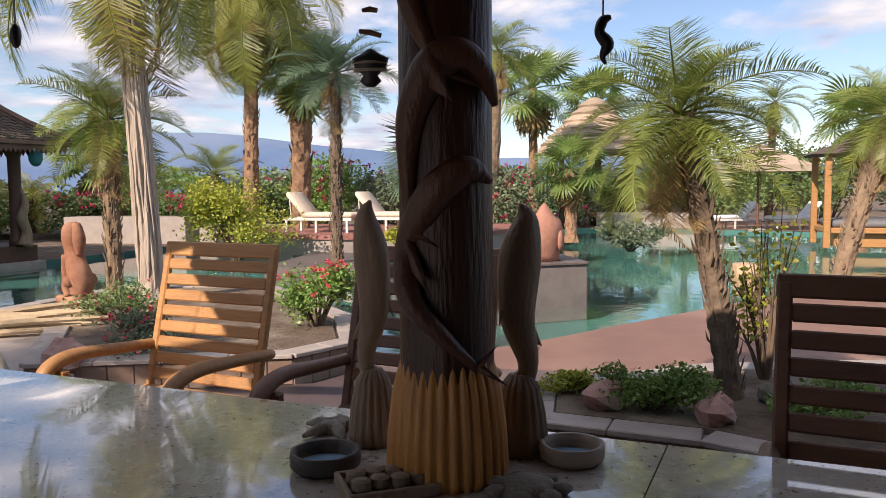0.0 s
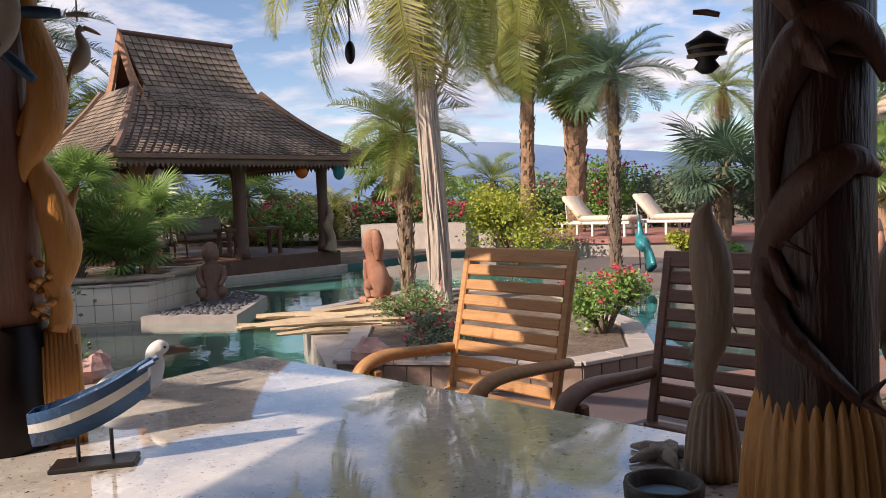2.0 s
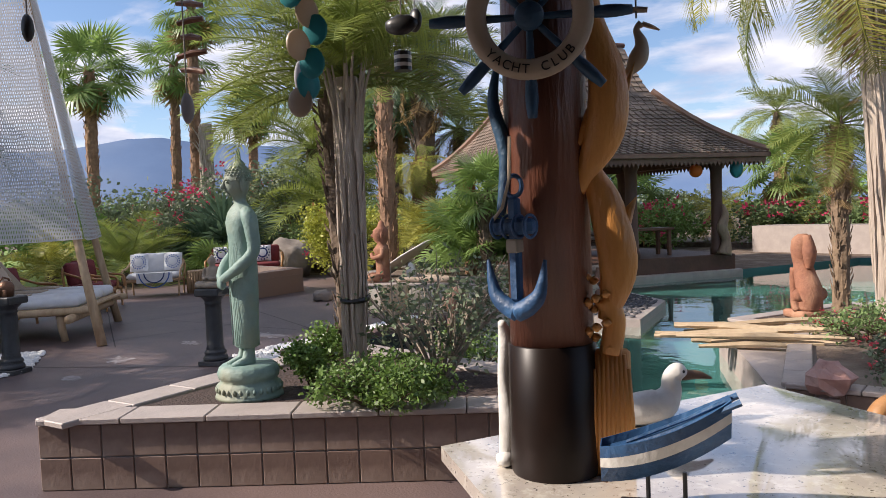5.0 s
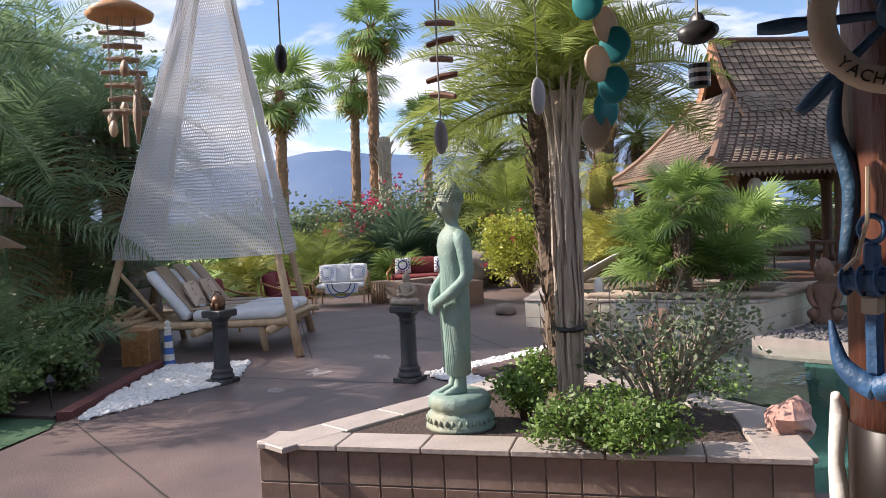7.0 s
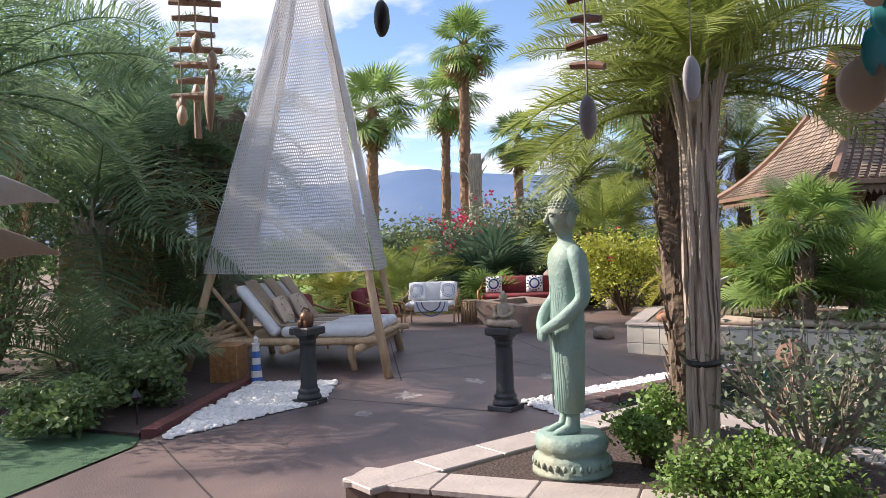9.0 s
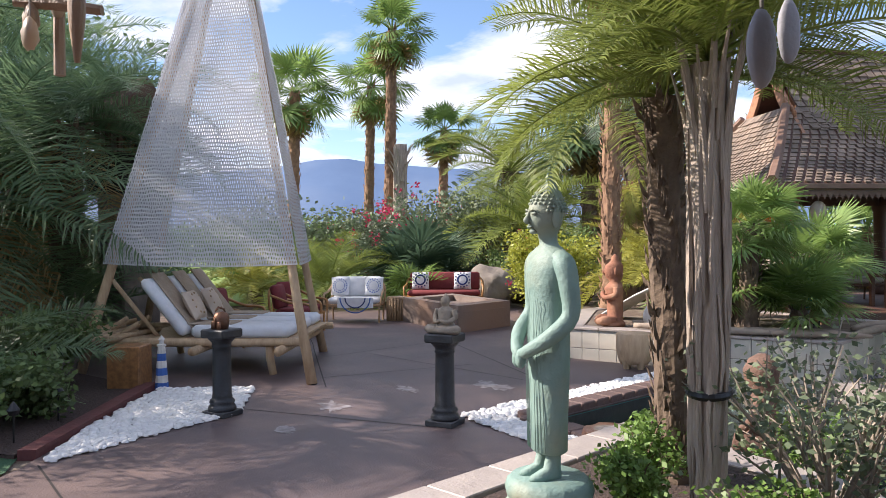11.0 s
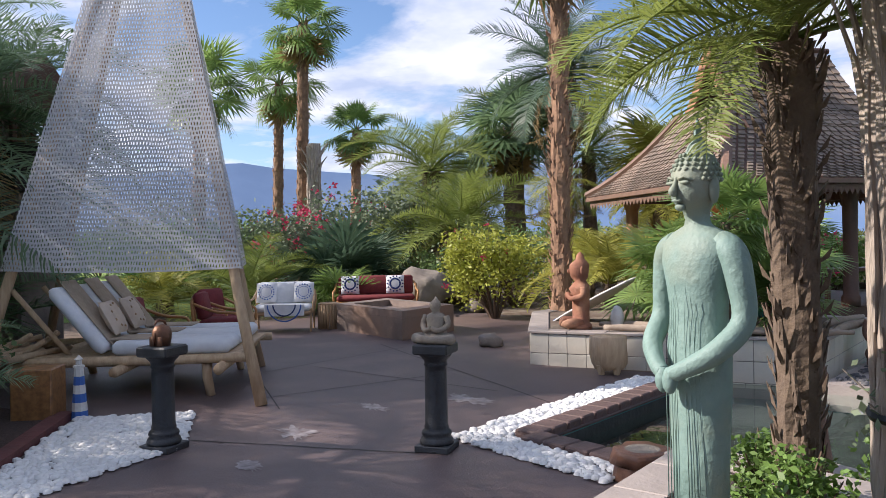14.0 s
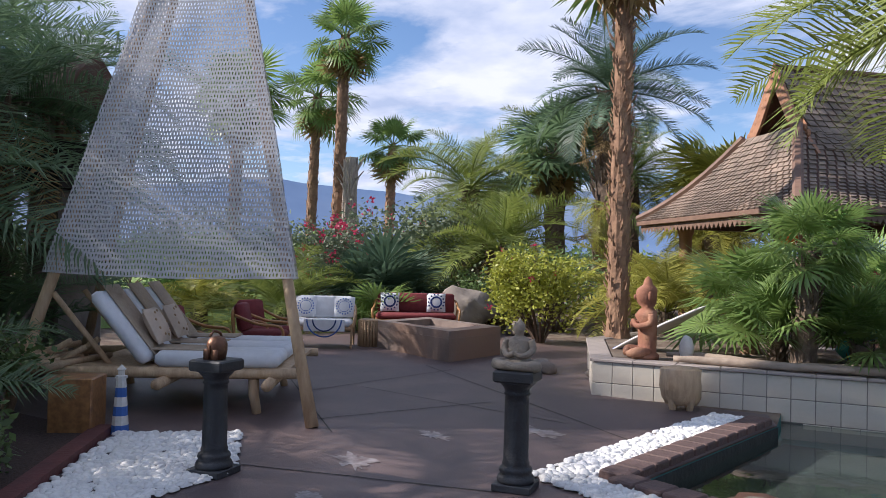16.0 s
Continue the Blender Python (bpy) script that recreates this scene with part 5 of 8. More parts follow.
def loft(b, secs, seg=16, m=None):
    """Ellipse sections (cx, cy, z, rx, ry) joined into a skin with closed ends."""
    vs, fs = [], []
    for cx, cy, z, rx, ry in secs:
        for k in range(seg):
            a = 2 * math.pi * k / seg
            vs.append((cx + rx * math.cos(a), cy + ry * math.sin(a), z))
    n = len(secs)
    for i in range(n - 1):
        for k in range(seg):
            j = (k + 1) % seg
            fs.append((i * seg + k, i * seg + j, (i + 1) * seg + j, (i + 1) * seg + k))
    fs += [tuple(range(seg - 1, -1, -1)), tuple(range((n - 1) * seg, n * seg))]
    return b.add(vs, fs, m)


def curve_pts(pts, k=5):
    """A smooth path through the points."""
    out, P = [], [Vector(p) for p in pts]
    for i in range(len(P) - 1):
        p0, p1, p2, p3 = P[max(i - 1, 0)], P[i], P[i + 1], P[min(i + 2, len(P) - 1)]
        for j in range(k):
            t = j / k
            out.append(0.5 * ((2 * p1) + (p2 - p0) * t + (2 * p0 - 5 * p1 + 4 * p2 - p3) * t * t + (3 * p1 - p0 - 3 * p2 + p3) * t ** 3))
    return out + [P[-1]]


def smooth_tube(b, pts, rads, k=5, seg=12, flat=1.0, m=None, wob=0.0):
    P = curve_pts(pts, k)
    R = [v.x for v in curve_pts([(r, 0, 0) for r in rads], k)]
    return b.tube(P, [max(0.002, r) for r in R], seg, True, m, wob, flat)


def fin(b, a, c, tip, th=0.008, m=None):
    """A thin curved fin between a root edge a-c and a tip."""
    a, c, tip = Vector(a), Vector(c), Vector(tip)
    n = (c - a).cross(tip - a).normalized() * th
    mid = (a + c) / 2 * 0.4 + tip * 0.6
    b.add([a - n, c - n, tip, a + n, c + n, mid + n * 1.2, mid - n * 1.2], [(0, 6, 2), (6, 1, 2), (0, 1, 6), (3, 2, 5), (5, 2, 4), (3, 5, 4), (0, 2, 3), (1, 4, 2)], m)


TT = 0.79
table = thing("stone_table", Matrix(), "large polished beige granite table with tiled base", "table")
part("slab", MB().prism([(-2.73, 2.77), (-2.18, 2.53), (-0.117, 2.03), (0.316, 3.333), (-2.45, 4.16)], TT - 0.045, TT), M_GRAN, table, "speckled granite slab")
part("slab", MB().prism([(-0.113, 2.03), (2.3, 1.45), (2.7, 2.62), (0.32, 3.333)], TT - 0.045, TT), M_GRAN, table, "speckled granite slab")
for x, y in ((-1.6, 3.05), (1.5, 2.3)):
    part("base", MB().box((0, 0, 0), (0.75, 0.6, TT - 0.047), None, 0.01), M_TILE, table, m=pose(x, y, (TT - 0.047) / 2, 0, 0, -14))

p1 = thing("pillar", at(-0.235, 3.1, 0), "dark varnished timber pillar carved with dolphins", "pillar")
b = MB()
b.lathe([(0.115, 0.0), (0.115, TT - 0.05), (0.112, TT), (0.108, 1.5), (0.105, 2.75)], 20, wob=0.05)
part("post", b, M_DKW, p1, smooth=True)
# ribbed coral foot
b = MB()
b.lathe([(0.135, TT), (0.14, TT + 0.02), (0.135, 0.9), (0.122, 1.0), (0.10, 1.08), (0.05, 1.13)], 120, ribs=30, depth=0.10)
part("coral_foot", b, M_GOLDW, p1, "ribbed honey-brown carved coral foot", True)
# two dolphins that wind about the post
for nm, pts, rads in (("dolphin", [(0.10, -0.10, 1.06), (0.0, -0.135, 1.14), (-0.095, -0.12, 1.22), (-0.10, -0.06, 1.33), (-0.03, -0.11, 1.44), (0.07, -0.115, 1.50), (0.14, -0.07, 1.475)], [0.012, 0.024, 0.036, 0.047, 0.052, 0.04, 0.012]),
                      ("dolphin", [(-0.10, -0.09, 1.36), (-0.10, -0.09, 1.5), (-0.085, -0.10, 1.62), (-0.02, -0.12, 1.72), (0.06, -0.115, 1.74), (0.125, -0.09, 1.70), (0.155, -0.06, 1.64)], [0.012, 0.03, 0.046, 0.055, 0.048, 0.03, 0.01]),
                      ("dolphin", [(0.02, -0.11, 1.70), (-0.07, -0.10, 1.82), (-0.09, -0.08, 1.95), (-0.03, -0.11, 2.1), (0.08, -0.10, 2.2)], [0.012, 0.035, 0.05, 0.05, 0.02])):
    b = MB()
    pts, rads = [(x * 0.74, y * 0.92, z) for x, y, z in pts], [q * 0.78 for q in rads]
    smooth_tube(b, pts, rads, 6, 14, 1.0)
    q = Vector(pts[3])
    fin(b, q + Vector((0, -0.03, 0.03)), q + Vector((0, -0.03, -0.05)), q + Vector((0.05, -0.10, -0.09)))
    e = Vector(pts[0])
    fin(b, e + Vector((-0.01, 0, 0)), e + Vector((0.015, 0, 0.01)), e + Vector((0.07, -0.03, -0.03)))
    fin(b, e + Vector((-0.01, 0, 0)), e + Vector((0.015, 0, 0.01)), e + Vector((0.05, -0.01, 0.06)))
    part(nm, b, M_CARVE, p1, "carved red-brown dolphin", True)


def standing_dolphin(x, y, rz, H, w, material, label):
    """A carved dolphin that stands nose up on a ribbed coral foot; one plain carving."""
    b = MB()
    b.lathe([(w * 1.05, 0), (w * 1.1, 0.02), (w * 0.98, 0.10), (w * 0.75, 0.17), (w * 0.4, 0.2)], 72, ribs=18, depth=0.13)
    smooth_tube(b, [(0, 0, 0.15), (w * 0.35, 0, H * 0.36), (-w * 0.1, 0, H * 0.55), (0.0, 0, H * 0.78), (w * 0.25, 0, H * 0.93), (0, 0, H)], [w * 0.4, w * 0.42, w * 0.7, w * 0.85, w * 0.5, w * 0.06], 5, 14, 0.8)
    fin(b, (w * 0.3, 0, H * 0.45), (w * 0.3, 0, H * 0.58), (w * 1.0, 0.01, H * 0.42))
    fin(b, (-w * 0.5, 0, H * 0.7), (-w * 0.5, 0, H * 0.6), (-w * 0.95, -0.02, H * 0.52))
    fin(b, (w * 0.2, 0, 0.2), (-w * 0.2, 0, 0.2), (w * 0.9, 0, 0.27))
    return solid("dolphin_carving", b, material, label, "carving", smooth=True, m=at(x, y, TT, rz))


standing_dolphin(-0.45, 3.3, 160, 0.64, 0.058, M_CARVEG, "weathered wooden dolphin carving standing on the table")
standing_dolphin(-0.065, 3.26, 20, 0.63, 0.065, M_CARVEG, "brown wooden dolphin carving standing on the table")


def bowl(x, y, R, material, label):
    t = thing("ashtray_bowl", at(x, y, TT), label, "bowl")
    b = MB()
    b.lathe([(R * 0.82, 0.0), (R * 0.98, 0.012), (R, 0.035), (R * 0.97, 0.047), (R * 0.86, 0.046), (R * 0.8, 0.03), (R * 0.78, 0.014)], 40, wob=0.04)
    part("rim", b, material, t, smooth=True)
    b = MB()
    b.lathe([(R * 0.79, 0.014), (R * 0.5, 0.017), (0.002, 0.018)], 32)
    part("glaze", b, mat("blue_glass_glaze", (0.35, 0.55, 0.70), (0.20, 0.38, 0.55), 20, 0.08, vary=0), t, "glossy blue glazed floor")


bowl(-0.53, 3.1, 0.085, mat("dark_clay_rim", (0.10, 0.085, 0.07), (0.06, 0.05, 0.042), 14, 0.6, bump=0.4, vary=0), "round dark clay bowl with blue glaze")
bowl(0.063, 3.2, 0.08, M_BEIGEP, "round tan clay bowl with blue glaze")
b = MB()
for k in range(5):
    a = math.radians(72 * k + 10)
    b.tube([(0, 0, 0.018), (0.05 * math.cos(a), 0.05 * math.sin(a), 0.018), (0.1 * math.cos(a), 0.1 * math.sin(a), 0.008)], [0.02, 0.017, 0.006], 8, True)
b.lathe([(0.035, 0), (0.036, 0.03), (0.03, 0.034)], 20)
solid("star_ornament", b, M_STONEB, "grey carved starfish ornament on the table", "ornament", smooth=True, m=at(-0.575, 3.38, TT))
t = thing("game_tray", at(-0.36, 2.98, TT, 25), "small wooden tray filled with round cork stones", "tray")
b = MB()
b.box((0, 0, 0.008), (0.2, 0.15, 0.012))
for dx, dy, sx, sy in ((0, 0.072, 0.2, 0.012), (0, -0.072, 0.2, 0.012), (0.098, 0, 0.012, 0.156), (-0.098, 0, 0.012, 0.156)):
    b.box((dx, dy, 0.016), (sx, sy, 0.026), None, 0.003)
part("frame", b, M_CARVEG, t)
cork = MB().lathe([(0.02, 0), (0.023, 0.01), (0.022, 0.026), (0.012, 0.031)], 12).mesh("cork", mat("cork_stone", (0.34, 0.26, 0.185), (0.22, 0.165, 0.12), 40, 0.9, vary=0.2))
for i in range(8):
    part("cork", cork, None, t, m=at(-0.065 + 0.044 * (i % 4), -0.03 + 0.05 * (i // 4) + 0.008 * (i % 2), 0.015))
b = MB()
b.lathe([(0.06, 0), (0.066, 0.012), (0.05, 0.03), (0.0, 0.036)], 20, wob=0.3)
for k in range(7):
    a = k * 0.9
    b.blob((0.075 * math.cos(a), 0.06 * math.sin(a), 0.014), (0.026, 0.02, 0.014), 8, 5)
solid("shell_dish", b, M_STONEB, "cluster of grey shells on the table", "ornament", smooth=True, m=at(-0.05, 2.985, TT))

# second pillar
P2 = (-2.335, 2.87)
p2 = thing("pillar", at(*P2, 0), "red-brown timber pillar with black base and nautical decorations", "pillar")
b = MB()
b.lathe([(0.115, 1.14), (0.112, 1.8), (0.11, 2.75)], 28, wob=0.04)
part("post", b, mat("red_brown_varnished_post", (0.15, 0.052, 0.028), (0.085, 0.03, 0.018), 3, 0.4, bump=0.3, bscale=14, stretch=(6, 6, 1), vary=0, c3=(0.18, 0.068, 0.035)), p2, smooth=True)
part("base", MB().lathe([(0.12, 0.0), (0.12, TT), (0.124, TT + 0.01), (0.12, 1.145), (0.113, 1.15)], 28), M_BLACKW, p2, "glossy black pillar base", True)
FACE = math.degrees(math.atan2(-0.85 - P2[0], -(1.36 - P2[1]))) # the side that looks to the walk
side = at(*P2, 0, FACE)
# ship wheel with life ring
wh = thing("ship_wheel", side @ pose(-0.03, -0.150, 2.0, 90, 0, 0), "beige life ring over a dark blue ship's wheel", "wall decoration")
part("life_ring", MB().ring((0, 0, 0.0), 0.135, 0.027, 40, 10, None, 0.55), M_BEIGEP, wh, "beige painted ring with lettering", True)
part("hub", MB().lathe([(0.035, -0.02), (0.038, 0.0), (0.03, 0.018)], 20), M_BLUED, wh, smooth=True)
sp_me = MB()
smooth_tube(sp_me, [(0, 0, -0.012), (0.09, 0, -0.012), (0.13, 0, -0.012), (0.2, 0, -0.012), (0.255, 0, -0.012)], [0.008, 0.01, 0.012, 0.017, 0.012], 4, 8)
sp_me = sp_me.mesh("spoke", M_BLUED, True)
for k in range(8):
    part("spoke", sp_me, None, wh, m=Z(22.5 + k * 45 + 22.5))


def lettering(text, size, m, material, parent, depth=0.002):
    """Flat raised letters."""
    cu = bpy.data.curves.new("lettering", "FONT")
    cu.body, cu.size, cu.extrude, cu.align_x = text, size, depth, "CENTER"
    ob = new("lettering", cu)
    dg = bpy.context.evaluated_depsgraph_get()
    me = bpy.data.meshes.new_from_object(ob.evaluated_get(dg))
    me.materials.clear()
    me.materials.append(material)
    bpy.data.objects.remove(ob)
    return part("lettering", me, None, parent, m=m)


for i, ch in enumerate("YACHT CLUB"):
    a = radians(-90 + (i - 4.5) * 10.5)
    if ch != " ":
        lettering(ch, 0.033, pose(0.135 * math.cos(a), 0.135 * math.sin(a), 0.0152, 0, 0, math.degrees(a) + 90) @ Matrix.Translation((0, -0.011, 0)), M_BLKP, wh)
# anchor
an = thing("anchor_ornament", side @ pose(-0.085, -0.14, 1.25, 0, 0, -30) @ Matrix.Diagonal((0.82, 1, 0.9, 1)), "blue painted wooden anchor hanging on the pillar", "wall decoration")
b = MB()
b.box((0, 0, 0.18), (0.036, 0.03, 0.3), None, 0.008)
part("shank", b, M_BLUEP, an)
for q in (-1, 1):
    b = MB()
    smooth_tube(b, [(0, -0.004, 0.0), (q * 0.05, -0.002, 0.022), (q * 0.085, 0, 0.06), (q * 0.105, 0, 0.15)], [0.03, 0.028, 0.022, 0.006], 6, 8, 0.7)
    part("fluke", b, M_BLUEP, an, smooth=True)
part("stock", MB().box((0, -0.005, 0.245), (0.15, 0.04, 0.045), None, 0.01), M_BLUEP, an)
part("ring", MB().ring((0, 0, 0), 0.03, 0.007, 20, 8, pose(0, 0, 0.36, 90, 0, 0)), M_BLUEP, an, smooth=True)
part("band", MB().box((0, -0.003, 0.19), (0.042, 0.036, 0.04), None, 0.004), M_TANS, an, "pale rope band")
part("cord", MB().tube([(-0.07, -0.02, 0.26), (-0.02, -0.03, 0.3), (0.0, -0.02, 0.38), (0.0, -0.01, 0.5)], 0.005, 6), M_TANS, an)
b = MB()
for k in range(4):
    b.ring((0, 0, 0), 0.032, 0.005, 16, 6, pose(-0.06 + 0.04 * k, -0.005, 0.245, 0, 90, 0))
part("rope_lashing", b, M_BLUEP, an, smooth=True)
b = MB()
smooth_tube(b, [(0, 0, 0), (0.02, 0, 0.16), (-0.01, 0, 0.3), (0.01, 0, 0.42)], [0.012, 0.02, 0.016, 0.006], 5, 8)
solid("blue_fish_ornament", b, M_BLUED, "dark blue carved hanging fish strip on the pillar", "wall decoration", smooth=True, m=side @ pose(-0.125, -0.05, 1.5, 0, 0, 0))
# fishes and ribbed oar at the pillar's side
oar = side @ pose(0.155, -0.035, TT, 0, 0, 0)
oc = thing("fish_carving", oar, "honey-brown carved fishes above a ribbed coral foot", "carving")
coral_foot = part("coral_foot", MB().box((0, 0.006, 0.17), (0.105, 0.028, 0.34), None, 0.01), M_GOLDW, oc, "ribbed coral foot", True)
for i in range(9):
    x = -0.05 + 0.0125 * i
    top = 0.37 - 0.10 * (abs(x) / 0.055) ** 2.2
    part("rib", MB().tube([(x, -0.012, 0.0), (x, -0.018, 0.15), (x * 0.9, -0.014, top)], [0.0075, 0.0085, 0.006], 6), M_GOLDW, coral_foot, smooth=True)
b = MB()
smooth_tube(b, [(0, 0, 0.33), (0.012, -0.005, 0.42), (-0.012, -0.01, 0.48)], [0.03, 0.03, 0.03], 4, 12)
coral = part("coral", b, M_GOLDW, oc, smooth=True)
for k in range(18):
    a = k * 0.9
    part("polyp", MB().blob((-0.03 + 0.03 * math.cos(a), -0.02 + 0.02 * math.sin(a), 0.35 + 0.011 * k), (0.013, 0.012, 0.012), 6, 4, 0.5), M_GOLDW, coral, smooth=True)
b = MB()
smooth_tube(b, [(-0.01, -0.01, 0.42), (0.026, -0.015, 0.56), (0.0, -0.012, 0.72), (-0.035, -0.005, 0.82), (-0.03, 0, 0.88)], [0.022, 0.05, 0.046, 0.026, 0.014], 6, 16, 0.75)
fin(b, (0.045, -0.01, 0.6), (0.03, -0.01, 0.7), (0.08, -0.02, 0.75))
part("fish", b, M_GOLDW, oc, smooth=True)
b = MB()
smooth_tube(b, [(-0.085, -0.01, 0.72), (-0.06, -0.02, 0.80), (0.0, -0.022, 0.92), (0.012, -0.01, 1.06), (-0.02, 0, 1.22), (-0.02, 0, 1.34)], [0.008, 0.026, 0.052, 0.05, 0.028, 0.01], 6, 16, 0.75)
fin(b, (0.05, 0, 0.94), (0.045, 0, 1.02), (0.085, 0.0, 1.10))
fin(b, (-0.05, -0.02, 0.9), (-0.045, -0.02, 0.98), (-0.09, -0.03, 0.86))
part("fish", b, M_GOLDW, oc, smooth=True)
b = MB()
smooth_tube(b, [(0, 0, 0), (0.01, -0.01, 0.12), (0, 0, 0.25), (0.01, 0, 0.36), (0, -0.02, 0.41)], [0.022, 0.027, 0.017, 0.021, 0.01], 5, 12)
b.blob((0, -0.02, 0.02), (0.03, 0.04, 0.022), 10, 6)
solid("white_animal_carving", b, M_WPAINT, "slim white painted animal carving beside the pillar", "carving", smooth=True, m=side @ pose(-0.14, 0.05, TT, 0, 0, 0))

# model boat
bt = thing("model_boat", at(-1.95, 2.84, TT, 38) @ Matrix.Diagonal((0.88, 0.95, 0.95, 1)), "blue and white model rowing boat on a black stand", "model boat")


def hull(y0, y1, z0, z1, sh, material, nm, lab=""):
    b, n = MB(), 15
    vs, fs = [], []
    for i in range(n):
        t = i / (n - 1)
        w = math.sin(math.pi * min(1, 0.10 + 0.84 * t)) ** 0.55
        zr = 0.016 * (2 * t - 1) ** 2
        x = -0.165 + 0.33 * t
        for s in (-1, 1):
            vs += [(x, s * y0 * w, z0 + zr * sh + 0.12 * t), (x, s * y1 * w, z1 + zr * sh + 0.12 * t)]
    for i in range(n - 1):
        a, c = 4 * i, 4 * i + 4
        fs += [(a, a + 1, c + 1, c), (a + 2, c + 2, c + 3, a + 3)]
    fs += [(0, 2, 3, 1), (4 * n - 4, 4 * n - 3, 4 * n - 1, 4 * n - 2)]
    b.add(vs, fs)
    ob = part(nm, b, material, bt, lab)
    md = ob.modifiers.new("thickness", "SOLIDIFY")
    md.thickness = 0.004
    return ob


hull(0.004, 0.046, 0.045, 0.092, 1.6, M_BLUEP, "lower_plank", "blue painted keel plank")
hull(0.046, 0.056, 0.092, 0.122, 1.3, M_WPAINT, "middle_plank", "white painted plank")
hull(0.056, 0.062, 0.122, 0.152, 1.0, M_BLUEP, "upper_plank", "blue painted gunwale plank")
b = MB()
b.add([(-0.165 + 0.33 * i / 14, s * 0.056 * math.sin(math.pi * min(1, 0.10 + 0.84 * i / 14)) ** 0.55, 0.133 + 0.016 * (2 * i / 14 - 1) ** 2 + 0.12 * i / 14) for i in range(15) for s in (-1, 1)], [(2 * i, 2 * i + 2, 2 * i + 3, 2 * i + 1) for i in range(14)])
part("deck", b, M_BLUEP, bt)
for s in (-1, 1):
    part("oar", MB().tube([(-0.1, s * 0.02, 0.165), (0.06, s * 0.03, 0.225), (0.19, s * 0.035, 0.285)], [0.005, 0.005, 0.009], 6), M_BLUEP, bt)
for x in (-0.045, 0.05):
    part("post", MB().tube([(x, 0, 0.012), (x, 0, 0.10)], 0.006, 8), M_BLKP, bt)
part("stand", MB().box((0, 0, 0.007), (0.24, 0.10, 0.014), None, 0.003), M_BLKP, bt, "flat black stand")
# gull
g = thing("gull_figure", at(-2.42, 3.42, TT, 60), "white carved gull figure with brown beak", "bird figure")
b = MB()
smooth_tube(b, [(-0.16, 0, 0.03), (-0.08, 0, 0.05), (0.02, 0, 0.06), (0.06, 0, 0.10), (0.065, 0, 0.15), (0.09, 0, 0.165), (0.115, 0, 0.155)], [0.01, 0.05, 0.056, 0.038, 0.03, 0.032, 0.012], 5, 14)
part("body", b, M_WPAINT, g, smooth=True)
b = MB()
smooth_tube(b, [(0.10, 0, 0.155), (0.16, 0, 0.152), (0.205, 0, 0.138)], [0.018, 0.014, 0.004], 5, 10)
part("beak", b, mat("brown_beak", (0.15, 0.085, 0.05)), g, "brown beak", True)
for s in (-1, 1):
    part("eye", MB().blob((0.095, s * 0.028, 0.172), (0.006, 0.004, 0.006), 8, 5, 0), M_BLKP, g)

# ---- teak armchairs ----


def slat_chair(material):
    c = thing("slatted_armchair", Matrix(), "slatted teak garden armchair with curved arms", "chair", "chairs at the stone table")
    W, SH = 0.74, 0.45
    back = pose(0, 0.25, SH, -14, 0, 0)
    for s in (-1, 1):
        part("back_post", MB().box((s * (W / 2 - 0.025), 0, 0.36), (0.045, 0.035, 0.76), back, 0.008), material, c)
        part("leg", MB().box((s * (W / 2 - 0.02), -0.26, 0.32), (0.05, 0.05, 0.64), None, 0.008), material, c)
        part("leg", MB().box((s * (W / 2 - 0.025), 0.24, 0.23), (0.05, 0.05, 0.46), None, 0.008), material, c)
        b = MB()
        smooth_tube(b, [(s * W / 2, 0.34, 0.66), (s * W / 2, 0.1, 0.675), (s * (W / 2 + 0.01), -0.15, 0.69), (s * (W / 2 + 0.01), -0.29, 0.665), (s * (W / 2 + 0.01), -0.36, 0.60), (s * (W / 2 + 0.01), -0.38, 0.555)], [0.026, 0.028, 0.032, 0.034, 0.03, 0.022], 5, 10, 1.25)
        part("arm", b, material, c, smooth=True)
    for i in range(9):
        part("back_slat", MB().box((0, -0.004, 0.07 + i * 0.082), (W - 0.09 if i < 8 else W, 0.02, 0.058 if i < 8 else 0.075), back, 0.006), material, c)
    for i in range(7):
        part("seat_slat", MB().box((0, -0.27 + i * 0.082, SH), (W - 0.06, 0.062, 0.022), None, 0.005), material, c)
    for s in (-1, 1):
        part("rail", MB().box((s * (W / 2 - 0.03), -0.01, SH - 0.045), (0.03, 0.52, 0.06), None, 0.005), material, c)
    return c


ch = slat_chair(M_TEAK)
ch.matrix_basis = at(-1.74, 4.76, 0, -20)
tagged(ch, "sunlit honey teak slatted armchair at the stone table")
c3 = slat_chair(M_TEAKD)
# darker wood than the first chair: the roof's shade is put into its colour
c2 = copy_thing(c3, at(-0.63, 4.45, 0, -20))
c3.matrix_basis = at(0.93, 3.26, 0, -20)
tagged(c3, "dark slatted teak armchair at the stone table")
tagged(c2, "teak slatted armchair with the patio roof's shade put into its colour")

# ---- standing statue ----
def swell_head(b):
    """The head stands large over a short neck."""
    for i, p in enumerate(b.v):
        if p[2] > 1.27:
            k = 1 + 0.25 * min(1.0, (p[2] - 1.27) / 0.06)
            b.v[i] = Vector((p[0] * k, p[1] * (1 + (k - 1) * 0.6), 1.262 + (p[2] - 1.27) * 1.1))


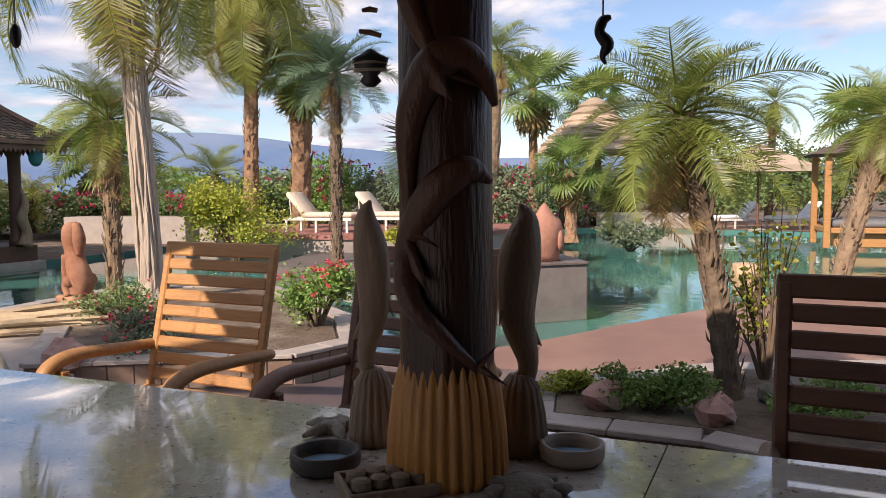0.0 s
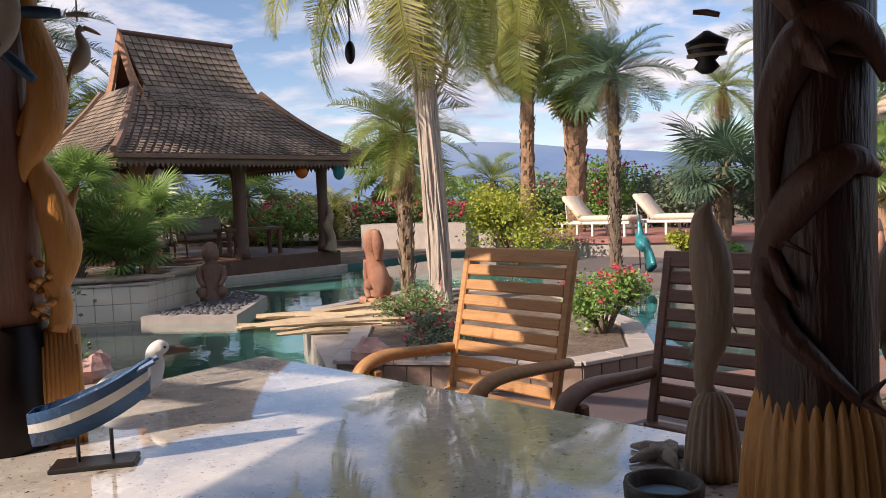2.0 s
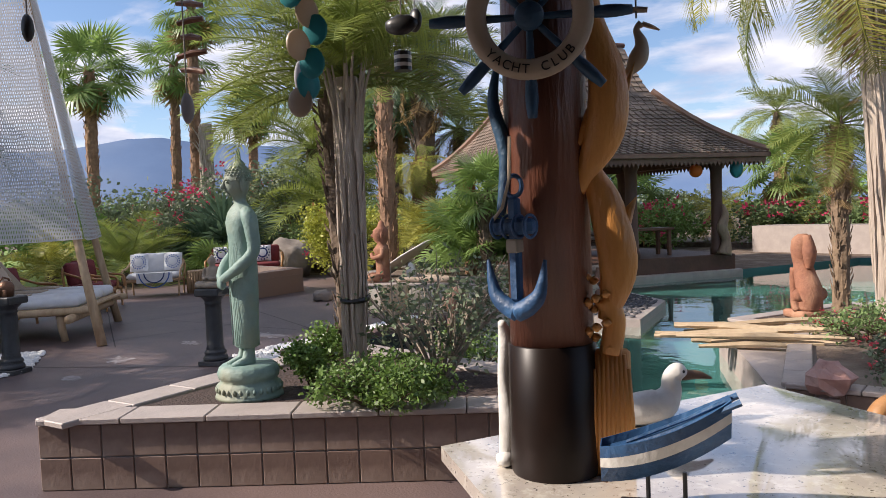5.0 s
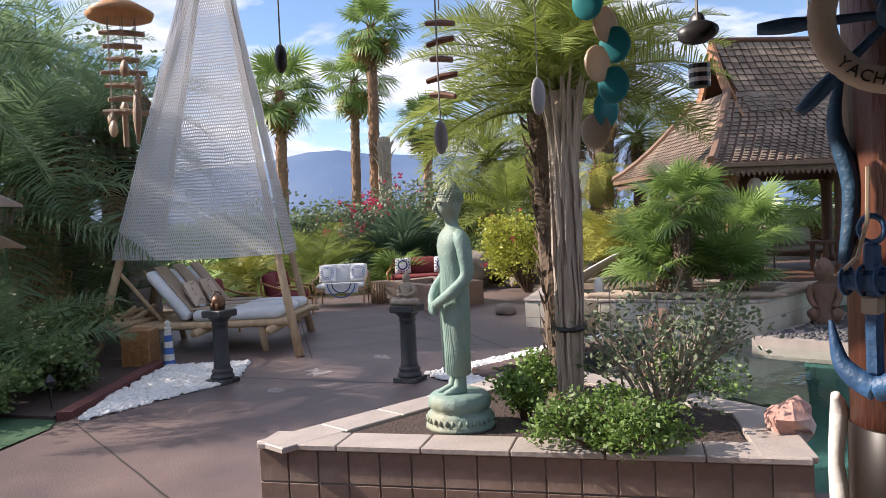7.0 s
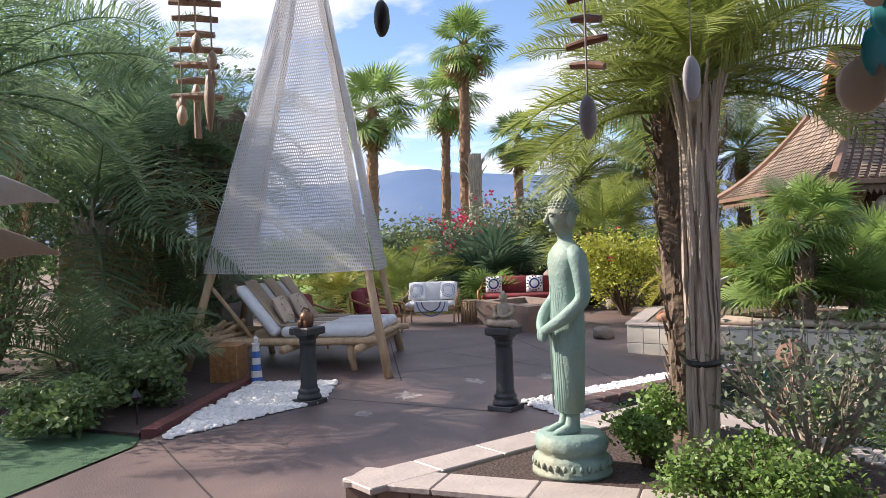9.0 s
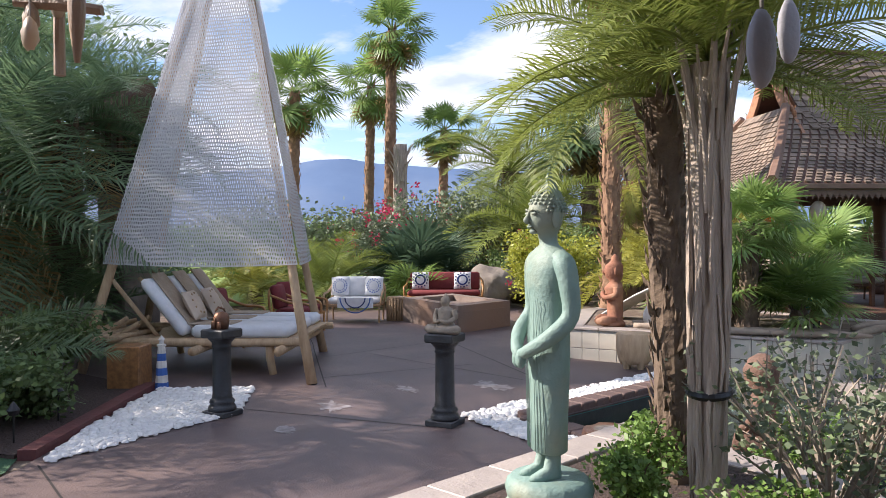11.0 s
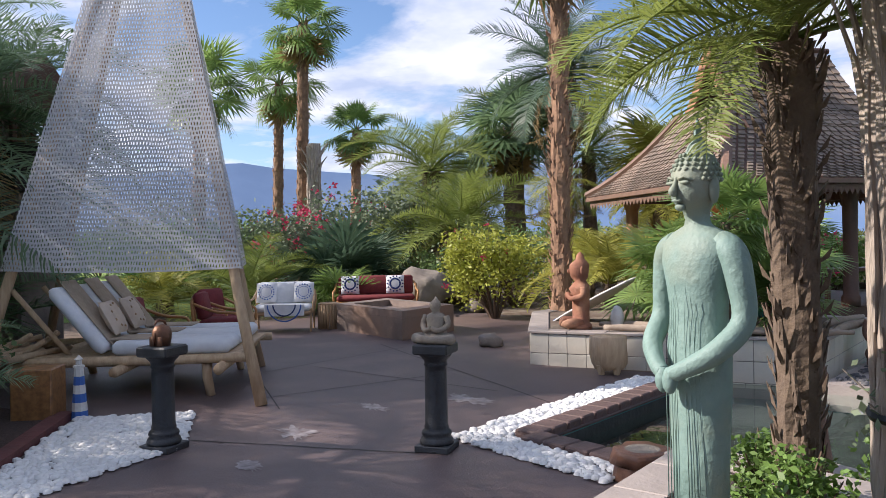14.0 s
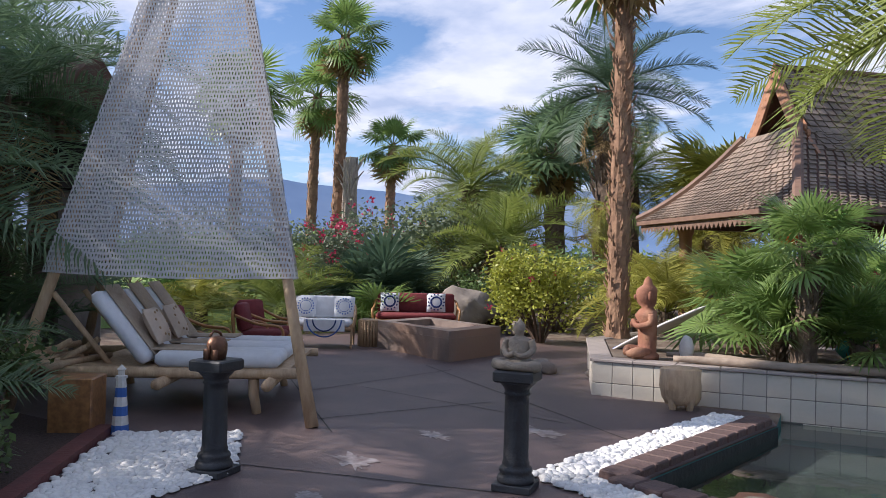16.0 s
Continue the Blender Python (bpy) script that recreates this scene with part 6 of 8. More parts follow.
b = MB()
b.lathe([(0.215, 0), (0.215, 0.02), (0.20, 0.03), (0.205, 0.085), (0.185, 0.10), (0.175, 0.115), (0.19, 0.13), (0.198, 0.16), (0.188, 0.195), (0.165, 0.215), (0.0, 0.22)], 48, ribs=16, depth=0.03, sx=1.22, sy=1.05)
for s in (-1, 1):
    loft(b, [(s * 0.055, -0.05, 0.215, 0.042, 0.085), (s * 0.055, -0.045, 0.235, 0.042, 0.08), (s * 0.05, -0.01, 0.262, 0.034, 0.045), (s * 0.048, 0.0, 0.33, 0.034, 0.036), (s * 0.045, 0, 0.40, 0.05, 0.05)], 14)
secs = [(0, 0, 0.325, 0.095, 0.07), (0, 0, 0.335, 0.112, 0.082), (0, 0, 0.5, 0.118, 0.084), (0, 0, 0.7, 0.132, 0.09), (0, 0, 0.85, 0.135, 0.092), (0, 0, 0.97, 0.12, 0.082), (0, -0.004, 1.06, 0.132, 0.088), (0, -0.006, 1.14, 0.155, 0.092), (0, 0, 1.20, 0.16, 0.08), (0, 0.004, 1.235, 0.12, 0.062), (0, 0.004, 1.26, 0.055, 0.045), (0, 0, 1.285, 0.042, 0.042), (0, -0.004, 1.31, 0.041, 0.043), (0, -0.012, 1.325, 0.05, 0.056), (0, -0.016, 1.35, 0.06, 0.07), (0, -0.012, 1.39, 0.066, 0.077), (0, -0.006, 1.43, 0.066, 0.075), (0, 0.002, 1.465, 0.056, 0.06), (0, 0.006, 1.482, 0.046, 0.048), (0, 0.006, 1.492, 0.036, 0.037), (0, 0.006, 1.508, 0.032, 0.032), (0, 0.006, 1.52, 0.022, 0.022), (0, 0.006, 1.528, 0.013, 0.013), (0, 0.006, 1.555, 0.012, 0.012), (0, 0.006, 1.595, 0.002, 0.002)]
loft(b, secs, 28)
for s in (-1, 1):
    smooth_tube(b, [(s * 0.105, 0.0, 1.2), (s * 0.158, 0.006, 1.165), (s * 0.186, 0.012, 1.08), (s * 0.20, 0.01, 0.95), (s * 0.165, -0.075, 0.86), (s * 0.075, -0.135, 0.80), (s * 0.02 - 0.005, -0.15, 0.775)], [0.045, 0.053, 0.048, 0.042, 0.038, 0.03, 0.026], 5, 14)
    b.blob((s * 0.067, 0.0, 1.375), (0.012, 0.02, 0.045), 8, 6, 0)
    b.blob((s * 0.018 - 0.005, -0.155, 0.755), (0.03, 0.026, 0.045), 10, 6, 0.1)
    # brow, eye and lip relief
    b.blob((s * 0.028, -0.082, 1.395), (0.02, 0.008, 0.006), 8, 5, 0)
    b.tube([(s * 0.008, -0.088, 1.405), (s * 0.03, -0.086, 1.412), (s * 0.052, -0.07, 1.40)], 0.004, 6)
    for k in range(4):
        x = s * (0.03 + 0.022 * k)
        b.tube([(x, -0.088 + 0.012 * k, 1.15 - 0.02 * k), (x * 0.75, -0.092 + 0.006 * k, 0.95), (x * 0.9, -0.093 + 0.004 * k, 0.7), (x, -0.086 + 0.006 * k, 0.34)], [0.0006, 0.001, 0.0014, 0.0022], 6)
smooth_tube(b, [(0, -0.085, 1.41), (0, -0.094, 1.385), (0, -0.102, 1.367), (0, -0.088, 1.357)], [0.006, 0.008, 0.013, 0.006], 4, 8)
b.blob((0, -0.086, 1.342), (0.022, 0.008, 0.006), 8, 5, 0)
b.blob((0, -0.072, 1.322), (0.02, 0.014, 0.012), 8, 5, 0)
for lat in range(6):
    zc = 1.405 + 0.015 * lat
    rr = 0.071 - 0.0023 * lat * lat / 2
    k = int(27 - 2.6 * lat)
    for i in range(k):
        a = 2 * math.pi * (i + 0.5 * (lat % 2)) / k
        if math.sin(a) < -0.55 and lat < 2:
            continue
        b.blob((rr * math.cos(a), rr * 1.1 * math.sin(a) - 0.004, zc), (0.0072, 0.0072, 0.0072), 6, 4, 0)
for i in range(30):
    a = 2 * math.pi * i / 30
    b.blob((0.25 * math.cos(a), 0.215 * math.sin(a), 0.06), (0.014, 0.014, 0.02), 6, 4, 0)
swell_head(b)
solid("standing_statue", b, M_BRONZE, "tall verdigris standing statue with folded hands in the planter", "statue", smooth=True, m=pose(-5.44, 3.31, 0.405, 0, 0, -4) @ Matrix.Diagonal((0.84, 0.92, 0.965, 1)))

# ---- pedestals ----


def pedestal(x, y, label):
    t = thing("pedestal", at(x, y, 0, 38), label, "pedestal", "black pedestals")
    part("plinth", MB().box((0, 0, 0.025), (0.27, 0.27, 0.05), None, 0.006), M_BLACK, t)
    part("shaft", MB().lathe([(0.125, 0.05), (0.132, 0.07), (0.122, 0.095), (0.108, 0.11), (0.118, 0.13), (0.11, 0.15), (0.092, 0.165), (0.096, 0.18), (0.088, 0.2), (0.085, 0.6), (0.083, 0.64), (0.094, 0.65), (0.086, 0.665), (0.092, 0.69), (0.125, 0.725), (0.13, 0.735)], 36, ribs=0), M_BLACK, t, smooth=True)
    part("capital", MB().box((0, 0, 0.775), (0.28, 0.28, 0.08), None, 0.012), M_BLACK, t)


pedestal(-10.03, 2.64, "black painted plaster pedestal carrying a copper helmet")
pedestal(-8.77, 4.37, "black painted plaster pedestal carrying a seated stone figure")
b = MB()
loft(b, [(0, 0, 0, 0.062, 0.062), (0, 0, 0.06, 0.07, 0.075), (0, 0, 0.11, 0.07, 0.078), (0, 0, 0.15, 0.05, 0.06), (0, 0, 0.165, 0.01, 0.02)], 20)
b.tube([(0, 0.07, 0.10), (0, 0.03, 0.185), (0, -0.04, 0.205), (0, -0.08, 0.165)], [0.006, 0.011, 0.011, 0.006], 8)
for s in (-1, 1):
    b.box((s * 0.036, -0.068, 0.035), (0.05, 0.02, 0.08), None, 0.006)
b.box((0, -0.08, 0.075), (0.014, 0.016, 0.06), None, 0.003)
solid("helmet_figure", b, M_COPPER, "aged copper crested helmet figure on the pedestal", "figure", smooth=True, m=at(-10.03, 2.64, 0.815, 35))
b = MB()
loft(b, [(0, 0.0, 0, 0.15, 0.10), (0, 0, 0.03, 0.15, 0.10), (0, 0.01, 0.06, 0.10, 0.075), (0, 0.02, 0.12, 0.07, 0.052), (0, 0.02, 0.18, 0.082, 0.055), (0, 0.02, 0.215, 0.07, 0.045), (0, 0.02, 0.232, 0.03, 0.03), (0, 0.015, 0.245, 0.03, 0.032), (0, 0.01, 0.275, 0.042, 0.046), (0, 0.015, 0.31, 0.038, 0.042), (0, 0.02, 0.33, 0.018, 0.02), (0, 0.02, 0.352, 0.004, 0.004)], 20)
for s in (-1, 1):
    smooth_tube(b, [(s * 0.085, 0.02, 0.205), (s * 0.105, 0.01, 0.14), (s * 0.06, -0.05, 0.10), (0.0, -0.065, 0.12)], [0.026, 0.024, 0.02, 0.016], 4, 10)
    smooth_tube(b, [(s * 0.06, 0.03, 0.035), (s * 0.15, -0.03, 0.035), (s * 0.06, -0.10, 0.035), (-s * 0.06, -0.10, 0.03)], [0.04, 0.04, 0.032, 0.022], 4, 10)
solid("seated_figure", b, M_STONEB, "grey stone seated meditating figure on the pedestal", "statue", smooth=True, m=at(-8.77, 4.37, 0.815, 30))

# ---- rope-net daybed ----
FL, FR, BR, BL, APEX = Vector((-13.1, 1.42, 0)), Vector((-11.16, 3.82, 0)), Vector((-13.6, 4.66, 0)), Vector((-15.5, 2.3, 0)), Vector((-13.0, 3.26, 6.4))
db = thing("canopy_frame", Matrix(), "tall peeled-log tripod frame draped with grey crochet net", "canopy")
for p in (FL, FR, BR, BL):
    q = [p.lerp(APEX, t) for t in (0, 0.15, 0.4, 0.7, 1.03)]
    part("pole", MB().tube([v + Vector((0.02 * math.sin(5 * i), 0.02 * math.cos(4 * i), 0)) if i else v for i, v in enumerate(q)], [0.062, 0.056, 0.05, 0.045, 0.035], 10, True, None, 0.15), M_LOG, db, smooth=True)


def net_face(a, c, z0, nm):
    """One hanging side of the net between two poles, with UVs in metres."""
    n, k = 24, 18
    me = bpy.data.meshes.new(nm)
    vs, uvs = [], []
    t0 = z0 / APEX.z
    outw = ((a + c) / 2 - Vector((APEX.x, APEX.y, 0))).normalized()
    for j in range(n + 1):
        t = t0 + (0.985 - t0) * j / n
        p, q = a.lerp(APEX, t), c.lerp(APEX, t)
        side_ = (q - p).normalized() * 0.1
        p, q = p - side_, q + side_
        w = (q - p).length
        for i in range(k + 1):
            f = i / k
            sag = -0.05 * math.sin(math.pi * f) * (1 - j / n) + 0.02 * noise.noise(Vector((f * 4, j * 0.4, a.x)))
            v = p.lerp(q, f) + outw * (0.085 + sag) + Vector((0, 0, -0.035 * math.sin(math.pi * f) if j == 0 else 0))
            vs.append(v)
            uvs.append(((f - 0.5) * w, t * APEX.z))
    fs = [(j * (k + 1) + i, j * (k + 1) + i + 1, (j + 1) * (k + 1) + i + 1, (j + 1) * (k + 1) + i) for j in range(n) for i in range(k)]
    me.from_pydata(vs, [], fs)
    lay = me.uv_layers.new(name="metres")
    for lp in me.loops:
        lay.data[lp.index].uv = uvs[lp.vertex_index]
    me.materials.append(M_NET)
    me.shade_smooth()
    return part(nm, me, None, db, "grey crocheted cotton net")


net_face(FL, FR, 1.36, "net")
net_face(FR, BR, 1.36, "net")
net_face(BL, FL, 1.36, "net")
A, B, C, D = Vector((-12.85, 1.72, 0)), Vector((-11.78, 3.72, 0)), Vector((-13.5, 4.62, 0)), Vector((-14.55, 2.62, 0))
ux, uy = (B - A).normalized(), (D - A).normalized()
bed_m = Matrix(((ux.x, uy.x, 0, A.x), (ux.y, uy.y, 0, A.y), (0, 0, 1, 0), (0, 0, 0, 1)))
LX, LY = (B - A).length, (D - A).length
dy = thing("daybed", bed_m, "rustic log daybed with white mattresses and beige throw", "daybed")
for y in (0.05, LY - 0.05):
    part("rail", MB().tube([(-0.5, y, 0.39), (0.6, y + 0.02, 0.40), (1.5, y - 0.02, 0.4), (LX + 0.15, y, 0.41)], [0.05, 0.055, 0.05, 0.052], 10, True, None, 0.2), M_LOG, dy, smooth=True)
for x in (0.1, LX * 0.5, LX - 0.1):
    part("crossbar", MB().tube([(x, -0.2, 0.32), (x, LY + 0.15, 0.32)], 0.055, 10, True, None, 0.2), M_LOG, dy, smooth=True)
for x, y in ((LX - 0.28, 0.1), (LX - 0.28, LY - 0.1), (0.15, 0.1), (0.15, LY - 0.1)):
    part("leg", MB().tube([(x + 0.04, y, 0), (x, y, 0.2), (x, y, 0.38)], [0.045, 0.05, 0.055], 10, True, None, 0.15), M_LOG, dy, smooth=True)
part("platform", MB().box((LX / 2 + 0.15, LY / 2, 0.44), (LX - 0.15, LY - 0.1, 0.03)), M_LOG, dy)
for y in (0.33, 1.02, 1.7):
    w = 0.62
    if y > 1.2:
        w = 0.5
    part("mattress", MB().box((LX / 2 + 0.5, y * LY / 2.0, 0.53), (LX - 1.05, w * LY / 2.05, 0.15), None, 0.04), M_WHITE, dy, "white mattress", True)
    part("backrest", MB().box((0, 0, 0), (0.85, w * LY / 2.05, 0.13), pose(0.68, y * LY / 2.0, 0.83, 0, 52, 0), 0.04), M_WHITE, dy, "raised white back cushion", True)
    part("throw", MB().box((0, 0, 0), (0.9, 0.42 * LY / 2.0, 0.02), pose(0.74, y * LY / 2.0 + 0.06, 0.885, 0, 52, 0), 0.008), M_BEIGE, dy, "beige woven throw", True)
    part("throw", MB().box((1.15, y * LY / 2.0 + 0.06, 0.612), (0.7, 0.42 * LY / 2.0, 0.02), None, 0.008), M_BEIGE, dy, "beige woven throw", True)
for k in range(3):
    part("stay", MB().tube([(-0.05, 0.25 + 0.75 * k, 1.15), (0.55, 0.25 + 0.75 * k, 0.42)], 0.03, 8, True, None, 0.2), M_LOG, dy, smooth=True)
for k in range(9):
    part("branch", MB().tube([(-0.75 + 0.1 * k, -0.15 + 0.22 * (k % 4), 0.35 + 0.05 * (k % 3)), (0.0 + 0.05 * k, 0.2 + 0.2 * (k % 3), 0.5 + 0.06 * (k % 4))], [0.05, 0.03], 8, True, None, 0.25), M_LOG, dy, smooth=True)


def pillow(m, w, h, material, label, rings=(), dots=None):
    t = thing("pillow", m, label, "pillow")
    b, n = MB(), 8
    vs = []
    for s in (-1, 1):
        for j in range(n + 1):
            for i in range(n + 1):
                u, v = 2 * i / n - 1, 2 * j / n - 1
                q = (1 - abs(u) ** 2.6) * (1 - abs(v) ** 2.6)
                vs.append((u * w / 2 * (1 - 0.05 * (1 - abs(v))), s * 0.075 * q ** 0.5, v * h / 2 * (1 - 0.05 * (1 - abs(u)))))
    N = (n + 1) ** 2
    fs = []
    for j in range(n):
        for i in range(n):
            a = j * (n + 1) + i
            fs += [(a, a + 1, a + n + 2, a + n + 1), (N + a, N + a + n + 1, N + a + n + 2, N + a + 1)]
    b.add(vs, fs)
    part("cover", b, material, t, smooth=True)
    for R, r, mt in rings:
        part("printed_ring", MB().ring((0, 0, 0), R, r, 28, 6, pose(0, -0.062, 0, 90, 0, 0), 0.6), mt, t)
    if dots:
        R, k, s, mt = dots
        b = MB()
        for i in range(k):
            a = 2 * math.pi * i / k
            b.blob((R * math.cos(a), -0.058, R * math.sin(a)), (s, 0.012, s), 8, 5, 0)
        part("printed_dots", b, mt, t)
    return t


for k, y in enumerate((0.35, 1.0)):
    pillow(bed_m @ pose(0.92, y + 0.1, 0.83, -28, 0, 90), 0.42, 0.4, M_CREAM, "cream pillow with embroidered eye motif on the daybed", ((0.05, 0.012, M_TEALG), (0.09, 0.01, M_WICKER)), (0.14, 9, 0.016, M_WICKER))
# cube and lighthouse beside
t = thing("burl_cube", at(-11.82, 1.92, 0, 64), "glossy brown burl-wood cube table", "side table")
part("body", MB().box((0, 0, 0.245), (0.36, 0.36, 0.49), None, 0.01), M_BURL, t)
t = thing("lighthouse_figure", at(-11.62, 2.24, 0), "blue and white striped wooden lighthouse", "lighthouse figure")
for i in range(6):
    part("band", MB().lathe([(0.075 - 0.006 * i, 0.08 * i), (0.075 - 0.006 * (i + 1), 0.08 * (i + 1))], 8), M_WPAINT if i % 2 else M_SKYB, t, "white band" if i % 2 else "blue band")
part("lantern", MB().lathe([(0.05, 0.48), (0.05, 0.5), (0.028, 0.505), (0.028, 0.55), (0.04, 0.555), (0.0, 0.6)], 8), M_WPAINT, t)
# lantern house on a stone pier
t = thing("lantern_house", at(-16.3, 2.15, 0, 30), "dark wooden lantern house on a stone pier", "lantern house")
part("pier", MB().box((0, 0, 1.2), (0.7, 0.7, 2.4), None, 0.03), M_ROCK, t, "stacked stone pier")
part("box", MB().box((0, 0, 2.72), (0.95, 0.95, 0.65), None, 0.02), M_BLACKW, t)
for i in (-1, 0, 1):
    for j in (-1, 1):
        part("post", MB().box((0.32 * i, 0.36 * j, 3.3), (0.07, 0.07, 0.55), None, 0.008), M_TEAKD, t)
part("gable_roof", MB().prism([(-0.62, 0), (0.62, 0), (0, 0.75)], -0.55, 0.55, pose(0, 0, 3.55, 90, 0, 90)), M_PAVD, t)

# ---- fire pit and seats ----
F0, F1, F2 = Vector((-14.66, 7.4, 0)), Vector((-16.93, 7.28, 0)), Vector((-15.24, 8.78, 0))
fpoly = [F0, F2, F2 + (F1 - F0), F1]
fp = thing("fire_pit", Matrix(), "square slate-clad fire pit with sunken top", "fire pit")
part("body", MB().prism([(p.x, p.y) for p in fpoly], 0, 0.36), M_FIRE, fp)
ctr = sum(fpoly, Vector()) / 4
for i in range(4):
    a, c = fpoly[i], fpoly[(i + 1) % 4]
    ai, ci = a.lerp(ctr, 0.3), c.lerp(ctr, 0.3)
    part("rim", MB().prism([(p.x, p.y) for p in (a, c, ci, ai)], 0.362, 0.48), M_FIRE, fp)


def sofa(m, W, frame_m, cushion, label, group="", throw=False):
    t = thing("garden_sofa", m, label, "sofa", group)
    for sx in (-1, 1):
        for y in (-0.33, 0.33):
            part("leg", MB().tube([(sx * (W / 2 - 0.04), y, 0), (sx * (W / 2 - 0.03), y * 0.95, 0.36)], 0.02, 8), frame_m, t)
        part("arm", MB().tube(curve_pts([(sx * W / 2, -0.36, 0.36), (sx * (W / 2 + 0.02), -0.33, 0.56), (sx * W / 2, 0.0, 0.6), (sx * (W / 2 - 0.02), 0.34, 0.72)], 4), 0.022, 8), frame_m, t, smooth=True)
    part("seat_frame", MB().box((0, 0, 0.34), (W - 0.04, 0.68, 0.06), None, 0.02), frame_m, t)
    part("seat_cushion", MB().box((0, -0.03, 0.43), (W - 0.1, 0.62, 0.12), None, 0.04), cushion, t, smooth=True)
    part("back_frame", MB().tube(curve_pts([(-W / 2 + 0.02, 0.34, 0.36), (-W / 2 + 0.05, 0.38, 0.74), (0, 0.4, 0.82), (W / 2 - 0.05, 0.38, 0.74), (W / 2 - 0.02, 0.34, 0.36)], 5), 0.022, 8), frame_m, t, smooth=True)
    part("back_cushion", MB().box((0, 0, 0), (W - 0.12, 0.12, 0.42), pose(0, 0.29, 0.68, -12, 0, 0), 0.04), cushion, t, smooth=True)
    if throw:
        part("throw", MB().box((0.05, -0.355, 0.40), (0.72, 0.025, 0.22), None, 0.01), M_WHITE, t, "patterned white and blue throw")
        part("fringe", MB().ring((0, 0, 0), 0.3, 0.012, 24, 6, pose(0.05, -0.372, 0.5, 90, 0, 0), 0.5, (math.pi, 2 * math.pi)), M_SKYB, t)
        part("fringe", MB().ring((0, 0, 0), 0.2, 0.012, 24, 6, pose(0.05, -0.372, 0.5, 90, 0, 0), 0.5, (math.pi, 2 * math.pi)), M_NAVY, t)
    return t


S1 = at(-17.45, 6.45, 0, 62)
sofa(S1, 1.12, M_WICKER, M_WHITE, "white-cushioned wicker loveseat with blue medallion pillows", throw=True)
for x in (-0.33, 0.36):
    pillow(S1 @ pose(x, 0.13, 0.70, -14, 0, 0), 0.38, 0.38, M_WHITE, "white pillow with blue medallion print", ((0.05, 0.014, M_NAVY), (0.095, 0.012, M_SKYB)), (0.14, 18, 0.014, M_SKYB))
S2 = at(-18.55, 8.95, 0, 62)
sofa(S2, 1.75, M_TEAK, M_RED, "teak garden sofa with maroon cushions")
for x in (-0.55, 0.42):
    pillow(S2 @ pose(x, 0.1, 0.70, -14, 0, 0), 0.4, 0.4, M_WHITE, "white pillow with navy ring print", ((0.05, 0.018, M_NAVY), (0.105, 0.022, M_NAVY)), (0.165, 14, 0.018, M_NAVY))
for x, y, rz in ((-15.6, 4.75, 150), (-14.95, 3.6, 140), (-16.3, 5.0, 120)):
    sofa(at(x, y, 0, rz), 0.66, M_TEAK, M_RED, "teak lounge armchair with maroon cushions", "red armchairs")
t = thing("bamboo_stool", at(-17.2, 7.25, 0), "round bamboo drum stool", "stool")
st = MB().tube([(0, 0, 0), (0, 0, 0.46)], 0.026, 6).mesh("cane", M_WICKER, True)
for i in range(22):
    part("cane", st, None, t, m=at(0.19 * math.cos(i * 0.2856), 0.19 * math.sin(i * 0.2856), 0))
part("top", MB().lathe([(0.2, 0.455), (0.205, 0.47), (0.19, 0.485)], 24), M_WICKER, t)
b = MB()
b.blob((0, 0, 0.45), (0.75, 0.6, 0.52), 18, 12, 0.35)
solid("boulder", b, M_ROCK, "large grey-brown boulder behind the fire pit", "boulder", smooth=True, m=at(-19.0, 10.35, 0, 30))
for x, y, s in ((-18.0, 11.2, 0.3), (-13.2, 8.1, 0.2), (-12.4, 8.4, 0.16)):
    solid("rock", MB().blob((0, 0, s * 0.4), (s, s * 0.8, s * 0.6), 12, 8, 0.4), M_ROCK, "weathered garden rock beside the path", "rock", smooth=True, m=at(x, y, 0, 40 * x))

# ---- raised bed figures ----
b = MB()
loft(b, [(0, 0, 0, 0.2, 0.16), (0, 0, 0.05, 0.2, 0.16), (0, 0.02, 0.08, 0.13, 0.11), (0, 0.02, 0.25, 0.14, 0.11), (0, 0.02, 0.45, 0.155, 0.115), (0, 0.0, 0.52, 0.19, 0.13), (0, 0.02, 0.58, 0.17, 0.10), (0, 0.02, 0.62, 0.075, 0.07), (0, 0.01, 0.67, 0.10, 0.11), (0, 0, 0.75, 0.115, 0.13), (0, 0.01, 0.84, 0.11, 0.125), (0, 0.02, 0.88, 0.08, 0.085), (0, 0.02, 0.90, 0.06, 0.06), (0, 0.02, 0.96, 0.045, 0.045), (0, 0.02, 1.0, 0.01, 0.01)], 22)
for s in (-1, 1):
    smooth_tube(b, [(s * 0.17, 0.02, 0.54), (s * 0.2, 0.0, 0.44), (s * 0.1, -0.13, 0.40), (0, -0.15, 0.46)], [0.05, 0.045, 0.035, 0.03], 4, 10)
    smooth_tube(b, [(s * 0.1, 0.0, 0.08), (s * 0.17, -0.16, 0.09), (s * 0.05, -0.22, 0.06)], [0.06, 0.06, 0.04], 4, 10)
    b.blob((s * 0.11, 0.02, 0.76), (0.02, 0.03, 0.06), 8, 6, 0)
b.blob((0, -0.125, 0.75), (0.018, 0.03, 0.035), 8, 6, 0)
solid("temple_figure", b, M_RUST, "rust-brown terracotta temple figure on the raised bed", "statue", smooth=True, m=at(-11.28, 8.15, 0.43, -30))
t = thing("surfboard", pose(-11.95, 8.85, 0.5, 0, 0, 30), "blue and white surfboard lying on the raised bed", "surfboard")
loft_b = MB()
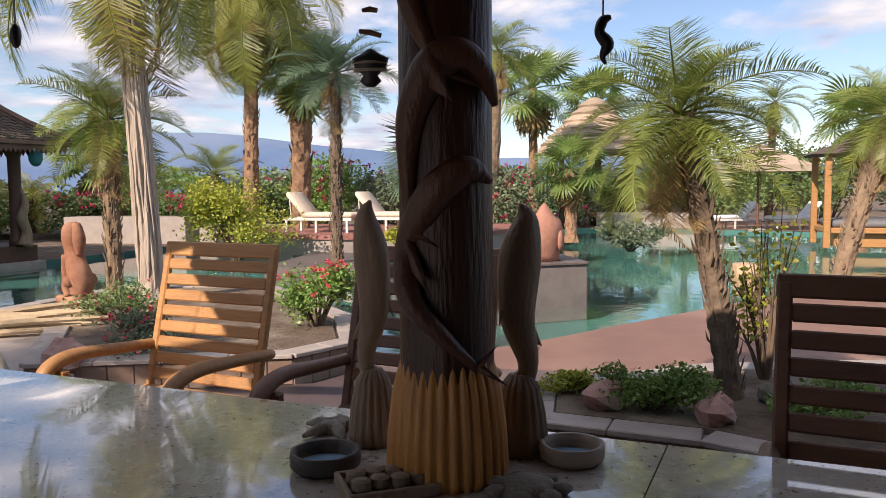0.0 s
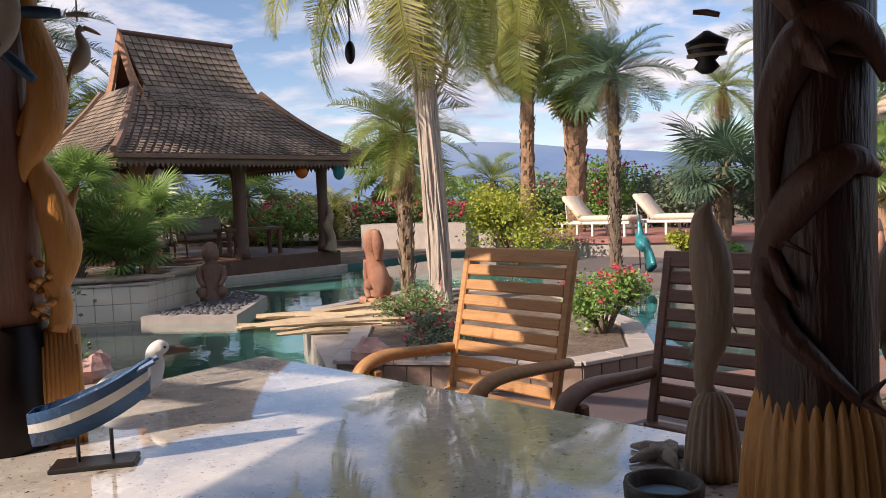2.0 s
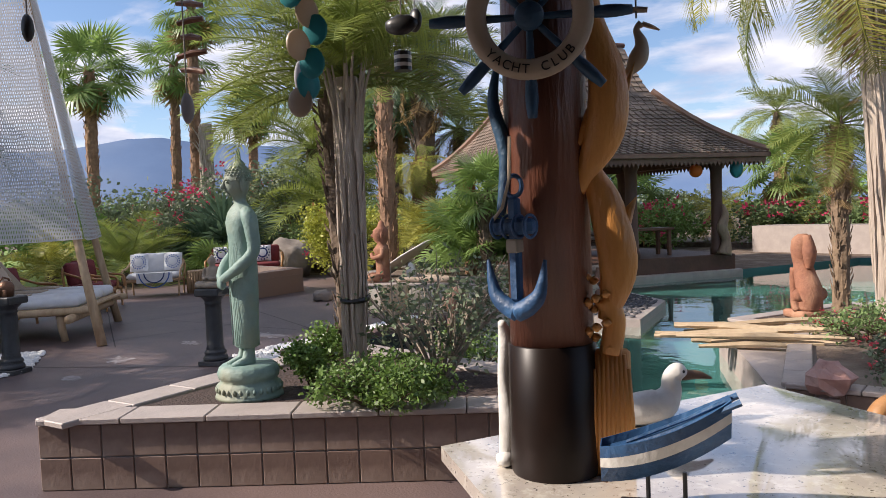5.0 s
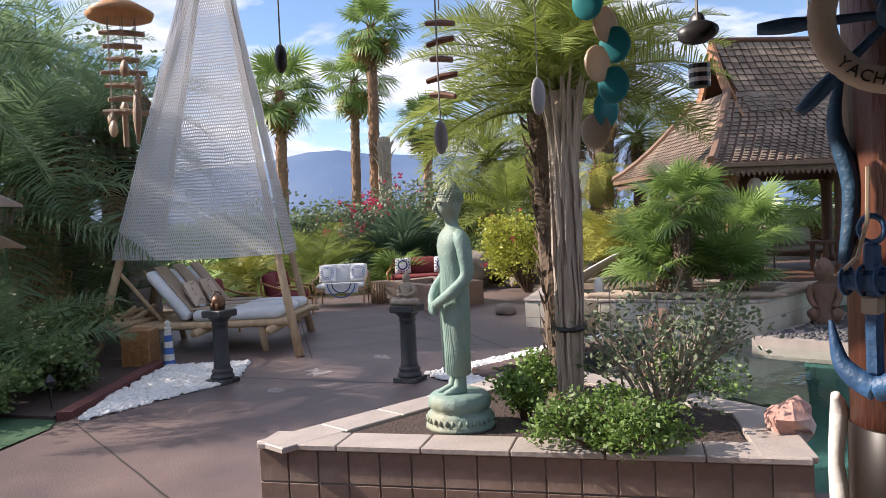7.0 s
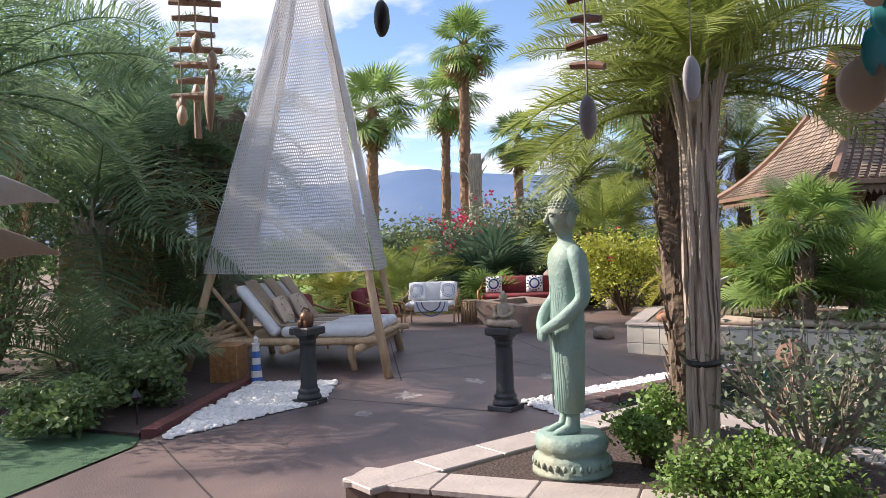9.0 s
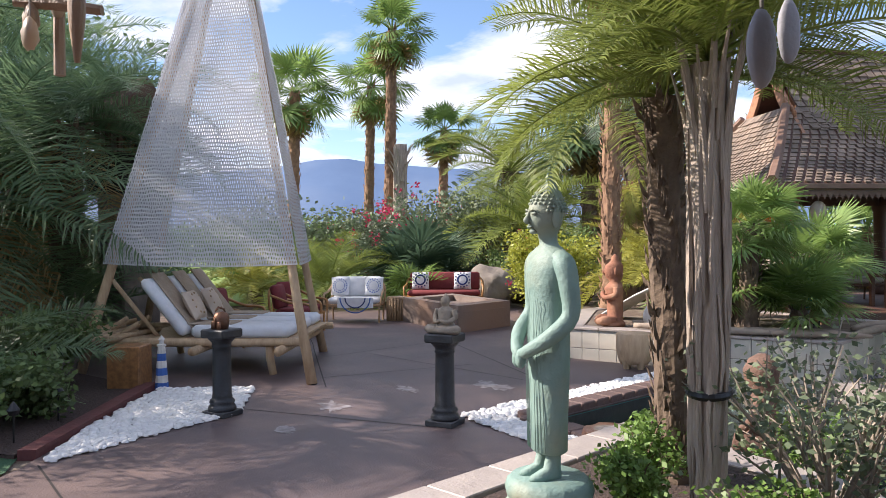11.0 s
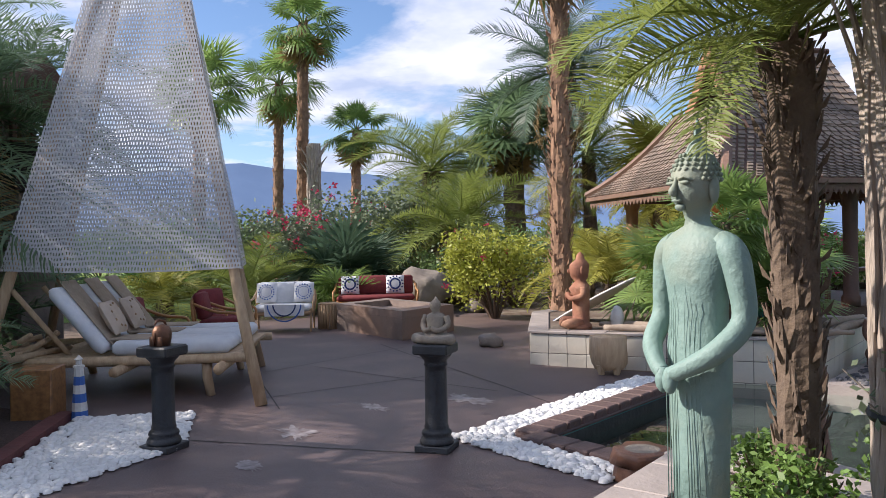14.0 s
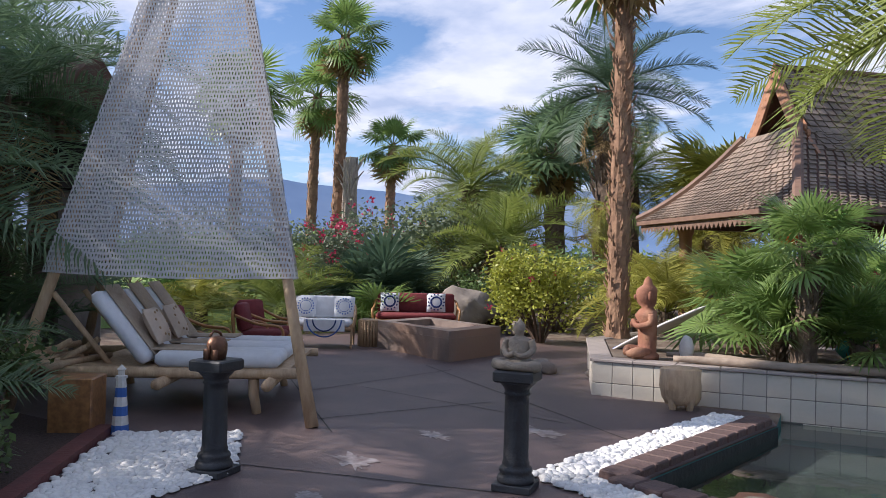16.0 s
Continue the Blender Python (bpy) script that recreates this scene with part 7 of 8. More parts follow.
loft(loft_b, [(0, 0, -0.9, 0.02, 0.01), (0, 0, -0.7, 0.17, 0.03), (0, 0, -0.2, 0.26, 0.04), (0, 0, 0.4, 0.24, 0.04), (0, 0, 0.85, 0.1, 0.03), (0, 0, 0.95, 0.02, 0.01)], 18, pose(0, 0, 0.12, 62, 0, 75))
part("board", loft_b, M_WPAINT, t, smooth=True)
loft_b = MB()
loft(loft_b, [(0, 0, -0.85, 0.05, 0.034), (0, 0, -0.6, 0.19, 0.042), (0, 0, -0.3, 0.22, 0.044)], 18, pose(0, 0, 0.122, 62, 0, 75))
part("blue_tail", loft_b, M_SKYB, t, "blue printed end", True)
b = MB()
b.blob((0, 0, 0.14), (0.1, 0.07, 0.17), 12, 9, 0.08)
solid("white_stone", b, M_WPAINT, "smooth upright white stone on the raised bed", "stone", smooth=True, m=at(-10.95, 8.5, 0.42))
for k, (x, y, ln, rz) in enumerate(((-10.0, 8.62, 1.9, 32), (-9.35, 9.1, 1.5, 36), (-9.1, 9.5, 1.2, 25), (-10.6, 8.6, 1.2, 20), (-9.0, 10.6, 1.8, 105), (-9.35, 11.0, 1.4, 100))):
    b = MB()
    smooth_tube(b, [(-ln / 2, 0, 0.05), (-ln / 5, 0.06, 0.05), (ln / 4, -0.03, 0.06), (ln / 2, 0.05, 0.05)], [0.03, 0.05, 0.045, 0.02], 4, 8, 1.0, None, 0.3)
    solid("driftwood_log", b, mat("grey_driftwood", (0.36, 0.29, 0.225), (0.22, 0.17, 0.13), 5, 0.9, bump=0.5, vary=0.1), "grey driftwood log lying on the wall cap", "driftwood", group="driftwood logs", smooth=True, m=at(x, y, 0.435, rz))


def stump(x, y, H, R, material, label, z=0.0, hollow=False):
    t = thing("log_stool", at(x, y, z), label, "stool")
    b = MB()
    b.lathe([(R * 0.7, 0.06), (R * 0.85, 0.12), (R, H * 0.55), (R * 0.97, H - 0.01), (R * 0.9, H)], 24, wob=0.25)
    part("trunk", b, material, t, smooth=True)
    if not hollow:
        for k in range(4):
            part("foot", MB().tube([(R * 0.55 * math.cos(k * 1.57), R * 0.55 * math.sin(k * 1.57), 0), (R * 0.6 * math.cos(k * 1.57), R * 0.6 * math.sin(k * 1.57), 0.12)], [0.035, 0.06], 8), material, t)
    else:
        part("foot", MB().lathe([(R, 0), (R * 0.9, 0.1)], 20), material, t)
    part("top", MB().lathe([(R * 0.9, H - 0.012), (R * 0.5, H + 0.003), (0.001, H + 0.003)], 24), M_LOG if not hollow else M_STONEB, t, "pale sawn top", True)


stump(-10.38, 7.78, 0.45, 0.22, M_LOG, "carved log stool with stubby feet on the patio")
stump(3.0, 11.9, 0.45, 0.2, M_LOG, "carved log stool on the pool deck")
stump(-7.35, 5.08, 0.2, 0.2, M_TEAKD, "dark log stump at the pool edge", 0, True)
# kneeling figures
b = MB()
loft(b, [(0, 0, 0, 0.19, 0.2), (0, 0, 0.06, 0.19, 0.2), (0, 0.03, 0.14, 0.17, 0.17), (0, 0.05, 0.26, 0.15, 0.13), (0, 0.05, 0.42, 0.15, 0.11), (0, 0.04, 0.55, 0.17, 0.11), (0, 0.04, 0.6, 0.08, 0.08), (0, 0.02, 0.66, 0.12, 0.14), (0, 0.02, 0.78, 0.13, 0.16), (0, 0.03, 0.88, 0.10, 0.12), (0, 0.03, 0.93, 0.03, 0.04)], 20)
for s in (-1, 1):
    smooth_tube(b, [(s * 0.16, 0.04, 0.54), (s * 0.19, 0.0, 0.38), (s * 0.12, -0.14, 0.24)], [0.05, 0.045, 0.035], 4, 10)
    smooth_tube(b, [(s * 0.1, 0.08, 0.1), (s * 0.16, -0.14, 0.16), (s * 0.1, -0.05, 0.05)], [0.08, 0.08, 0.06], 4, 10)
solid("kneeling_figure", b, M_RUSTD, "dark brown kneeling carved figure on the pool ledge", "statue", smooth=True, m=at(-8.75, 10.75, 0.0, 40))
solid("kneeling_figure", b, M_RUSTD, "dark brown kneeling carved figure by the planter", "statue", smooth=True, m=pose(-6.85, 6.1, -0.02, 0, 0, -60) @ Matrix.Scale(0.85, 4))
solid("figure_block", MB().prism([(-7.15, 5.75), (-6.5, 5.7), (-6.45, 6.45), (-7.15, 6.5)], -1.2, -0.02), M_CAP, "stone block in the pool carrying the figure", "block", "structure")
# horse-like seated figure
b = MB()
b.box((0, 0, 0.05), (0.42, 0.36, 0.1), None, 0.02)
smooth_tube(b, [(0.06, 0, 0.12), (0.08, 0, 0.32), (0.0, 0, 0.5), (-0.05, 0, 0.66), (-0.06, 0, 0.8), (-0.05, 0, 0.95), (-0.05, 0, 1.02)], [0.15, 0.15, 0.13, 0.11, 0.13, 0.12, 0.05], 5, 16)
for s in (-1, 1):
    smooth_tube(b, [(-0.1, s * 0.07, 0.6), (-0.13, s * 0.07, 0.4), (-0.12, s * 0.07, 0.1)], [0.06, 0.05, 0.045], 4, 10)
    smooth_tube(b, [(0.1, s * 0.12, 0.3), (0.02, s * 0.14, 0.24), (0.05, s * 0.14, 0.1)], [0.09, 0.07, 0.05], 4, 10)
smooth_tube(b, [(0.04, 0, 1.0), (0.09, 0, 0.8), (0.08, 0, 0.6)], [0.05, 0.08, 0.04], 5, 12)
solid("lion_figure", b, M_RUST, "rust-red seated maned lion figure at the pool edge", "statue", smooth=True, m=pose(-4.95, 9.4, 0.235, 0, 0, -30) @ Matrix.Scale(0.88, 4))
for i in range(26):
    ln = rnd.uniform(0.7, 1.5)
    solid("driftwood_stick", MB().tube([(-ln / 2, 0, 0), (0, rnd.uniform(-0.03, 0.03), 0.01), (ln / 2, 0, 0)], [0.02, 0.032, 0.018], 6, True, None, 0.3), M_DRIFT, "pale driftwood stick in a loose pile on the pool wall", "driftwood", group="driftwood pile", m=pose(-4.75 + rnd.uniform(-0.35, 0.35), 8.05 + rnd.uniform(-0.4, 0.4), 0.2 + 0.028 * (i % 5), rnd.uniform(-4, 4), rnd.uniform(-4, 4), 32 + rnd.uniform(-12, 12)))
for x, y, s, mt in ((-3.35, 6.55, 0.16, M_PINKR), (0.42, 5.6, 0.13, M_PINKR), (0.96, 5.36, 0.12, M_PINKR), (-4.25, 4.75, 0.15, M_PINKR), (1.4, 5.75, 0.12, M_ROCK), (0.85, 5.95, 0.11, M_ROCK)):
    z = 0.2 if y > 6.5 and x < 0 else (0.40 if x < -4 else 0.24)
    solid("rock", MB().blob((0, 0, s * 0.5), (s, s * 0.8, s * 0.75), 10, 7, 0.5, None, 1.6), mt, "rough pink and white quartz rock in the bed", "rock", m=at(x, y, z, 60 * x))
# head on the island
b = MB()
loft(b, [(0, 0, 0, 0.2, 0.2), (0, 0, 0.08, 0.22, 0.24), (0, -0.02, 0.25, 0.25, 0.3), (0, 0, 0.42, 0.26, 0.3), (0, 0.02, 0.55, 0.22, 0.24), (0, 0.03, 0.6, 0.13, 0.14), (0, 0.03, 0.72, 0.06, 0.06), (0, 0.03, 0.78, 0.01, 0.01)], 20)
b.blob((0, -0.3, 0.28), (0.05, 0.08, 0.1), 8, 6, 0)
for s in (-1, 1):
    b.blob((s * 0.26, 0, 0.28), (0.04, 0.07, 0.14), 8, 6, 0)
solid("carved_bust", b, mat("pink_brown_stone", (0.40, 0.20, 0.14), (0.26, 0.12, 0.085), 8, 0.85, bump=0.4, vary=0), "pinkish carved stone bust on the pool island", "statue", smooth=True, m=at(0.28, 11.75, 0.497, -30))
for i in range(14):
    s = rnd.uniform(0.07, 0.14)
    solid("rock", MB().blob((0, 0, s * 0.4), (s, s * 0.8, s * 0.6), 8, 6, 0.5), M_ROCK, "small rock on the pool island", "rock", group="island rocks", m=at(rnd.uniform(-0.6, 0.3), 11.55 + rnd.uniform(0, 0.7), 0.49, rnd.uniform(0, 360)))


def peacock(x, y, z, rz, label, s=1.0):
    t = thing("peacock_figure", at(x, y, z, rz) @ Matrix.Scale(s, 4), label, "bird figure")
    b = MB()
    smooth_tube(b, [(-0.2, 0, 0.42), (-0.05, 0, 0.45), (0.1, 0, 0.55), (0.14, 0, 0.72), (0.17, 0, 0.84), (0.22, 0, 0.86)], [0.05, 0.13, 0.11, 0.05, 0.04, 0.02], 5, 14)
    part("body", b, M_TEALG, t, smooth=True)
    b = MB()
    smooth_tube(b, [(-0.12, 0, 0.45), (-0.3, 0, 0.3), (-0.45, 0, 0.08)], [0.08, 0.14, 0.16], 5, 12, 0.5)
    part("tail", b, M_TEALG, t, smooth=True)
    b = MB()
    smooth_tube(b, [(0.20, 0, 0.86), (0.25, 0, 0.85), (0.29, 0, 0.83)], [0.015, 0.012, 0.003], 4, 8)
    part("beak", b, M_BLKP, t)
    for q in (-1, 1):
        part("leg", MB().tube([(0, q * 0.05, 0), (0.02, q * 0.05, 0.36)], 0.012, 6), M_BLKP, t)
    for k in range(3):
        part("crest_feather", MB().tube([(0.16, 0, 0.87), (0.12 + 0.03 * k, 0, 0.99)], [0.004, 0.01], 6), M_TEALG, t)


peacock(-2.9, 15.2, 0.08, 120, "teal metal peacock figure on the slate ledge", 1.0)
peacock(-9.75, 10.3, 0.44, -10, "teal metal peacock figure on the raised bed", 0.85)

# ---- pavilion ----
PN, pu, pv = Vector((-11.55, 11.5, 0)), Vector((0.34, 0.94, 0)).normalized(), Vector((-0.94, 0.34, 0)).normalized()
PM = Matrix(((pu.x, pv.x, 0, PN.x), (pu.y, pv.y, 0, PN.y), (0, 0, 1, 0), (0, 0, 0, 1)))  # x along the pool, y away from it
PLX, PLY, EZ = 5.85, 5.4, 2.43
pav = thing("pavilion", PM, "carved timber pavilion with steep weathered shingle roof", "pavilion")
part("deck", MB().box((PLX / 2 + 0.1, PLY / 2 + 0.25, -0.2), (PLX - 0.9, PLY - 0.9, 1.1), None, 0.02), M_PAVD, pav, "dark timber deck")
part("deck_edge", MB().box((PLX / 2 + 0.1, 0.66, -0.35), (PLX - 0.7, 0.16, 0.72), None, 0.02), M_CAP, pav, "grey stone footing")
for x in (0.75, 2.95, PLX - 0.75):
    for y in (0.8, PLY - 0.7):
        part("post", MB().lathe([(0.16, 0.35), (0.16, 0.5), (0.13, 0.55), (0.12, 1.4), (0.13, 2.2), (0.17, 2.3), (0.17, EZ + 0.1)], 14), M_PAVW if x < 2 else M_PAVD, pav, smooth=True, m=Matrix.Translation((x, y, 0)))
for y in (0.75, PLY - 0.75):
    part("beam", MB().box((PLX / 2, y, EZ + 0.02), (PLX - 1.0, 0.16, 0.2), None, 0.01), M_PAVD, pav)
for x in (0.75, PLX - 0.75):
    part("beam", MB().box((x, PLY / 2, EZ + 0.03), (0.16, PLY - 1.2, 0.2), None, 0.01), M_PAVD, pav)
# fretwork valance: small hanging points
b = MB()


def valance(p, q, k):
    p, q = Vector(p), Vector(q)
    d = (q - p) / k
    for i in range(k):
        a = p + d * i
        b.add([a, a + d, a + d + Vector((0, 0, -0.07)), a + d * 0.5 + Vector((0, 0, -0.17)), a + Vector((0, 0, -0.07))], [(0, 4, 3, 2, 1)])


valance((0.05, 0.05, EZ), (PLX - 0.05, 0.05, EZ), 56)
valance((0.05, PLY - 0.05, EZ), (0.05, 0.05, EZ), 36)
valance((PLX - 0.05, 0.05, EZ), (PLX - 0.05, PLY - 0.05, EZ), 36)
part("fretwork", b, M_EAVE, pav, "carved hanging fretwork edge")["kind"] = "stuff"
for p, q in (((0, 0), (PLX, 0)), ((0, 0), (0, PLY)), ((PLX, 0), (PLX, PLY)), ((0, PLY), (PLX, PLY))):
    c = ((p[0] + q[0]) / 2, (p[1] + q[1]) / 2, EZ + 0.05)
    part("eave_board", MB().box(c, (abs(q[0] - p[0]) + 0.06, abs(q[1] - p[1]) + 0.06, 0.09), None, 0.01), M_EAVE, pav)
RZ, x0, x1, ym = 5.2, 1.6, 3.95, 2.4
UZ = 3.62  # foot of the upper gable


def shingle_slope(bm_, rows, row_pts, jitter, th=0.02):
    """Courses of single shingles between two edge lines; row_pts(t) gives the left and right end at t."""
    r = random.Random(8)
    for j in range(rows):
        t0, t1 = j / rows, (j + 1.35) / rows
        (l0, r0), (l1, r1) = row_pts(t0), row_pts(min(t1, 1.02))
        w = (r0 - l0).length
        k = max(2, int(w / 0.17))
        nrm = (r0 - l0).cross(l1 - l0).normalized()
        if nrm.z < 0:
            nrm = -nrm
        lift = nrm * (th * 1.6)
        for i in range(k):
            a, c = i / k + 0.006, (i + 1) / k - 0.006
            o = nrm * r.uniform(0, jitter) + lift
            dn = (l0 - l1).normalized() * r.uniform(0, 0.03)
            p = [l0.lerp(r0, a) + o + dn, l0.lerp(r0, c) + o + dn, l1.lerp(r1, c) + nrm * 0.004, l1.lerp(r1, a) + nrm * 0.004]
            q = [p[0] - nrm * th, p[1] - nrm * th]
            bm_.add([*p, *q], [(0, 1, 2, 3), (4, 5, 1, 0), (4, 0, 3), (5, 2, 1)])


def skirt(t, a, c, ta, tc):
    """A hip skirt that flares at the eave: from eave corners a, c up to ta, tc."""
    lo, hi = Vector(a).lerp(Vector(ta), t), Vector(c).lerp(Vector(tc), t)
    z = EZ + 0.1 + (ta[2] - EZ - 0.1) * (0.55 * t + 0.45 * t * t)
    lo.z = hi.z = z
    return lo, hi


E0, E1, E2, E3 = (0, 0, 0), (PLX, 0, 0), (PLX, PLY, 0), (0, PLY, 0)
HZ = 4.0  # top of the hipped lower roof
U0, U1, U2, U3 = (1.12, ym - 0.8, HZ), (x1 + 0.1, ym - 0.8, HZ), (x1 + 0.1, ym + 0.8, HZ), (1.12, ym + 0.8, HZ)
roof_b, under = MB(), MB()
for a, c, ta, tc in ((E0, E1, U0, U1), (E1, E2, U1, U2), (E2, E3, U2, U3), (E3, E0, U3, U0)):
    shingle_slope(roof_b, 18, lambda t, a=a, c=c, ta=ta, tc=tc: skirt(t, a, c, ta, tc), 0.012)
    for j in range(8):
        (l0, r0), (l1, r1) = skirt(j / 8, a, c, ta, tc), skirt((j + 1) / 8, a, c, ta, tc)
        under.add([l0, r0, r1, l1], [(0, 1, 2, 3)])
# flat top between the hips and the gable
under.add([U0, U1, U2, U3], [(0, 1, 2, 3)])
# steep upper gable
for s in (-1, 1):
    def up(t, s=s):
        y = ym + s * (1.12 * (1 - t) ** 1.0 + 0.02)
        z = UZ - 0.02 + (RZ - UZ) * (0.75 * t + 0.25 * t * t)
        return Vector((x0 - 0.35 + 0.15 * (1 - t), y, z)), Vector((x1 + 0.15 - 0.5 * t * 0.6, y, z))
    shingle_slope(roof_b, 12, up, 0.012)
    for j in range(6):
        (l0, r0), (l1, r1) = up(j / 6), up((j + 1) / 6)
        under.add([l0, r0, r1, l1], [(0, 1, 2, 3)])
rs = part("roof", roof_b, M_SHING, pav, "weathered grey-brown wooden shingles")
rs["kind"] = "stuff"
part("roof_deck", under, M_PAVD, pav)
for x in (x0 + 0.2, x1 - 0.1):
    part("gable_panel", MB().prism([(-0.95, 0), (0.95, 0), (0, RZ - UZ - 0.05)], -0.03, 0.03, pose(x, ym, UZ, 90, 0, 90)), M_PAVW, pav, "carved red-brown gable panel")
for s in (-1, 1):
    board = MB()
    top = [(s * 1.26, UZ - 0.12), (s * 1.0, UZ + 0.17), (s * 0.55, UZ + 0.78), (0.0, RZ + 0.12)]
    low = [(s * 1.08, UZ - 0.20), (s * 0.80, UZ + 0.06), (s * 0.38, UZ + 0.62), (0.0, RZ - 0.30)]
    ring = [(x0 - 0.42 + dx, ym + y, z) for dx in (0.0, 0.06) for y, z in top + low]
    for k in range(3):
        board.add(ring, [(k, k + 1, k + 5, k + 4), (k + 8, k + 12, k + 13, k + 9), (k, k + 8, k + 9, k + 1), (k + 4, k + 5, k + 13, k + 12)])
    part("bargeboard", board, M_PAVW, pav, "carved orange-brown gable board")
    for k in range(9):
        q = Vector((x0 - 0.4, ym + s * (0.12 + 0.105 * k), RZ - 0.33 - 0.155 * k + 0.004 * k * k))
        part("scallop", MB().blob(tuple(q), (0.03, 0.075, 0.075), 8, 6, 0), M_PAVW, pav)
part("ridge_cap", MB().tube([(x0 - 0.4, ym, RZ + 0.05), (x1 - 0.1, ym, RZ + 0.03)], 0.06, 8), M_PAVD, pav)
for a, ta in ((E0, U0), (E1, U1), (E2, U2), (E3, U3)):
    pts = [skirt(t / 6, a, a, ta, ta)[0] + Vector((0, 0, 0.05)) for t in range(7)]
    part("hip_cap", MB().tube(pts, 0.085, 6), M_EAVE, pav)
for x, y, z, mt, lab in ((PLX - 1.6, 0.35, 2.18, M_ORANGE, "round orange paper lantern"), (0.35, 0.7, 2.05, M_ORANGE, "round orange paper lantern"), (0.9, 0.2, 2.05, M_TANS, "pale shell lantern under the eave"), (PLX - 0.65, 0.25, 2.2, M_TEALS, "teal shell lantern under the eave")):
    t = thing("hanging_lantern", PM @ Matrix.Translation((x, y, z)), lab, "lantern")
    part("shade", MB().blob((0, 0, 0), (0.14, 0.14, 0.14 if mt is M_ORANGE else 0.2), 14, 10, 0.03), mt, t, smooth=True)
    part("cord", MB().tube([(0, 0, 0.13), (0, 0, EZ - z)], 0.008, 5), M_STRING, t)
for x, y, rz in ((1.5, 2.6, 180), (3.2, 3.0, 180), (0.9, 1.6, 120)):
    sofa(PM @ at(x, y, 0.35, rz + 0) @ Z(180), 1.3, M_PAVD, mat("taupe_cushion", (0.42, 0.36, 0.30), (0.33, 0.28, 0.23), 12, 0.9), "timber sofa with taupe cushions in the pavilion", "pavilion sofas")
t = thing("low_table", PM @ at(3.6, 1.6, 0.35), "dark timber table in the pavilion", "table")
part("top", MB().box((0, 0, 0.6), (1.5, 0.6, 0.06), None, 0.01), M_TEAKD, t)
for sx in (-1, 1):
    for sy in (-1, 1):
        part("leg", MB().box((sx * 0.65, sy * 0.22, 0.285), (0.08, 0.08, 0.57), None, 0.01), M_TEAKD, t)
b = MB()
smooth_tube(b, [(0, 0, 0), (0.06, 0, 0.3), (-0.04, 0, 0.6), (0.05, 0, 0.85), (0, 0, 1.1)], [0.16, 0.1, 0.11, 0.08, 0.02], 5, 12)
for x in (PLX - 0.75, 0.75):
    solid("dolphin_carving", b, M_CARVEG, "pale carved dolphin figure before the pavilion post", "carving", smooth=True, m=PM @ at(x, 0.58, 0.35))

# ---- loungers, cabana, hut and umbrella ----


def lounger(m, label, group, cushion):
    t = thing("sun_lounger", m, label, "sun lounger", group)
    for sx in (-1, 1):
        part("rail", MB().box((sx * 0.32, 0, 0.32), (0.05, 1.95, 0.07), None, 0.008), M_WPAINT, t)
        for y in (-0.85, 0.0, 0.85):
            part("leg", MB().box((sx * 0.32, y, 0.15), (0.05, 0.06, 0.3), None, 0.006), M_WPAINT, t)
    part("seat_pad", MB().box((0, -0.32, 0.42), (0.66, 1.3, 0.13), None, 0.04), cushion, t, smooth=True)
    part("back_pad", MB().box((0, 0, 0), (0.66, 0.8, 0.13), pose(0, 0.58, 0.66, 48, 0, 0), 0.04), cushion, t, smooth=True)
    for sx in (-1, 1):
        part("brace", MB().tube([(sx * 0.25, 0.75, 0.3), (sx * 0.25, 0.8, 0.88)], 0.018, 6), M_WPAINT, t)


lounger(at(-4.75, 19.6, 0.46, 72), "white lounger with cream cushion on the terrace", "terrace loungers", M_CREAM)
lounger(at(-3.1, 19.85, 0.46, 72), "white lounger with cream cushion on the terrace", "terrace loungers", M_CREAM)
lounger(at(7.6, 29.9, 0.0, -75), "white lounger with white cushion on the far deck", "far loungers", M_WHITE)
lounger(at(9.6, 29.3, 0.0, -75), "white lounger with white cushion on the far deck", "far loungers", M_WHITE)
cb_ = thing("cabana", at(9.0, 21.2, 0, -12), "honey timber cabana bed with brown canvas roof", "cabana")
for sx in (-1, 1):
    for sy in (-1, 1):
        part("post", MB().box((sx * 1.5, sy * 1.0, 1.15), (0.15, 0.15, 2.3), None, 0.01), M_TEAK, cb_)
part("bed_frame", MB().box((0, 0, 0.42), (3.0, 2.0, 0.14), None, 0.02), M_TEAK, cb_)
part("bed_base", MB().box((0, 0, 0.18), (2.6, 1.6, 0.34), None, 0.02), M_TEAK, cb_)
part("mattress", MB().box((0, 0, 0.58), (2.8, 1.8, 0.18), None, 0.05), mat("grey_mattress", (0.16, 0.16, 0.17), (0.12, 0.12, 0.13)), cb_, smooth=True)
part("canvas_roof", MB().add([(-1.9, -1.3, 2.25), (1.9, -1.3, 2.25), (1.9, 1.3, 2.25), (-1.9, 1.3, 2.25), (-0.5, 0, 2.8), (0.5, 0, 2.8)], [(0, 1, 5, 4), (1, 2, 5), (2, 3, 4, 5), (3, 0, 4), (3, 2, 1, 0)]), M_CANVAS, cb_, "brown canvas roof")
part("curtain", MB().box((1.35, 0.9, 1.2), (0.25, 0.2, 1.9), None, 0.08), mat("maroon_curtain", (0.10, 0.03, 0.035)), cb_, "dark maroon curtain")
um = thing("umbrella", at(7.9, 27.8, 0) @ Matrix.Diagonal((0.68, 0.68, 0.95, 1)), "square tan market umbrella on a timber pole", "umbrella")
part("pole", MB().tube([(0, 0, 0), (0, 0, 2.9)], 0.06, 10), M_TEAKD, um)
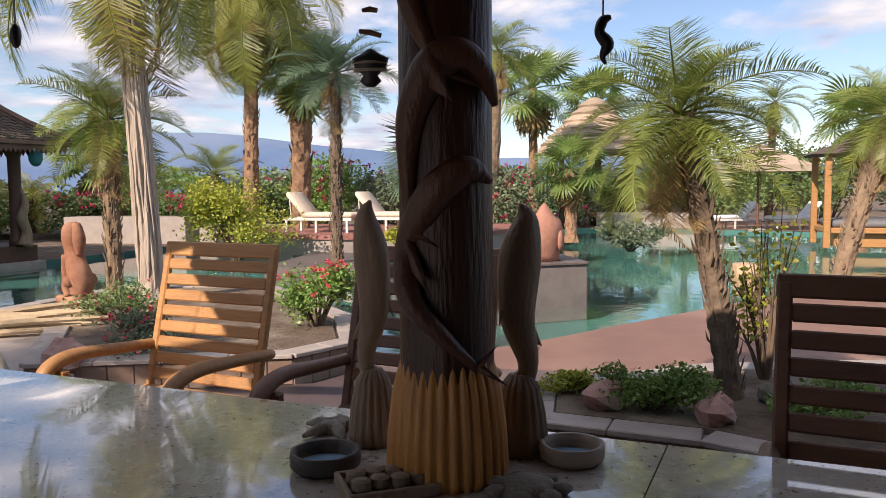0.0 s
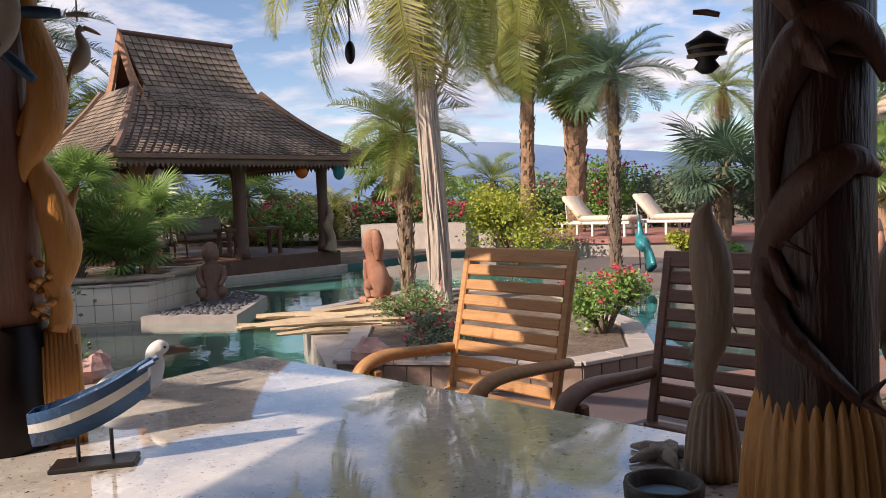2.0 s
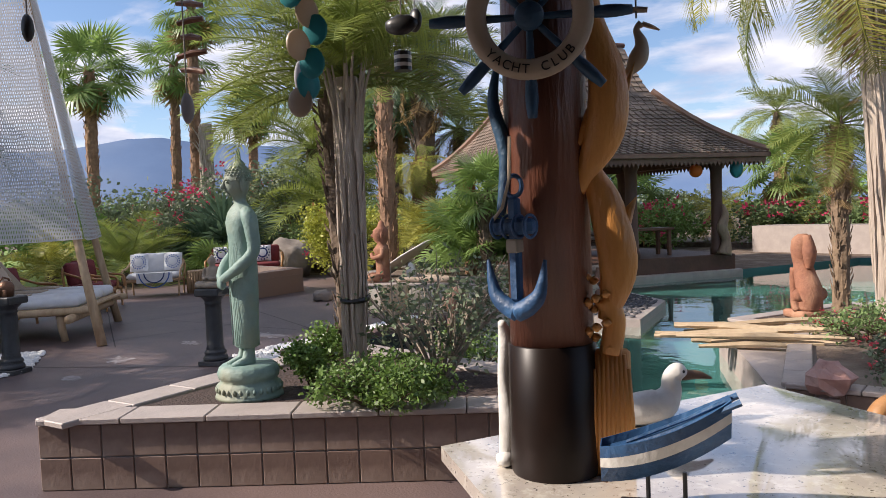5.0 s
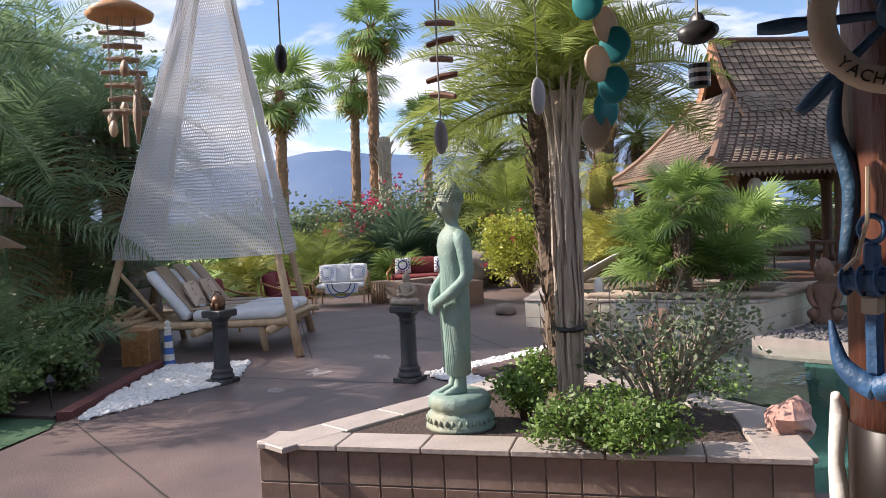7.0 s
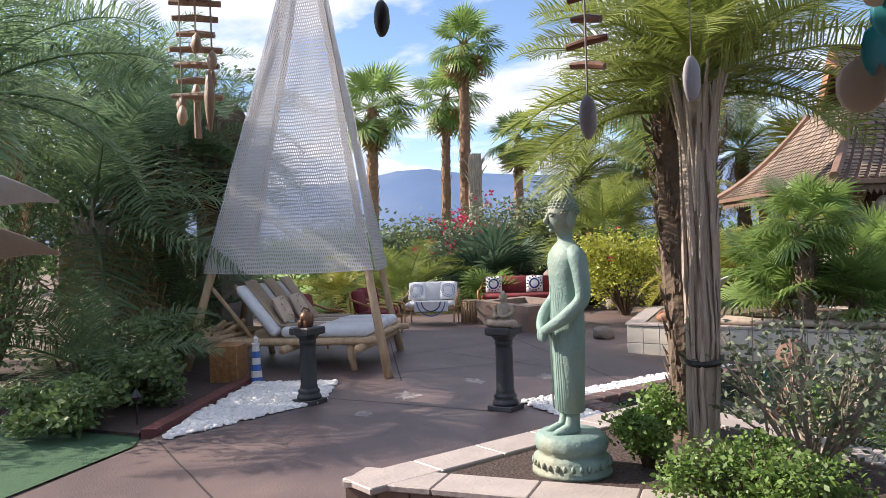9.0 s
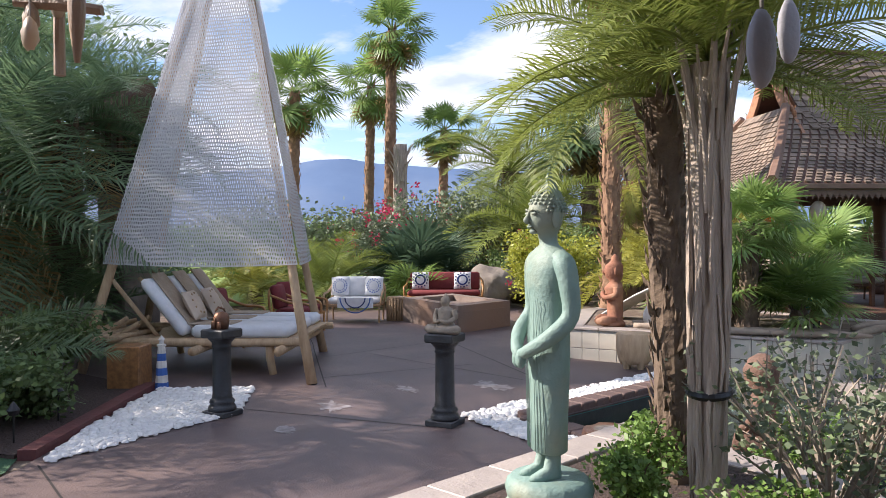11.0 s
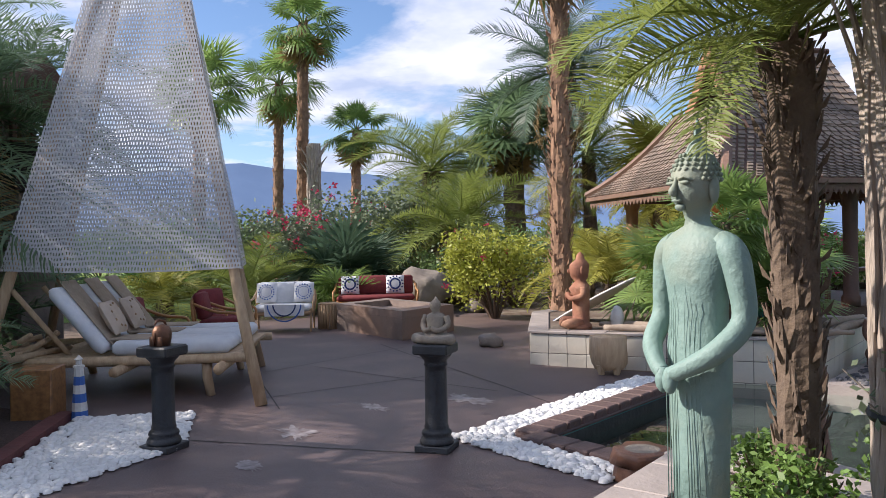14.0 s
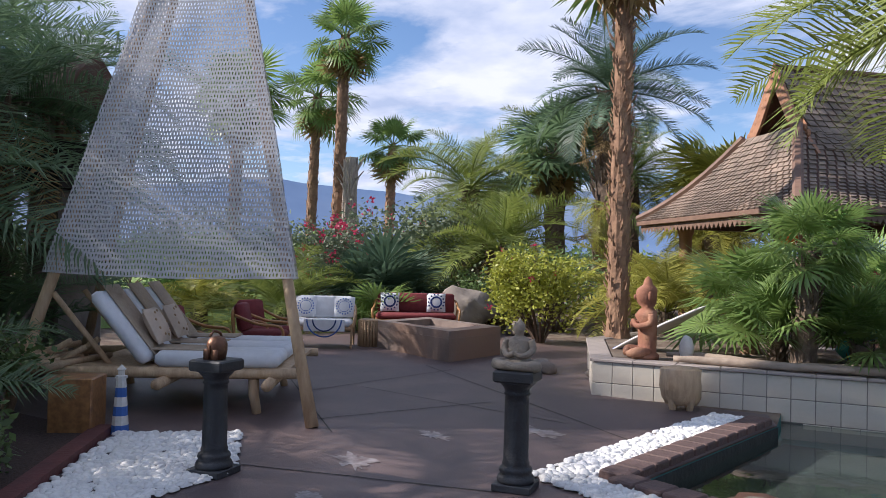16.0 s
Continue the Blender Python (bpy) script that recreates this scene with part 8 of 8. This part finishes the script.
part("canopy", MB().add([(-1.9, -1.9, 2.3), (1.9, -1.9, 2.3), (1.9, 1.9, 2.3), (-1.9, 1.9, 2.3), (0, 0, 3.1), (-1.9, -1.9, 2.08), (1.9, -1.9, 2.08), (1.9, 1.9, 2.08), (-1.9, 1.9, 2.08)], [(0, 1, 4), (1, 2, 4), (2, 3, 4), (3, 0, 4), (0, 5, 6, 1), (1, 6, 7, 2), (2, 7, 8, 3), (3, 8, 5, 0)]), mat("tan_canvas", (0.40, 0.32, 0.25), (0.34, 0.27, 0.21), 6, 0.9), um)
part("base", MB().lathe([(0.4, 0), (0.42, 0.08), (0.1, 0.14)], 20), M_CAP, um)
hut = thing("thatched_hut", at(3.1, 33.8, 0) @ Matrix.Diagonal((0.9, 0.9, 1.16, 1)), "round garden hut with layered pale thatch roof", "hut")
for k in range(7):
    R = 2.75 - 0.34 * k
    part("thatch_tier", MB().lathe([(R, 2.5 + 0.27 * k), (R + 0.05, 2.58 + 0.27 * k), (R - 0.5, 2.86 + 0.27 * k)], 36, wob=0.05), M_HUTSH, hut)
for k in range(6):
    a = k * math.pi / 3 + 0.3
    part("post", MB().tube([(1.9 * math.cos(a), 1.9 * math.sin(a), 0), (1.9 * math.cos(a), 1.9 * math.sin(a), 2.6)], 0.13, 10), M_PAVW, hut)
part("bar_front", MB().lathe([(1.6, 0), (1.65, 1.0), (1.75, 1.05)], 24), M_PAVD, hut)

# ---- wind chimes under the eave ----
for y in (0.95, 1.44, 2.26, 3.2):
    part("rafter_tail", MB().box((-3.75, y, 2.90), (1.9, 0.09, 0.13), None, 0.01), M_PAVD, roof)


def hung(name, x, y, ztop, label):
    """A hanging thing with its cord to the eave."""
    t = thing(name, at(x, y, ztop), label, "wind chime")
    part("cord", MB().tube([(0, 0, -0.02), (0, 0, 2.84 - ztop)], 0.0025, 5), M_STRING, t)
    return t


def stick(t, z, ln, rz, r=0.012, mt=None, tilt=0):
    part("driftwood_bar", MB().tube([(-ln / 2, 0, 0), (0, 0.004, 0.004), (ln / 2, 0, 0)], [r * 0.7, r, r * 0.75], 8, True, None, 0.3), mt or M_TEAKD, t, m=pose(0, 0, z, 0, tilt, rz))


t = hung("fish_chime", -0.46, 3.38, 1.98, "striped wooden fish chime with driftwood bars")
for k, z in enumerate((0.0, -0.05, -0.11)):
    stick(t, z, (0.055, 0.04, 0.06)[k], 10, 0.008, None, 12 * (k - 1))
b = MB()
loft(b, [(0, 0, -0.25, 0.012, 0.006), (0, 0, -0.235, 0.03, 0.012), (0, 0, -0.22, 0.02, 0.012), (0, 0, -0.20, 0.042, 0.016), (0, 0, -0.175, 0.05, 0.018), (0, 0, -0.165, 0.03, 0.012), (0, 0, -0.15, 0.006, 0.004)], 16)
part("fish", b, M_BLKP, t, "black and white striped fish", True)
for z in (-0.19, -0.21):
    part("stripe", MB().lathe([(0.046, z), (0.046, z + 0.008)], 16, sy=0.38), M_TANS, t)
t = hung("seahorse_chime", 0.15, 3.4, 1.92, "dark hanging seahorse ornament")
b = MB()
smooth_tube(b, [(0.02, 0, -0.02), (0.0, 0, -0.03), (-0.008, 0, -0.06), (0.012, 0, -0.09), (0.0, 0, -0.12), (0.008, 0, -0.14)], [0.006, 0.014, 0.014, 0.018, 0.009, 0.004], 5, 10)
part("seahorse", b, M_BLKP, t, smooth=True)


def oval(x, y, z, h, mt, label, w=0.45):
    t = hung("oval_chime", x, y, z + h / 2 + 0.02, label)
    part("clapper", MB().blob((0, 0, -h / 2 - 0.02), (h * w * 0.5, h * 0.22, h / 2), 12, 9, 0.06), mt, t, smooth=True)


oval(-1.3, 3.15, 1.84, 0.06, M_BLKP, "small dark hanging stone disc")
oval(-3.3, 2.24, 1.88, 0.10, M_SLATE, "grey oval slate chime disc", 0.26)
oval(-3.5, 1.83, 2.13, 0.085, M_BLKP, "small black hanging bell")
oval(-2.95, 2.9, 2.16, 0.08, M_BLKP, "black iron hanging bell", 0.8)
oval(-3.87, 2.95, 2.12, 0.15, M_SLATE, "grey oval stone chime", 0.22)
oval(-2.9, 3.3, 2.2, 0.03, M_BLKP, "tiny dark hanging chime clapper")
t = hung("driftwood_chime", -3.4, 2.3, 2.3, "hanging chime of stacked driftwood bars")
for k in range(5):
    stick(t, -0.06 - 0.055 * k, 0.1 - 0.012 * (k % 3), 35 + 20 * (k % 2), 0.011, None, 10 * (-1) ** k)
t = hung("capiz_chime", -2.6, 2.3, 2.2, "hanging strands of teal and tan capiz shells")
for k in range(9):
    mt = M_TEALS if k % 5 in (1, 2, 4) else M_TANS
    part("shell", MB().blob((0.03 * math.sin(k * 2.2), 0.02 * math.cos(k * 1.7), -0.03 - 0.045 * k), (0.034, 0.006, 0.04), 10, 7, 0.05), mt, t, smooth=True, m=Z(40 + 50 * (k % 2)))
t = hung("pelican_chime", -2.16, 3.05, 2.03, "hanging pelican ornament with wooden bars")
b = MB()
smooth_tube(b, [(-0.03, 0, -0.17), (0.0, 0, -0.13), (0.012, 0, -0.09), (0.0, 0, -0.05), (0.012, 0, -0.035)], [0.008, 0.026, 0.018, 0.009, 0.011], 5, 10)
part("pelican", b, M_TANS, t, smooth=True, m=Z(45))
b = MB()
smooth_tube(b, [(0.015, 0, -0.035), (0.04, 0, -0.045), (0.06, 0, -0.055)], [0.007, 0.006, 0.002], 4, 8)
part("beak", b, M_WICKER, t, m=Z(45))
stick(t, 0.0, 0.06, 45, 0.009, M_TANS)
t = hung("striped_fish_chime", -2.72, 2.68, 2.1, "hanging chime with black fish and striped drum")
part("fish", MB().blob((0, 0, -0.03), (0.05, 0.02, 0.03), 12, 8, 0.2), M_BLKP, t, smooth=True, m=Z(40))
for k in range(5):
    part("band", MB().lathe([(0.026, -0.12 - 0.011 * k), (0.026, -0.109 - 0.011 * k)], 14), M_WPAINT if k % 2 else M_BLKP, t)
t = hung("shell_chime", -4.12, 1.44, 2.4, "large chime of driftwood bars, shells and carved fish")
part("disc", MB().lathe([(0.10, -0.02), (0.11, 0.0), (0.06, 0.03), (0.01, 0.04)], 24, wob=0.1), M_TEAK, t, "round brown wooden disc", True)
for k in range(7):
    stick(t, -0.07 - 0.045 * k, 0.15 - 0.02 * (k % 3), 70 + 30 * (k % 2), 0.011, M_CARVEG, 4 * (-1) ** k)
for k in range(6):
    a = k * 1.05
    part("shell", MB().blob((0.05 * math.cos(a), 0.05 * math.sin(a), -0.2 - 0.04 * k), (0.03, 0.014, 0.028), 10, 7, 0.25), M_TANS if k % 2 else M_CARVEG, t, smooth=True)
    part("string", MB().tube([(0.05 * math.cos(a), 0.05 * math.sin(a), 0), (0.05 * math.cos(a), 0.05 * math.sin(a), -0.2 - 0.04 * k)], 0.0016, 4), M_STRING, t)
b = MB()
smooth_tube(b, [(0.07, 0.03, -0.28), (0.08, 0.03, -0.36), (0.065, 0.03, -0.45)], [0.01, 0.024, 0.008], 5, 10, 0.6)
part("fish", b, M_CARVEG, t, smooth=True)
part("bamboo_tube", MB().tube([(-0.06, 0, -0.3), (-0.06, 0, -0.45)], 0.01, 8), M_CARVEG, t)
# bird mobile with glass balls
t = hung("bird_mobile", -3.6, 0.93, 2.33, "hanging mobile of painted birds, red diamond and blue glass balls")
part("diamond", MB().add([(0, -0.07, 0), (0, 0, 0.09), (0, 0.07, 0), (0, 0, -0.09), (0.008, 0, 0), (-0.008, 0, 0)], [(0, 4, 1), (1, 4, 2), (2, 4, 3), (3, 4, 0), (0, 1, 5), (1, 2, 5), (2, 3, 5), (3, 0, 5)]), mat("red_lacquer", (0.28, 0.05, 0.03), (0.2, 0.035, 0.02), 8, 0.4), t, "red wooden diamond", m=Matrix.Translation((0, 0, -0.27)))
for z, mt, nm, lab in ((-0.58, M_WPAINT, "bird", "white painted wooden bird"), (-0.69, M_BEIGEP, "bird", "tan painted wooden bird")):
    b = MB()
    smooth_tube(b, [(0, -0.16, 0.0), (0, -0.08, 0.03), (0, 0.02, 0.01), (0, 0.10, 0.0), (0, 0.16, -0.01), (0, 0.21, -0.025)], [0.006, 0.034, 0.05, 0.032, 0.015, 0.003], 5, 12, 0.1)
    fin(b, (0, -0.06, 0.0), (0, 0.06, 0.0), (0, -0.12, 0.09), 0.003)
    part(nm, b, mt, t, lab, True, m=Matrix.Translation((0, 0, z)))
gl = mat("blue_mirror_glass", (0.03, 0.07, 0.42), (0.02, 0.05, 0.34), 5, 0.05, metal=0.7, vary=0)
gl2 = mat("violet_mirror_glass", (0.14, 0.06, 0.36), (0.10, 0.04, 0.28), 5, 0.05, metal=0.7, vary=0)
for z, r, mt in ((-0.80, 0.062, gl), (-0.90, 0.042, gl2)):
    part("glass_ball", MB().blob((0, -0.03, z), (r, r, r), 20, 14, 0), mt, t, "mirrored glass ball", True)
part("string", MB().tube([(0, -0.02, -0.3), (0, -0.03, -0.8)], 0.0016, 4), M_STRING, t)
part("hook", MB().ring((0, 0, 0), 0.09, 0.005, 20, 6, pose(0, -0.05, -0.6, 0, 90, 0), 1.0, (0.5, 3.9)), M_BLKP, t)
# garden stakes
for x, y in ((-9.6, 0.95), (-10.3, 1.25)):
    t = thing("path_light", at(x, y, 0), "small black path light on a stake", "path light")
    part("stake", MB().tube([(0, 0, 0), (0, 0, 0.28)], 0.008, 6), M_BLKP, t)
    part("hood", MB().lathe([(0.035, 0.26), (0.05, 0.3), (0.02, 0.35), (0.005, 0.37)], 12), M_BLKP, t)
